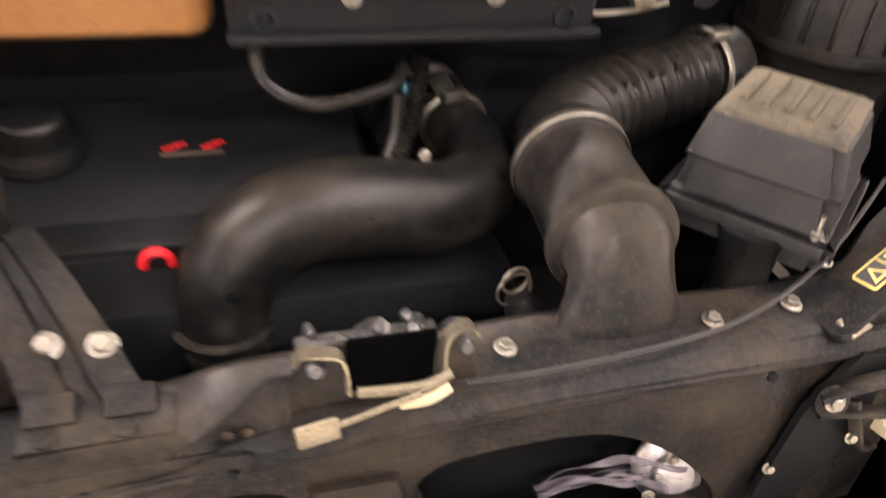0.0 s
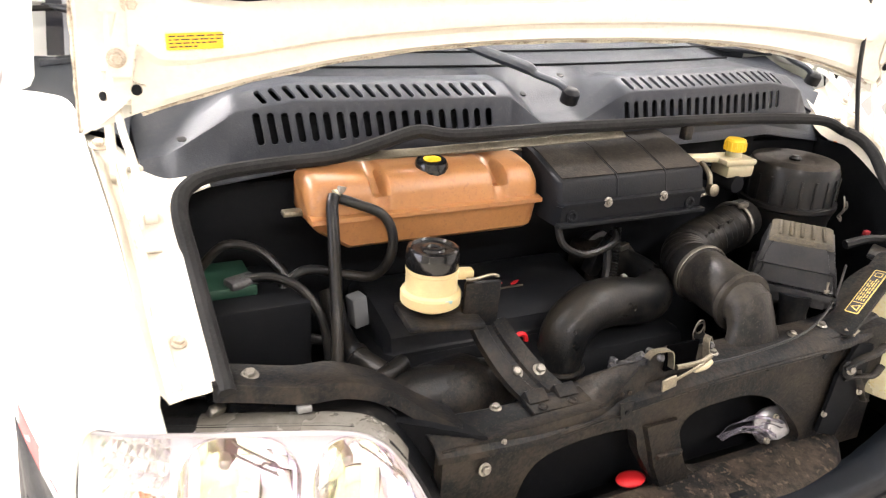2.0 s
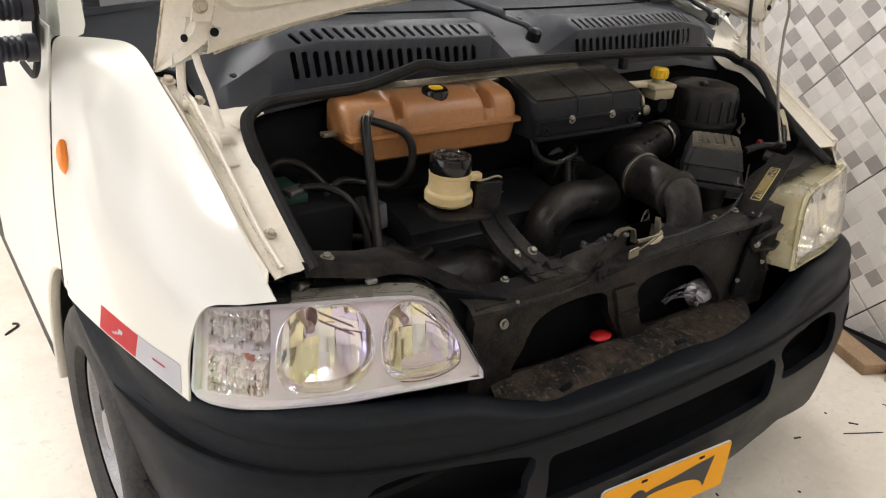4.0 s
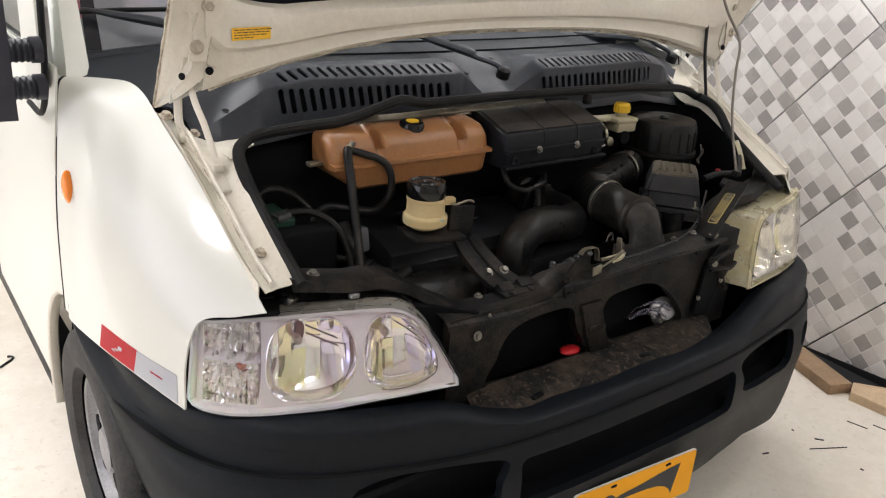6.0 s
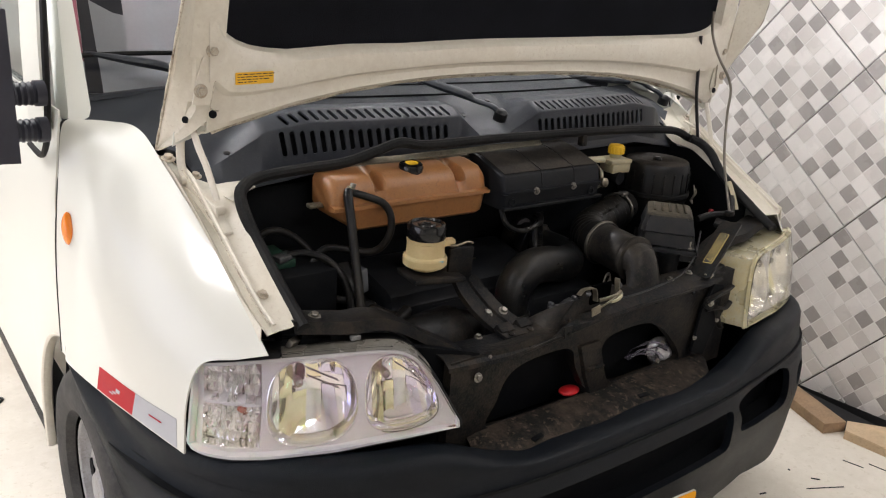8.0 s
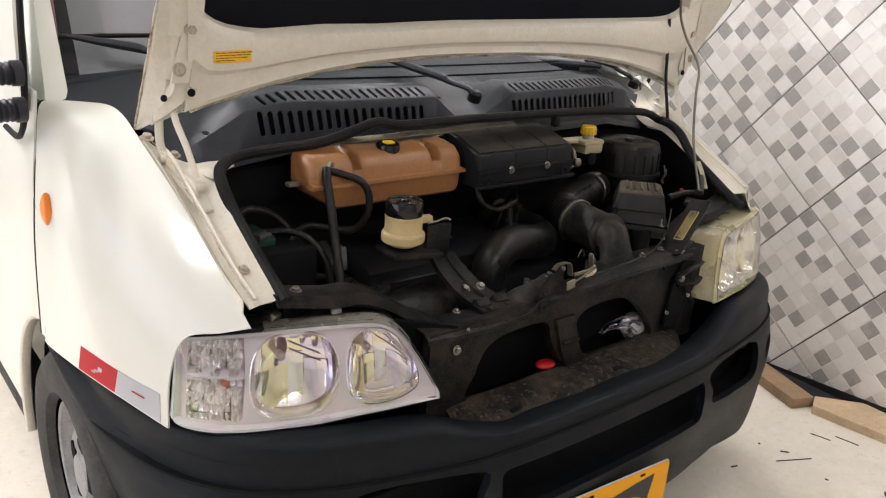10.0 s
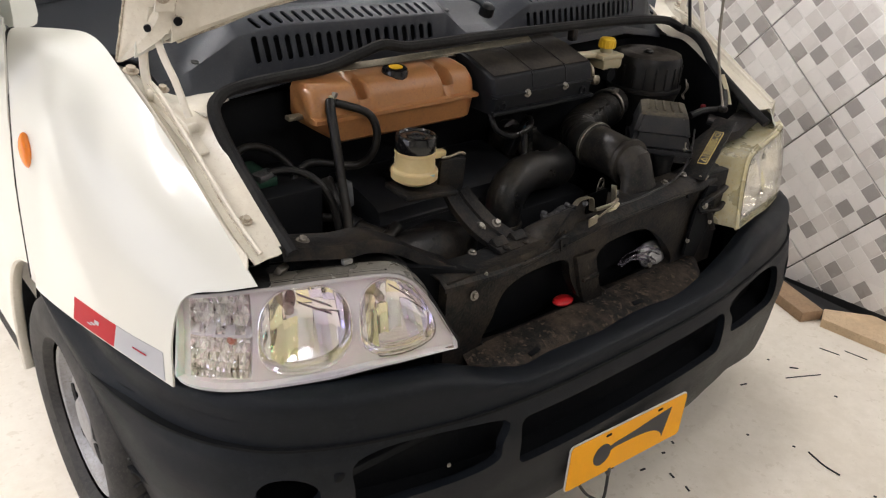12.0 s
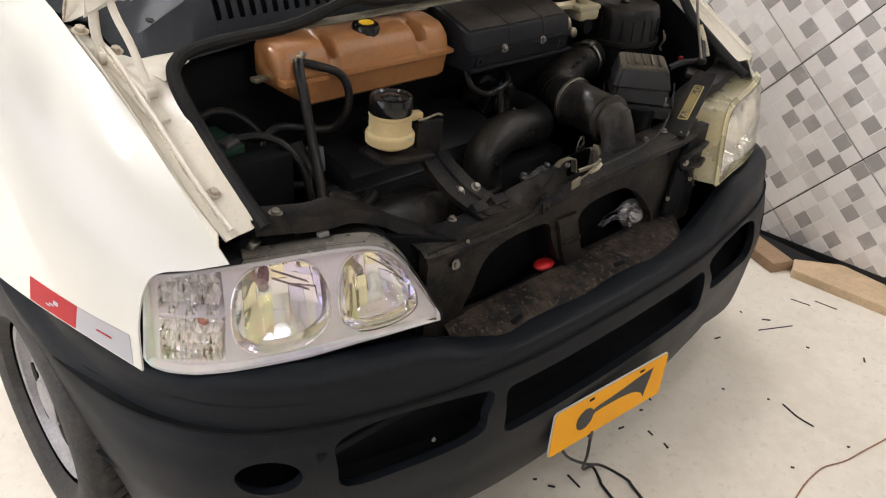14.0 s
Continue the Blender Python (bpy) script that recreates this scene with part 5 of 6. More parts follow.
cab = part("cab_body", loft([[(CX + a * x, y, z) for a, x, z in ((-1, 1.0, 1.24), (-1, .88, 2.2), (-1, .7, 2.3), (1, .7, 2.3), (1, .88, 2.2), (1, 1.0, 1.24))] for y in (1.95, 2.02)]), WHITE, van, "white cab frame")
part("cargo_body", box((CX, 3.4, 1.35), (2.06, 2.8, 1.95), .06, seg=3), WHITE, van, "white van body behind the cab")
part("roof", box((CX, 1.95, 2.30), (1.75, .9, .06), .02), WHITE, van, "white cab roof")
for s in (-1, 1):
    door = part("door", side_panel(s), WHITE, van, "white front door")
    # window frame, pillar and glass
    part("pillar", loft([[(CX + s * (x - w), y, z), (CX + s * (x + .012), y - .012, z), (CX + s * (x + .014), y + d, z), (CX + s * (x - w * .6), y + d, z)] for x, y, z, w, d in ((.985, .90, 1.208, .022, .10), (.983, .905, 1.213, .034, .10), (.978, .92, 1.228, .038, .10), (.945, 1.09, 1.44, .024, .09), (.90, 1.36, 1.78, .022, .08), (.85, 1.62, 2.20, .02, .08))]), WHITE, van, "white windscreen pillar")
    part("waist_trim", tube([(CX + s * 1.03, .93, 1.225), (CX + s * 1.035, 1.3, 1.235), (CX + s * 1.03, 1.95, 1.24)], .008, 6, 3), SEAL, door)
    part("window_seal", tube([(CX + s * 1.046, 1.05, 1.13), (CX + s * 1.046, .93, 1.13), (CX + s * 1.046, .86, 1.18), (CX + s * 1.044, .835, 1.26), (CX + s * 1.040, .835, 1.36), (CX + s * 1.03, .86, 1.47), (CX + s * 1.0, .99, 1.65), (CX + s * .95, 1.28, 2.0)], .007, 6, 4), SEAL, door, "black window seal")
    fr = [[Vector((CX + s * x, y + d, z)) for d in (0, .05, .12, .18)] for x, y, z in ((1.030, .888, 1.19), (1.036, .875, 1.26), (1.030, .90, 1.36), (1.015, .95, 1.47), (.985, 1.08, 1.65), (.94, 1.32, 2.0))]
    part("window_frame", sheet(fr, .01), WHITE, door, "white window frame")
    g = part("window_glass", sheet([[Vector((CX + s * 1.015, y0, 1.24)), Vector((CX + s * .93, y1, 2.05))] for y0, y1 in ((.98, 1.5), (1.4, 1.7), (1.94, 1.94))], .004), GLASS, door, "side window glass")
    g.visible_shadow = False
    # arch lip of the body behind the wheel
    part("arch_lip", tube([(CX + s * 1.04, .80 + .407 * math.sin(a), .315 + .407 * math.cos(a)) for a in np.linspace(.20, 1.75, 18)], .014, 8, 2, flat=.6), WHITE_IN, door, "worn wheel arch lip")
    part("sill", box((CX + s * 1.0, 1.75, .30), (.09, 1.1, .12), .02), BUMPER, van, "dark sill")
    part("arch_liner", loft([[(CX + s * x, .80 + .42 * math.sin(a), .315 + .42 * math.cos(a)) for x in (.70, .99)] for a in np.linspace(-1.5, 1.5, 24)], closed=False, cap=False), BAY, van, "dark wheel arch liner")
    if s > 0:
        continue
    # mirror on two bellows arms
    mir = part("mirror_housing", loft([[(CX + s * x, y, z) for x, y in ((1.122, .72), (1.345, .74), (1.345, .80), (1.29, .86), (1.16, .85), (1.122, .80))] for z in (1.165, 1.18, 1.43, 1.45)]), ARM_RUBBER, door, "black mirror housing")
    for z0 in (1.285, 1.212):
        bmr = bmesh.new()
        prof = []
        for k in range(9):
            prof.append((.021 + (.003 if k % 2 else 0), k * .0055))
        lathe([(.026, -.02), (.026, -.002)] + prof + [(.022, .058)], 16, aim((CX + s * 1.075, .80, z0), (s * 1, -.08, 0)), bm=bmr)
        part("mirror_arm", bmr, ARM_RUBBER, door, "black ribbed mirror arm")

ws = [[Vector((CX + u * .885, .968 + .05 * u * u, 1.262 - .03 * u * u)), Vector((CX + u * .88, 1.005 + .05 * u * u, 1.30 - .015 * u * u)), Vector((CX + u * .86, 1.22 + .05 * u * u, 1.60)), Vector((CX + u * .80, 1.55 + .05 * u * u, 2.10)), Vector((CX + u * .76, 1.68 + .05 * u * u, 2.28))] for u in np.linspace(-1, 1, 15)]
glass = part("windscreen", sheet(ws, .005), WINDSCREEN, van, "windscreen glass")
glass.visible_shadow = False
for s in (-1, 1):
    part("frit_band", sheet([[Vector((CX + s * x, y, z)) for x, y, z in ((a - .0, b + .008, z), (a - .10, b - .006, z))] for a, b, z in ((.915, 1.030, 1.245), (.885, 1.225, 1.56), (.84, 1.50, 1.98), (.80, 1.68, 2.25))], .004), FRIT, van, "black windscreen edge band")
part("dashboard", loft([[(CX + x, y, z) for y, z in ((1.06, 1.20), (1.06, 1.27), (1.25, 1.29), (1.5, 1.22), (1.5, .9), (1.06, .9))] for x in (-.88, .9)]), COWL, van, "grey dashboard top")
part("windscreen_frame", tube([(CX - .93, .995, 1.235), (CX - .7, 1.01, 1.252), (CX, 1.0, 1.292), (CX + .7, 1.01, 1.252), (CX + .93, .995, 1.235)], .018, 8, 5, flat=.6), COWL, van)
wb = wiper((-.62, .92, 1.272), (-.90, 1.06, 1.334), (-.75, .985, 1.312))
part("blade", tube([(-.93, 1.055, 1.327), (-.80, 1.04, 1.334), (-.60, 1.02, 1.337), (-.45, 1.01, 1.332)], .006, 6, 3), BLACK, wb, "black wiper blade")
for s in (-1, 1):
    cor = [[(.985, .905, 1.205), (.895, .765, 1.194), (.80, .70, 1.165)], [(.955, .955, 1.224), (.88, .90, 1.218), (.78, .80, 1.206)], [(.93, 1.00, 1.250), (.84, 1.00, 1.244), (.70, .99, 1.258)]]
    part("scuttle_corner", sheet([[Vector((s * x, y, z - (.03 if s > 0 else 0))) for x, y, z in r] for r in cor], .006), COWL, van, "grey scuttle corner")
for s in (-1, 1):
    seat = part("seat", box((CX + s * .5, 1.9, 1.35), (.52, .14, .75), .05, (-8, 0, 0), seg=3), SEAT if s > 0 else REDCLOTH, van, "cab seat")
    part("seat_base", box((CX + s * .5, 1.72, 1.0), (.52, .5, .18), .05, seg=3), SEAT, seat)
st = bmesh.new()
tube([(CX - .45 + .19 * math.cos(a), 1.42 + .09 * math.sin(a), 1.36 + .17 * math.sin(a)) for a in np.linspace(0, 2 * math.pi, 24, endpoint=False)], .014, 8, 1, bm=st, closed=True)
part("steering_wheel", st, SEAT, van, "dark steering wheel")


# ---- wheels ----
def wheel(x, y, s, label):
    w = part("wheel", lathe([(.19, -.10), (.195, -.08), (.18, 0), (.19, .06), (.197, .075), (.19, .082), (.183, .078), (.17, .05), (.15, .035), (.135, .05), (.115, .07), (.08, .074), (.05, .066), (.046, .078), (.02, .082)], 40,
                     Matrix.Translation((x, y, .318)) @ Matrix.Rotation(s * math.pi / 2, 4, "Y")), RIM, van, label)
    pr = [(.20, .085), (.215, .105), (.25, .115), (.285, .112), (.305, .10), (.316, .08), (.318, .03), (.318, -.03), (.316, -.08), (.30, -.105), (.25, -.115), (.20, -.09)]
    part("tyre", lathe(pr, 56, Matrix.Translation((x, y, .318)) @ Matrix.Rotation(s * math.pi / 2, 4, "Y"), cap=False), TYRE, w, "dusty black tyre")
    # Solid near-black discs stand in for the shade in the wheel's holes.
    for k in range(10):
        a = 2 * math.pi * k / 10
        part("vent_hole_shade", lathe([(.013, 0), (.013, .010)], 12, aim((x + s * .038, y + .160 * math.cos(a), .318 + .160 * math.sin(a)), (s, 0, 0))), BAY, w)
    cover = part("hub_cover", lathe([(.136, .030), (.138, .052), (.130, .062), (.112, .068), (.104, .064), (.060, .074), (.052, .084), (.02, .087)], 40, Matrix.Translation((x, y, .318)) @ Matrix.Rotation(s * math.pi / 2, 4, "Y")), RIM, w, "grey hub cover")
    for k in range(5):
        a = 2 * math.pi * k / 5 + .3
        m = aim((x + s * .064, y + .082 * math.cos(a), .318 + .082 * math.sin(a)), (s, 0, 0))
        part("oval_hole_shade", prism([(.030 * math.cos(q) * (-math.sin(a)) + .019 * math.sin(q) * math.cos(a), .030 * math.cos(q) * math.cos(a) + .019 * math.sin(q) * math.sin(a)) for q in (2 * math.pi * j / 16 for j in range(16))], .012, m), BAY, cover)
    tr = bmesh.new()
    for k in range(60):
        a = 2 * math.pi * k / 60
        for q in (-.055, 0, .055):
            m = Matrix.Translation((x, y, .318)) @ Matrix.Rotation(a + q * 2, 4, "X") @ Matrix.Translation((q, 0, .318)) @ Matrix.Rotation(.35 if q else -.35, 4, "Z")
            vs = bmesh.ops.create_cube(tr, size=1)["verts"]
            for v in vs:
                v.co = m @ Vector((v.co.x * .046, v.co.y * .024, v.co.z * .012))
    tagged(part("tread", tr, TYRE, w, smooth=False), kind="stuff")


for s in (-1, 1):
    wheel(CX + s * .935, .80, s, "silver steel wheel with a dusty tyre")
    wheel(CX + s * .90, 3.65, s, "silver steel wheel with a dusty tyre")


# ---- engine bay ----
engine = thing("engine", "black engine with a plastic top cover", "engine", loc=(0, 0, 0))
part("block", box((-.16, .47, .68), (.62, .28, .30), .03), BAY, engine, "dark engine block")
cov = []
for x, f in ((-.44, 0), (-.43, 1), (-.25, 1), (-.05, 1), (.015, 1), (.025, 0)):
    t = .012 * (1 - f)
    cov.append([Vector((x, .418 + t, .80)), Vector((x, .418 + t, .826)), Vector((x, .428 + t, .830)), Vector((x, .432 + t, .835)), Vector((x, .438 + t, .858 - t)), Vector((x, .455 + t, .868 - t)), Vector((x, .52, .882 - t)), Vector((x, .60, .895 - t)), Vector((x, .63, .885 - t)), Vector((x, .635, .80))])
cover = part("top_cover", loft([c for c in cov]), BOXPLASTIC, engine, "black plastic engine cover")
part("emblem_bar", box((-.155, .512, .8825), (.062, .004, .003), .001, (9, 0, 0)), BRASS, cover, "gold bar")
for x in (-.172, -.134):
    for k in range(3):
        part("emblem_stroke", box((x + .006 * (k - 1), .522 + .004 * k, .8835), (.012, .0045, .002), .0005, (9, 0, 12)), RED, cover, "red emblem stroke")
cap = part("oil_cap", lathe([(.046, 0), (.044, .010), (.032, .014), (.031, .040), (.027, .044)], 12, aim((-.298, .53, .884), (0, -.12, 1))), BLACK, engine, "black oil filler cap")
part("dipstick_ring", tube([(-.194 + .013 * math.cos(a), .398, .832 + .014 * math.sin(a)) for a in np.linspace(0, 2 * math.pi, 14, endpoint=False)], .005, 8, 2, closed=True), RED, engine, "red dipstick ring")
part("dipstick", tube([(-.192, .398, .818), (-.186, .398, .80), (-.17, .40, .74)], .006, 8), RED, engine, "red dipstick handle")
# pulley side and alternator lumps below the cover
part("alternator", lathe([(.03, 0), (.065, .01), (.07, .03), (.07, .10), (.06, .12), (.03, .125)], 24, aim((-.42, .335, .78), (1, .15, 0))), STEEL_BLACK, engine, "dark alternator body")
part("pipe", tube([(-.60, .32, .80, .04), (-.5, .335, .80, .05), (-.40, .335, .80, .052), (-.30, .345, .79, .05), (-.25, .36, .77, .04)], .05, 16), RUBBER, engine, "fat dark air pipe")
for x, y, z, r in ((-.02, .30, .79, .016), (.02, .275, .808, .010), (-.06, .268, .800, .009), (.055, .29, .79, .014)):
    part("casting", lathe([(r, 0), (r * 1.1, .01), (r * .9, .04), (r * .5, .05)], 7, aim((x, y, z), (random.uniform(-.5, .5), -.6, 1))), ALU, engine, "aluminium casting")
part("casting_plate", box((-.02, .272, .818), (.13, .03, .012), .004, (14, 4, 6)), ALU, engine, "dull aluminium bracket")
frng = random.Random(11)
for k in range(6):
    part("casting_fin", box((-.07 + .02 * k + frng.uniform(-.008, .008), .280 + frng.uniform(-.010, .010), .824 + frng.uniform(-.006, .006)), (frng.uniform(.006, .016), frng.uniform(.012, .03), frng.uniform(.008, .022)), .003, (frng.uniform(-10, 30), frng.uniform(-25, 25), frng.uniform(-40, 40)), taper=.7), ALU, engine)
part("hose_clip", tube([(.0 + .014 * math.cos(a), .385 + .004 * math.sin(a), .80 + .014 * math.sin(a)) for a in np.linspace(0, 6.28, 12, endpoint=False)], .003, 6, 2, closed=True), ZINC, engine)
# throttle body region and connectors
part("throttle_body", box((.10, .585, .865), (.10, .07, .11), .012), STEEL_BLACK, engine, "dusty cast throttle body")
part("sensor", box((.055, .53, .90), (.03, .03, .055), .006, (10, 12, 5)), BLACK, engine)
part("wiring", tube([(-.09, .47, 1.02), (-.085, .45, .985), (-.04, .44, .965), (.03, .45, .975), (.05, .48, .985), (.055, .52, .93)], .007, 8), RUBBER, engine, "sleeved wiring")
part("wiring", tube([(.05, .49, .95), (.045, .475, .91), (.03, .46, .88)], .009, 8), RUBBER, engine, "ribbed wiring sleeve")
part("blue_clip", box((.062, .50, .945), (.014, .010, .022), .002, (0, 10, 0)), material("blue_plastic", (.05, .22, .28), .4), engine, "blue connector clip")

part("thermostat_housing", lathe([(.030, -.03), (.034, -.02), (.034, -.008), (.040, -.006), (.040, .004), (.030, .008), (.029, .03)], 20, aim((.112, .60, .895), (.1, -1, -.05))), ALU, engine, "cast thermostat housing")
part("clip_spring", box((.112, .545, .932), (.024, .030, .010), .003, (20, 0, 10)), ZINC, engine, "bright spring clip")
sleeve = [(.075, .50, .985, .0085), (.070, .49, .955, .0085), (.062, .478, .925, .0085), (.050, .462, .90, .0085), (.035, .452, .882, .0085)]
sl_ = smooth_line(sleeve, 10)
for i, p in enumerate(sl_):
    p[3] += .0016 if i % 2 else -.0008
part("wiring_sleeve", tube([tuple(p) for p in sl_], .008, 10, 1), RUBBER, engine, "corrugated wiring sleeve")
part("bolt_head", lathe([(.008, 0), (.008, .006), (.005, .008)], 6, aim((.072, .455, .893), (0, -.6, 1))), ZINC, engine)
part("brake_pipe", tube([(.16, .585, .985), (.22, .58, .992), (.275, .572, .997), (.33, .56, 1.004), (.37, .545, 1.02)], .0035, 6), ROD, engine, "thin steel pipe")
part("lower_hose", tube([(.115, .43, .86, .022), (.10, .41, .80, .024), (.10, .385, .74, .025), (.11, .36, .68, .025)], .024, 14), RUBBER, engine, "black lower hose")
part("cover_lip", tube([(-.43, .4165, .826), (-.25, .4145, .8265), (-.05, .4145, .8265), (.012, .4165, .826)], .004, 8, 3), BOXPLASTIC, engine, "rounded lip of the cover")

# radiator hose: from the engine's neck over to the radiator
hose = thing("radiator_hose", "thick black rubber hose bent in an S", "hose")
part("hose", tube([(.118, .57, .888, .030), (.130, .525, .886, .033), (.135, .47, .880, .038), (.118, .42, .872, .042), (.065, .388, .876, .045), (-.01, .375, .893, .046), (-.075, .368, .892, .046), (-.122, .358, .862, .045), (-.138, .350, .815, .042), (-.140, .347, .775, .039)], .04, 24, 7), RUBBER, hose, "black rubber hose")
part("clamp", tube([Vector((.127 + .036 * math.cos(a), .537, .887 + .036 * math.sin(a))) for a in np.linspace(0, 6.283, 20, endpoint=False)], .005, 6, 1, closed=True), ZINC, hose, "steel hose clamp")
part("clamp_screw", box((.122, .527, .926), (.03, .014, .014), .003, (0, 0, 20)), ZINC, hose, "bright clamp screw")
part("clamp", tube([Vector((-.140 + .044 * math.cos(a), .348 + .044 * math.sin(a), .80)) for a in np.linspace(0, 6.283, 24, endpoint=False)], .005, 6, 1, closed=True), STEEL_BLACK, hose)
part("neck", lathe([(.036, 0), (.036, .05), (.042, .055), (.042, .07)], 20, aim((-.140, .347, .71), (0, 0, 1))), STEEL_BLACK, hose, "black radiator neck")

# air intake: snorkel on the crossmember, collar, corrugated elbow and the filter
duct = thing("air_duct", "black plastic air intake duct with a corrugated elbow", "air duct")
d_ax = Vector((.10, 1, .03)).normalized()
c0, c1 = Vector((.186, .262, .915)), Vector((.205, .385, .915))
part("collar", lathe([(.050, -.012), (.058, -.010), (.059, .0), (.055, .006), (.0535, .012), (.0535, .108), (.057, .110), (.058, .122), (.053, .126)], 32, aim(c0, d_ax)), DUCT, duct, "round plastic collar")
part("band", lathe([(.0585, 0), (.0600, .001), (.0600, .009), (.0585, .010)], 32, aim(c0 + d_ax * .111, d_ax), cap=False), ZINC, duct, "worn bright band")
sn = []
for y, z, w, h in ((.262, .915, .050, .050), (.245, .912, .047, .047), (.232, .90, .045, .036), (.222, .88, .052, .028), (.215, .858, .062, .026), (.212, .838, .066, .026)):
    k = [(math.cos(a), math.sin(a)) for a in (2 * math.pi * i / 24 for i in range(24))]
    tilt = min(max((.262 - y) / .045, 0), 1) * math.pi / 2
    sn.append([Vector((.185 + w * math.copysign(abs(c) ** .8, c), y + h * s * math.sin(tilt) * -1, z + h * s * math.cos(tilt))) for c, s in k])
part("snorkel", loft(sn), DUCT, duct, "flattened snorkel")
el = smooth_line([(.205, .385, .915, .052), (.212, .425, .916, .052), (.235, .462, .918, .05), (.285, .492, .922, .048), (.35, .512, .93, .046), (.41, .527, .938, .045), (.47, .545, .945, .045)], 24)
for i, p in enumerate(el):
    if 50 < i < 122:
        p[3] += .0045 * math.cos(2 * math.pi * i / 8.0) * min(1, (i - 50) / 8)
    elif 20 < i < 50:
        p[3] += .0016 * math.cos(2 * math.pi * i / 8.0)
part("elbow", tube([tuple(p) for p in el], .05, 24, 1), RUBBER, duct, "corrugated rubber elbow")
for i in range(4):
    p = el[64 + 13 * i]
    part("rib", box((p[0], p[1] - .030, p[2] + .038), (.022, .006, .008), .002, (0, 0, 20)), RUBBER, duct)
part("clamp", tube([Vector(el[125][:3]) + .05 * (math.cos(a) * Vector((-.25, .97, 0)) + math.sin(a) * Vector((0, 0, 1))) for a in np.linspace(0, 6.283, 24, endpoint=False)], .004, 6, 1, closed=True), ZINC, duct, "steel clamp")
part("clamp_screw", box((.425, .512, .992), (.03, .012, .012), .003, (0, 0, 15)), ZINC, duct)
for r, dz in ((.017, 0), (.013, .010)):
    part("wire_clip", tube([(.108 + r * math.cos(a), .27 + .2 * r * math.cos(a), .862 + dz + r * math.sin(a)) for a in np.linspace(0, 6.28, 14, endpoint=False)], .0015, 6, 2, closed=True), ROD, duct, "wire spring clip")
part("wrapped_end", lathe([(.012, 0), (.02, .02), (.016, .05), (.008, .06)], 10, aim((.112, .272, .852), (.5, -.2, -.9))), RUBBER, duct, "black rubber sleeve")

filt = thing("air_filter", "round black air filter housing on a ribbed box", "air filter")
part("lid", lathe([(.100, 0), (.108, .002), (.108, .012), (.101, .014), (.099, .085), (.093, .098), (.075, .102), (.05, .100), (.035, .094), (.0, .094)], 40, Matrix.Translation((.595, .545, .975)), cap=False), BLACK, filt, "round black lid")
for k in range(20):
    a = 2 * math.pi * k / 20
    part("rib", box((.595 + .101 * math.cos(a), .545 + .101 * math.sin(a), 1.02), (.004, .006, .06), .001, (0, 0, math.degrees(a))), BLACK, filt)
part("dusty_top", lathe([(.094, .0985), (.092, .1005), (.076, .1045), (.052, .1025), (.037, .0965), (.012, .0965)], 40, Matrix.Translation((.595, .545, .975))), LID, filt, "dust-coated lid top")
part("wing_nut", lathe([(.012, 0), (.014, .006), (.008, .012)], 8, Matrix.Translation((.595, .545, 1.0715))), BLACK, filt)
part("lower_case", lathe([(.09, -.22), (.097, -.03), (.104, -.006), (.108, 0)], 32, Matrix.Translation((.595, .545, .975))), BLACK, filt, "black lower case")
for pts in ([(.652, .447, .965), (.655, .438, .985), (.653, .440, 1.005), (.657, .446, 1.012)], [(.668, .452, .965), (.671, .443, .985), (.668, .445, 1.0)], [(.652, .447, .965), (.66, .442, .955), (.668, .452, .965)]):
    part("spring_clip", tube(pts, .002, 6), ZINC, filt, "wire spring clip")

cas = thing("resonator_box", "grey-black ribbed plastic resonator box", "resonator box")
def ring(x0, x1, y0, y1, z):
    return [(x0, y0, z), (x1, y0, z), (x1, y1, z), (x0, y1, z)]
rings = [(.074, .078, .888), (.074, .078, .905), (.082, .086, .908), (.082, .086, .919), (.072, .074, .923), (.066, .068, .955), (.070, .072, .958), (.060, .062, .998), (.050, .054, 1.006)]
bm = loft([ring(-a, a, -b, b, z) for a, b, z in rings])
bmesh.ops.bevel(bm, geom=[e for e in bm.edges if abs((e.verts[0].co - e.verts[1].co).z) > .004], offset=.010, segments=2, affect="EDGES")
rm = Matrix.Translation((.382, .318, 0)) @ Matrix.Rotation(radians(-50), 4, "Z")
bmesh.ops.transform(bm, matrix=rm, verts=bm.verts)
part("case", bm, material("faded_grey_plastic", (0.0215, 0.0225, 0.0250), 0.42, var=0.2, scale=9, fine=240, bump=0.25, dirt=(0.045, 0.041, 0.035), dirt_amount=0.45, dirt_scale=9, spec=0.2), cas, "faded plastic case")
top = loft([ring(-a, a, -b, b, z) for a, b, z in ((.058, .060, .999), (.057, .059, 1.004), (.048, .052, 1.009))])
bmesh.ops.transform(top, matrix=rm, verts=top.verts)
part("dusty_top", top, DUSTY, cas, "dust-coated top")
for k in range(5):
    b2 = box((-.04 + .02 * k, 0, 1.010), (.007, .085, .006), .002)
    bmesh.ops.transform(b2, matrix=rm, verts=b2.verts)
    part("rib", b2, DUSTY, cas)
part("outlet", lathe([(.03, -.05), (.028, -.02), (.026, 0), (.03, .03), (.034, .04)], 16, aim((.335, .262, .868), (.05, .1, 1))), BLACK, cas, "black drain spout")
bolt(cas, (.368, .226, .920), (0, 0, 1), 1.0)
part("stud", tube([(.368, .226, .92), (.368, .226, .942)], .0025, 6, 1), ZINC, cas)

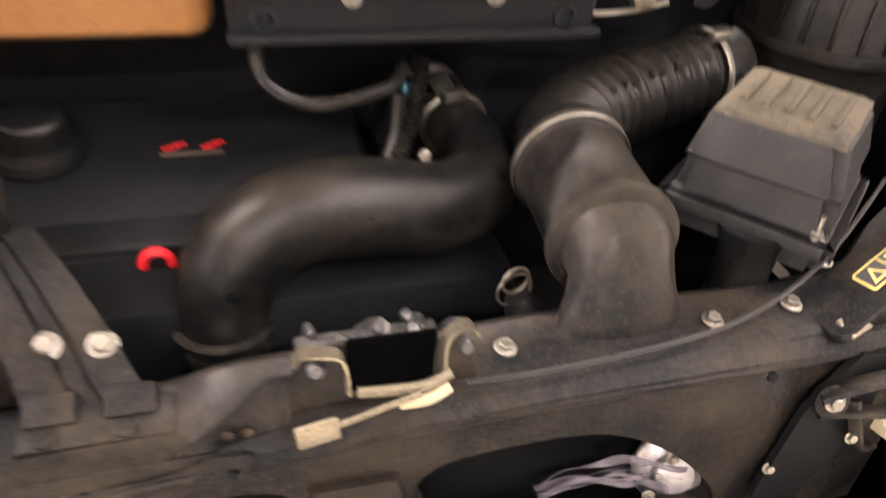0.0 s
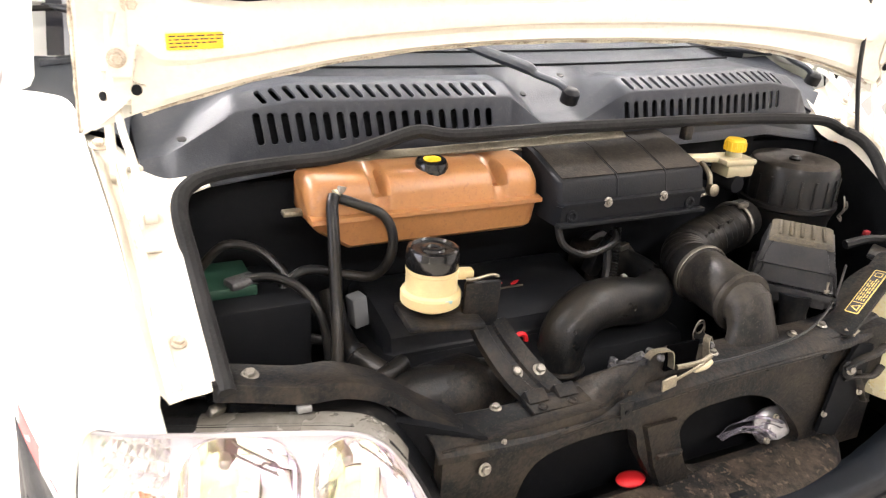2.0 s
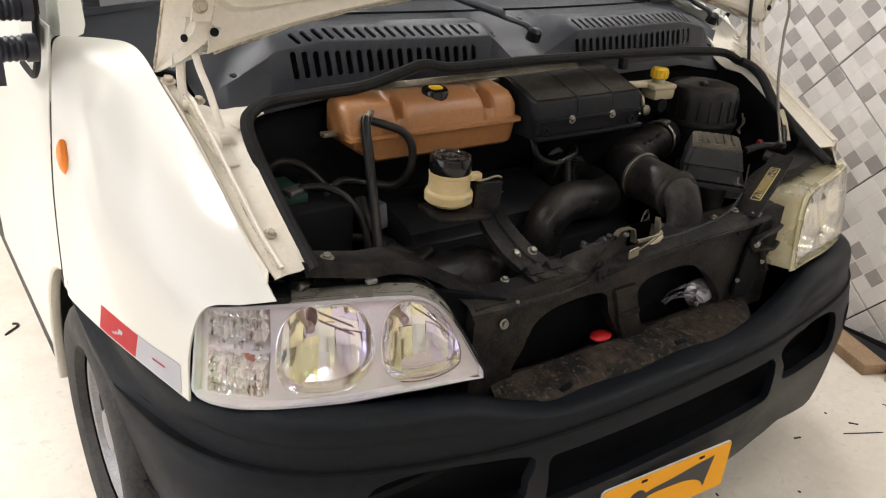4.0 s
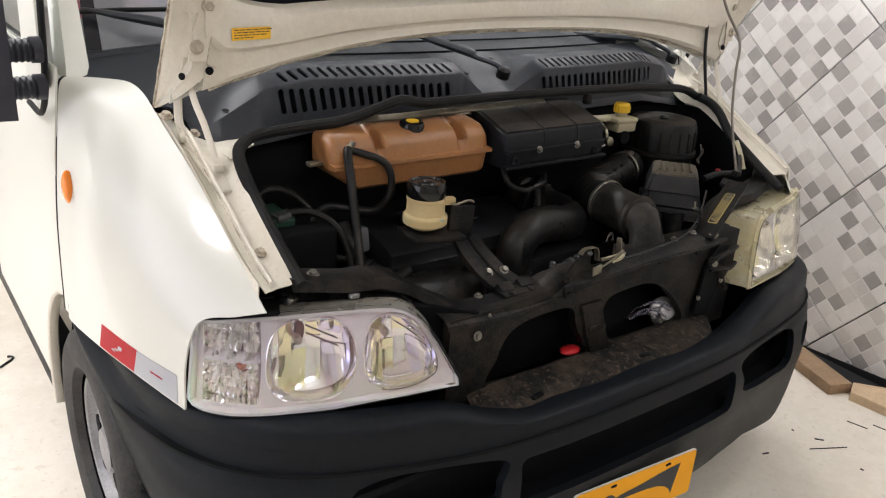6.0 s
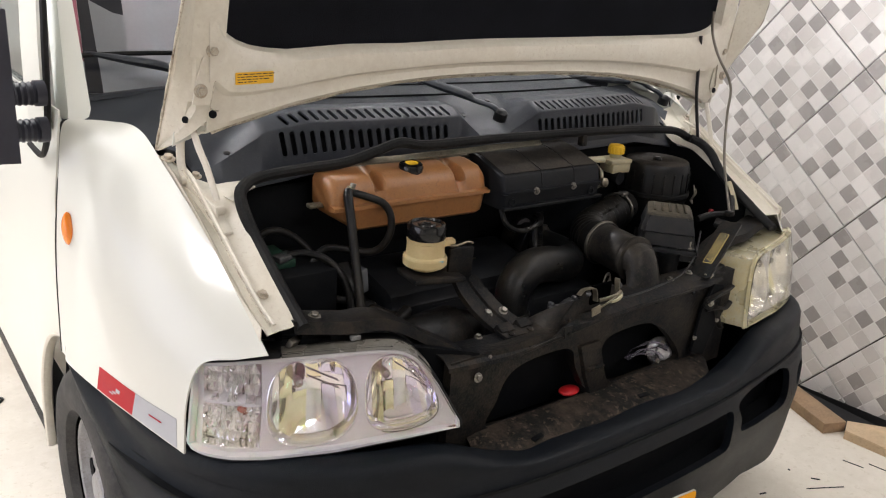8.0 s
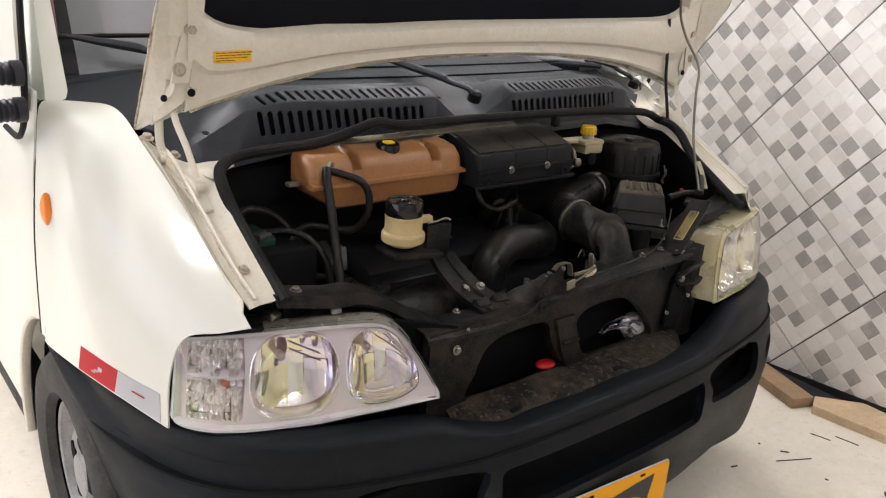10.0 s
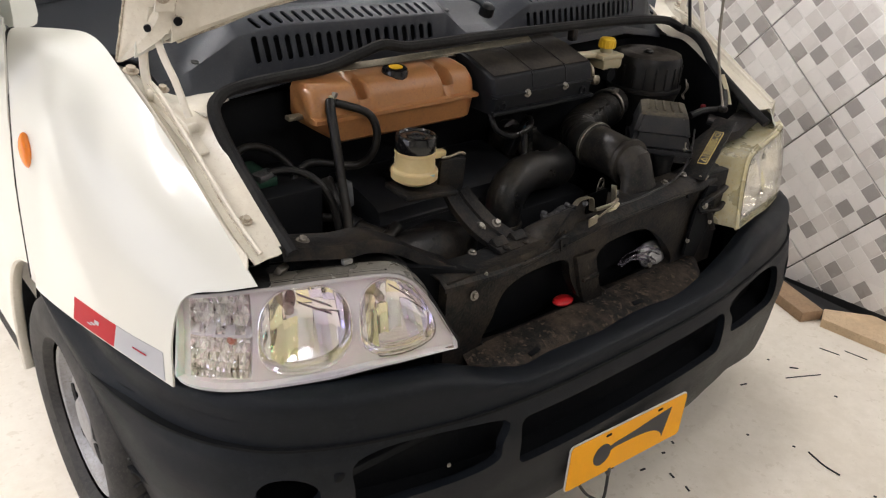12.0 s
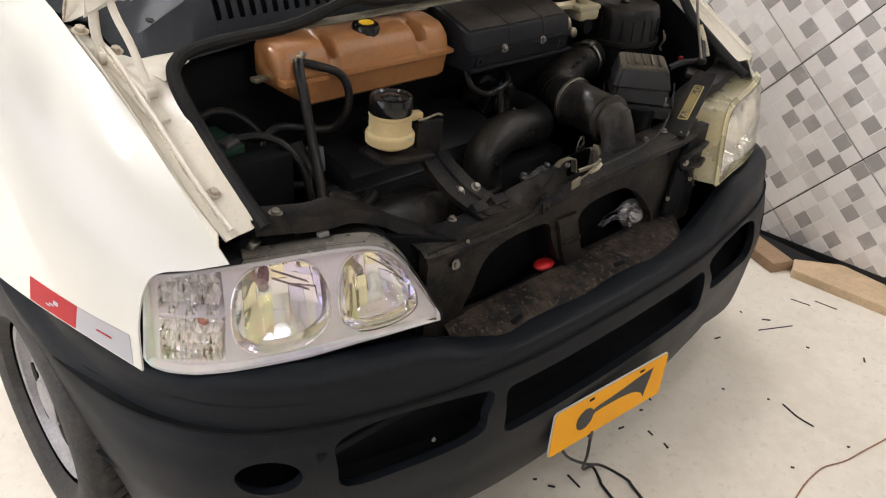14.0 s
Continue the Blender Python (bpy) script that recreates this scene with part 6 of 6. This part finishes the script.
# coolant tank
tank = thing("coolant_tank", "amber plastic coolant expansion tank", "coolant tank")
def tank_section(x, g):
    """Front and top outline at x; g presses the shape in at the ends."""
    dip = sum(math.exp(-(((x - c) / .0125) ** 4)) for c in (-.432, -.205))
    lean = .045 * max(0, (-.485 - x) / .07)                # the underside rises at the outer end
    zt = 1.126 - .022 * dip - g
    pts = [(.585, 1.006 + lean + g), (.510 + g, 1.006 + lean + g), (.499 + g, 1.014 + lean + g), (.491 + g, 1.060), (.482, 1.063), (.482, 1.071), (.491 + g, 1.074),
           (.496 + g + .012 * dip, 1.098 - .006 * dip), (.504 + g + .020 * dip, zt - .012), (.520 + g + .020 * dip, zt), (.560, zt + .006 * (1 - dip) + .016 * dip), (.585, 1.134 - g)]
    return [(x, y, z) for y, z in pts]


tx = [(-.556, .016), (-.552, .008), (-.545, .002)] + [(x, 0) for x in np.linspace(-.537, -.145, 110)] + [(-.134, .002), (-.126, .008), (-.122, .016)]
part("tank_body", loft([tank_section(x, g) for x, g in tx]), TANK, tank, "translucent amber plastic body", sharp=30)
part("tank_cap", lathe([(.027, 0), (.0295, .004), (.0295, .030), (.026, .036), (.021, .0365)], 12, aim((-.323, .543, 1.106), (0, -.15, 1))), GLOSS_BLACK, tank, "black screw cap")
part("cap_label", prism(rounded(.032, .024, .011), .001, aim((-.323, .5375, 1.1424), (0, -.15, 1))), YELLOW, tank, "yellow cap label")
part("side_tab", box((-.570, .545, 1.066), (.036, .02, .010), .003), BRASS, tank, "pale mounting tab")
part("nipple", tube([(-.50, .510, 1.085), (-.503, .507, 1.105), (-.515, .500, 1.108)], .007, 10), CREAM_PALE, tank, "pale hose nipple")
part("hose_clip", box((-.498, .505, 1.112), (.022, .008, .012), .002, (0, 20, 30)), ZINC, tank, "bright hose clip")
part("tank_strap", box((-.30, .598, 1.134), (.4, .03, .004), .001, (8, 0, 0)), BRASS, tank, "bare metal strap")

th = thing("tank_hose", "thin black hose from the coolant tank", "hose")
part("hose", tube([(-.515, .498, 1.106), (-.522, .485, 1.09), (-.527, .46, 1.04), (-.533, .43, .97), (-.541, .398, .915), (-.55, .37, .86)], .010, 12), RUBBER, th)
th2 = thing("overflow_hose", "thin black hose looping from the coolant tank", "hose")
part("hose", tube([(-.505, .497, 1.100), (-.478, .485, 1.092), (-.44, .47, 1.075), (-.425, .46, 1.04), (-.432, .46, .995), (-.454, .48, .962), (-.50, .50, .965), (-.56, .51, .975), (-.60, .50, .95), (-.61, .47, .91), (-.57, .45, .88), (-.50, .46, .86)], .0085, 12), RUBBER, th2)
for pts, r, lab in (([(-.47, .36, .84), (-.50, .42, .85), (-.51, .48, .87), (-.51, .53, .92)], .02, "black rubber coolant hose beside the engine"), ([(-.68, .33, .86), (-.58, .33, .84), (-.50, .335, .85), (-.44, .36, .86)], .014, "black hose above the alternator"), ([(-.66, .34, .83), (-.58, .335, .815), (-.50, .33, .82)], .016, "black hose above the alternator")):
    h = thing("coolant_hose", lab, "hose")
    part("hose", tube(pts, r, 12), RUBBER, h)
    m0, m1 = Vector(pts[1]), Vector(pts[2])
    ax = (m1 - m0).normalized()
    part("clamp", lathe([(r, -.006), (r + .0025, -.005), (r + .0025, .005), (r, .006)], 20, aim(m0, Vector(pts[2]) - Vector(pts[0])), cap=False), STEEL_BLACK, h, "dark hose clamp")

# control box
ecu = thing("control_box", "black plastic control unit box with two screws", "control box")
pr = [(.442, 1.026), (.440, 1.064), (.432, 1.066), (.432, 1.071), (.441, 1.073), (.448, 1.106), (.453, 1.112), (.54, 1.139), (.61, 1.150), (.63, 1.145), (.63, 1.026)]
bm = loft([[(x, y + o, z + (.006 if False else 0)) for y, z in pr] for x, o in ((-.112, .012), (-.106, 0), (.222, 0), (.230, .012))])
body = part("box_body", bm, BOXPLASTIC, ecu, "black plastic box")
for xa, xb in ((-.104, .012), (.018, .127), (.133, .220)):
    part("dusty_panel", sheet([[Vector((x, y - .002, z + .0015)) for x in (xa, (xa + xb) / 2, xb)] for y, z in ((.456, 1.1135), (.54, 1.1395), (.606, 1.1502))], .0012), LID, ecu, "dust-coated lid panel")
part("flange", box((.058, .437, 1.0305), (.345, .014, .009), .002), BOXPLASTIC, ecu)
for x in (.015, .13):
    part("lid_ridge", tube([(x, .442, 1.076), (x, .448, 1.105), (x, .4535, 1.1122), (x, .54, 1.139), (x, .61, 1.1498)], .0022, 6, 1), BOXPLASTIC, ecu)
for x in (-.01, .12):
    bolt(ecu, (x, .434, 1.068), (0, -1, .15), 1.0)
    part("stud", tube([(x, .432, 1.068), (x, .424, 1.069)], .003, 6, 1), ZINC, ecu)
for x in (-.083, .195):
    part("screw_boss", lathe([(.012, -.002), (.012, .003), (.008, .004), (.0055, .001), (.0045, -.002)], 16, aim((x, .441, 1.045), (0, -1, .05))), BOXPLASTIC, ecu)

# brake fluid reservoir
brk = thing("brake_reservoir", "pale plastic brake fluid reservoir with a yellow cap", "reservoir")
part("body", box((.402, .543, 1.070), (.070, .056, .030), .007, (0, 0, -4), taper=1.04), CREAM_PALE, brk, "pale plastic body")
part("upper_shell", box((.398, .546, 1.089), (.082, .068, .014), .005, (0, 0, -4)), CREAM_PALE, brk, "pale plastic upper shell")
part("arm", box((.335, .566, 1.090), (.075, .036, .012), .004, (0, 0, -14)), CREAM_PALE, brk)
for k in range(14):
    a = 2 * math.pi * k / 14
    part("cap_rib", box((.40 + .0222 * math.cos(a), .545 + .0222 * math.sin(a), 1.118), (.003, .003, .018), .0008, (0, 0, math.degrees(a))), YELLOW, brk)
part("neck", lathe([(.017, 0), (.017, .02)], 20, Matrix.Translation((.40, .545, 1.092))), CREAM_PALE, brk)
part("yellow_cap", lathe([(.020, 0), (.022, .002), (.022, .022), (.019, .026), (.012, .027)], 18, Matrix.Translation((.40, .545, 1.108))), YELLOW, brk, "yellow screw cap")
# Near-black: the shade that hides the cylinder is put into its colour.
part("cylinder", lathe([(.018, 0), (.018, .14)], 14, aim((.392, .51, 1.042), (0, 1, 0))), BAY, brk, "dark master cylinder")
part("pipe_joint", lathe([(.010, 0), (.013, .006), (.013, .016), (.007, .02)], 12, aim((.302, .50, 1.043), (0, -1, .2))), BRASS, brk, "brass pipe joint")
part("pipe_link", tube([(.302, .50, 1.043), (.308, .512, 1.07), (.318, .55, 1.085)], .006, 8), BRASS, brk)
part("wall_bracket", box((.265, .555, 1.153), (.02, .02, .03), .003), STEEL_BLACK, brk)

# power steering reservoir and its bracket
res = thing("steering_reservoir", "cream power steering fluid reservoir with a gloss black cap", "reservoir")
rz = Matrix.Translation((-.398, .362, .006))
part("bottle", lathe([(.028, .947), (.032, .948), (.034, .953), (.044, .955), (.0485, .959), (.0490, .974), (.0475, .9775), (.0430, .981), (.0420, .985), (.0415, 1.010), (.0425, 1.012), (.0425, 1.017), (.038, 1.020)], 36, rz), CREAM, res, "cream plastic bottle", sharp=22)
part("screw_cap", lathe([(.0415, 1.018), (.0425, 1.020), (.0425, 1.046), (.0405, 1.050), (.036, 1.0515), (.033, 1.0475), (.020, 1.0470), (.018, 1.0500), (.010, 1.0505), (.008, 1.0475), (.0, 1.0475)], 32, rz, cap=False), GLOSS_BLACK, res, "gloss black cap")
part("lug", box((-.348, .348, 1.010), (.03, .02, .016), .004, (0, 0, -10)), CREAM, res)
part("lug_wire", tube([(-.35, .335, 1.005), (-.335, .33, 1.006), (-.31, .325, 1.012), (-.298, .322, 1.008)], .003, 6), BRASS, res, "bent wire clip")
part("print_mark", box((-.391, .3145, .980), (.016, .001, .005), .0005), material("blue_print", (.25, .4, .42), .5), res, "faded print")
arm = thing("reservoir_bracket", "black steel bracket arm bolted to the crossmember", "bracket")
chan = []
for (x, y, z), w in (((-.235, .222, .824), .045), ((-.252, .25, .838), .043), ((-.268, .285, .858), .040), ((-.29, .318, .895), .036), ((-.305, .332, .925), .032)):
    n = Vector((0, -.55, .83))
    chan.append([Vector((x - w, y, z)) - n * .012, Vector((x - w, y, z)) + n * .002, Vector((x - w * .25, y, z)), Vector((x - w * .15, y, z)) - n * .005, Vector((x + w * .15, y, z)) - n * .005, Vector((x + w * .25, y, z)), Vector((x + w, y, z)) + n * .002, Vector((x + w, y, z)) - n * .012])
part("channel", sheet([list(r) for r in zip(*[smooth_line([c[k] for c in chan], 4) for k in range(8)])], .003), STEEL_BLACK, arm, "black steel channel")
part("upright", box((-.318, .338, .955), (.062, .012, .085), .004, (4, 0, -8)), STEEL_BLACK, arm)
part("cradle", box((-.385, .352, .938), (.13, .09, .014), .006, (0, 4, -6)), STEEL_BLACK, arm)
part("foot", box((-.235, .212, .826), (.11, .04, .012), .003, (6, 0, 0)), STEEL_BLACK, arm)
for x in (-.268, -.212):
    part("folded_foot", box((x, .226, .832), (.042, .028, .020), .004, (28, 0, 0), taper=.9), STEEL_BLACK, arm)
bolt(arm, (-.274, .28, .850), (0, -.55, .83), 1.25)
bolt(arm, (-.232, .274, .850), (0, -.55, .83), 1.25)
for x in (-.27, -.215):
    part("rivet", lathe([(.008, 0), (.008, .002), (.005, .004)], 10, aim((x, .200, .832), (0, -.2, 1))), STEEL_BLACK, arm)

# battery in the far corner
bat = thing("battery", "dark battery with a green case top", "battery")
part("case", box((-.655, .52, .86), (.17, .17, .19), .008), BAY, bat, "dark case")
part("top", box((-.69, .54, .962), (.09, .11, .02), .004), GREEN, bat, "green case top")
part("terminal", lathe([(.012, 0), (.011, .02)], 12, aim((-.663, .506, .955), (0, 0, 1))), ZINC, bat)
part("terminal_clamp", box((-.668, .50, .975), (.05, .03, .016), .005, (0, 0, 20)), ALU, bat, "dull metal clamp")
cb = thing("battery_cable", "dark sleeved battery cable", "cable")
part("cable", tube([(-.66, .50, .978), (-.62, .485, .982), (-.58, .46, .965), (-.555, .43, .92), (-.55, .41, .86)], .008, 10), RUBBER, cb)
cb2 = thing("battery_cable", "dark sleeved battery cable", "cable")
part("cable", tube([(-.72, .56, .98), (-.68, .55, 1.02), (-.62, .54, 1.0), (-.58, .50, .94), (-.57, .46, .86)], .008, 10), RUBBER, cb2)
wb_ = thing("relay_box", "grey plastic relay beside the engine", "relay box")
part("case", box((-.458, .53, .875), (.03, .03, .06), .004, (0, -8, 10)), GREY_CASE, wb_)

# right corner wiring, red tag
wr = thing("wiring_loom", "black wiring loom in the bay corner", "cable")
part("loom", tube([(.58, .36, .94), (.63, .35, .95), (.69, .33, .955), (.73, .36, .99)], .010, 8), RUBBER, wr)
part("connector", box((.685, .390, .943), (.014, .012, .012), .003), material("dull_red", (.20, .012, .016), .5), wr, "red connector")
part("bracket", box((.62, .30, .935), (.10, .05, .012), .004, (10, 5, 30)), STEEL_BLACK, wr)
part("bracket_arm", tube([(.72, .33, .96), (.735, .36, 1.0), (.742, .385, 1.03)], .008, 8, flat=.4), CREAM_PALE, wr, "pale bracket")

# label on the corner panel
lb = part("label_plate", prism(rounded(.132, .025, .003), .001, lab_m), LABEL_Y, pan, "yellow and black label")
part("label_face", prism(rounded(.128, .0215, .002), .0006, lab_m @ Matrix.Translation((0, 0, .001))), INK, lb)
lrng = random.Random(3)
for k in range(4):
    x = -.030
    while x < .034:
        w = lrng.uniform(.005, .014)
        part("print_bar", prism(rounded(w, .0018, .0004, 1), .0004, lab_m @ Matrix.Translation((x + w / 2, -.0066 + .0044 * k, .0016))), LABEL_Y, lb)
        x += w + .003
part("divider", prism(rounded(.0012, .020, .0004, 1), .0004, lab_m @ Matrix.Translation((-.036, 0, .0016))), LABEL_Y, lb)
part("symbol", prism([(-.060, -.008), (-.041, -.008), (-.0505, .008)], .0004, lab_m @ Matrix.Translation((0, 0, .0016))), LABEL_Y, lb)
part("symbol_core", prism([(-.0560, -.0058), (-.0450, -.0058), (-.0505, .0034)], .0004, lab_m @ Matrix.Translation((0, 0, .0020))), INK, lb)
part("symbol", prism(rounded(.012, .014, .003), .0004, lab_m @ Matrix.Translation((.052, 0, .0016))), LABEL_Y, lb)
part("symbol_core", prism(rounded(.009, .011, .002), .0004, lab_m @ Matrix.Translation((.052, 0, .0020))), INK, lb)

# things behind the front panel's openings
rp = thing("red_handle", "red plastic handle behind the front panel", "handle")
bm = bmesh.new()
bmesh.ops.create_uvsphere(bm, u_segments=16, v_segments=10, radius=1)
for v in bm.verts:
    v.co = Vector((v.co.x * .030, v.co.y * .02, v.co.z * .010)) + Vector((-.068, .192, .640))
part("grip", bm, RED, rp)
hw = thing("wrapped_horn", "round metal horn partly wrapped in clear plastic film", "horn")
horn = part("horn_disc", lathe([(.014, -.022), (.036, -.014), (.041, -.004), (.041, .002), (.037, .006), (.024, .010), (.020, .016), (.009, .018)], 28, aim((.288, .205, .652), (-.35, -1, .35))), HORN, hw, "dull metal horn")
for k in range(4):
    a = 2 * math.pi * k / 4 + .4
    bolt(horn, (.286 + .035 * math.cos(a), .196 + .012 * math.cos(a), .655 + .035 * math.sin(a)), (-.35, -1, .35), .7)
up = smooth_line([(.128, .676), (.155, .697), (.20, .704), (.245, .697), (.288, .678)], 5)
low = smooth_line([(.128, .676), (.172, .674), (.212, .668), (.246, .652), (.268, .632)], 5)
for dy, cut0, cut1 in ((0, 0, .11), (-.006, .22, .30), (.004, .38, .46), (-.004, .60, .72), (.005, .86, 1.0)):
    rows = []
    for q in np.linspace(cut0, cut1, 5):
        rows.append([Vector((u[0] + (l[0] - u[0]) * q, .188 + dy - .006 * math.sin(26 * u[0] + 9 * q) - .003 * math.sin(80 * u[0] - 9 * q), u[1] + (l[1] - u[1]) * q)) for u, l in zip(up, low)])
    part("film", sheet(rows, .0006), WRAP, hw, "crumpled clear film")

# ---- on the floor ----
cable = thing("floor_cable", "thin black cable hanging from the plate to the floor", "cable")
part("cable", tube([(-.052, -.012, .25), (-.045, -.01, .18), (.0, .02, .08), (.09, .045, .008), (.074, .007, .004), (.06, -.016, .004), (.04, -.10, .004), (.05, -.25, .004)], .004, 6), CABLE, cable)
part("cable", tube([(-.11, .03, .22), (-.06, .03, .15), (.03, .03, .07), (.115, .03, .008), (.131, -.04, .004), (.122, -.066, .004), (.10, -.14, .004), (.09, -.28, .004)], .004, 6), CABLE, cable)
cord = thing("power_cord", "thin brown cord lying on the floor", "cord")
part("cord", tube([(.43, -.37, .003), (.489, -.363, .003), (.547, -.362, .003), (.607, -.368, .003), (.678, -.396, .003), (.76, -.413, .003), (.869, -.436, .003), (.98, -.45, .003)], .0022, 6), CORD, cord)
wire = thing("wire_offcut", "short curved black wire offcut on the floor", "wire")
part("wire", tube([(.764, -.165, .003), (.755, -.191, .003), (.745, -.225, .003), (.744, -.273, .003)], .0026, 6), CABLE, wire)
for x, y, l, a in ((1.128, .048, .141, -27), (1.148, .094, .03, -47), (.908, .146, .026, -17), (.456, .11, .012, -111), (.394, .098, .012, -23), (.284, .09, .02, -11), (.334, .024, .02, -105),
                   (.326, -.035, .02, -114), (.016, .048, .05, -100), (-.06, .118, .012, -36), (.536, -.31, .010, -45), (1.202, -.233, .026, -151), (1.112, -.078, .011, -79), (.752, -.124, .009, -63),
                   (1.118, .176, .009, -104), (.745, -.377, .009, -63), (.213, .148, .018, -11), (.682, -.008, .009, -68), (-.044, .074, .02, -55), (1.36, .07, .07, -75), (1.42, 0, .08, -80)):
    d = thing("debris", "small dark offcut lying on the floor", "debris", "floor debris", loc=(x, y, 0))
    part("strip", box((0, 0, .0015), (l, .0035 if l > .05 else .006, .003), .001, (0, 0, a)), CABLE, d)

hk = thing("metal_hook", "small bent dark hook lying on the floor", "hook")
part("hook", tube([(-1.095, 1.925, .004), (-1.075, 1.945, .004), (-1.055, 1.962, .004), (-1.046, 1.982, .004), (-1.062, 1.994, .004)], .004, 6), CABLE, hk)
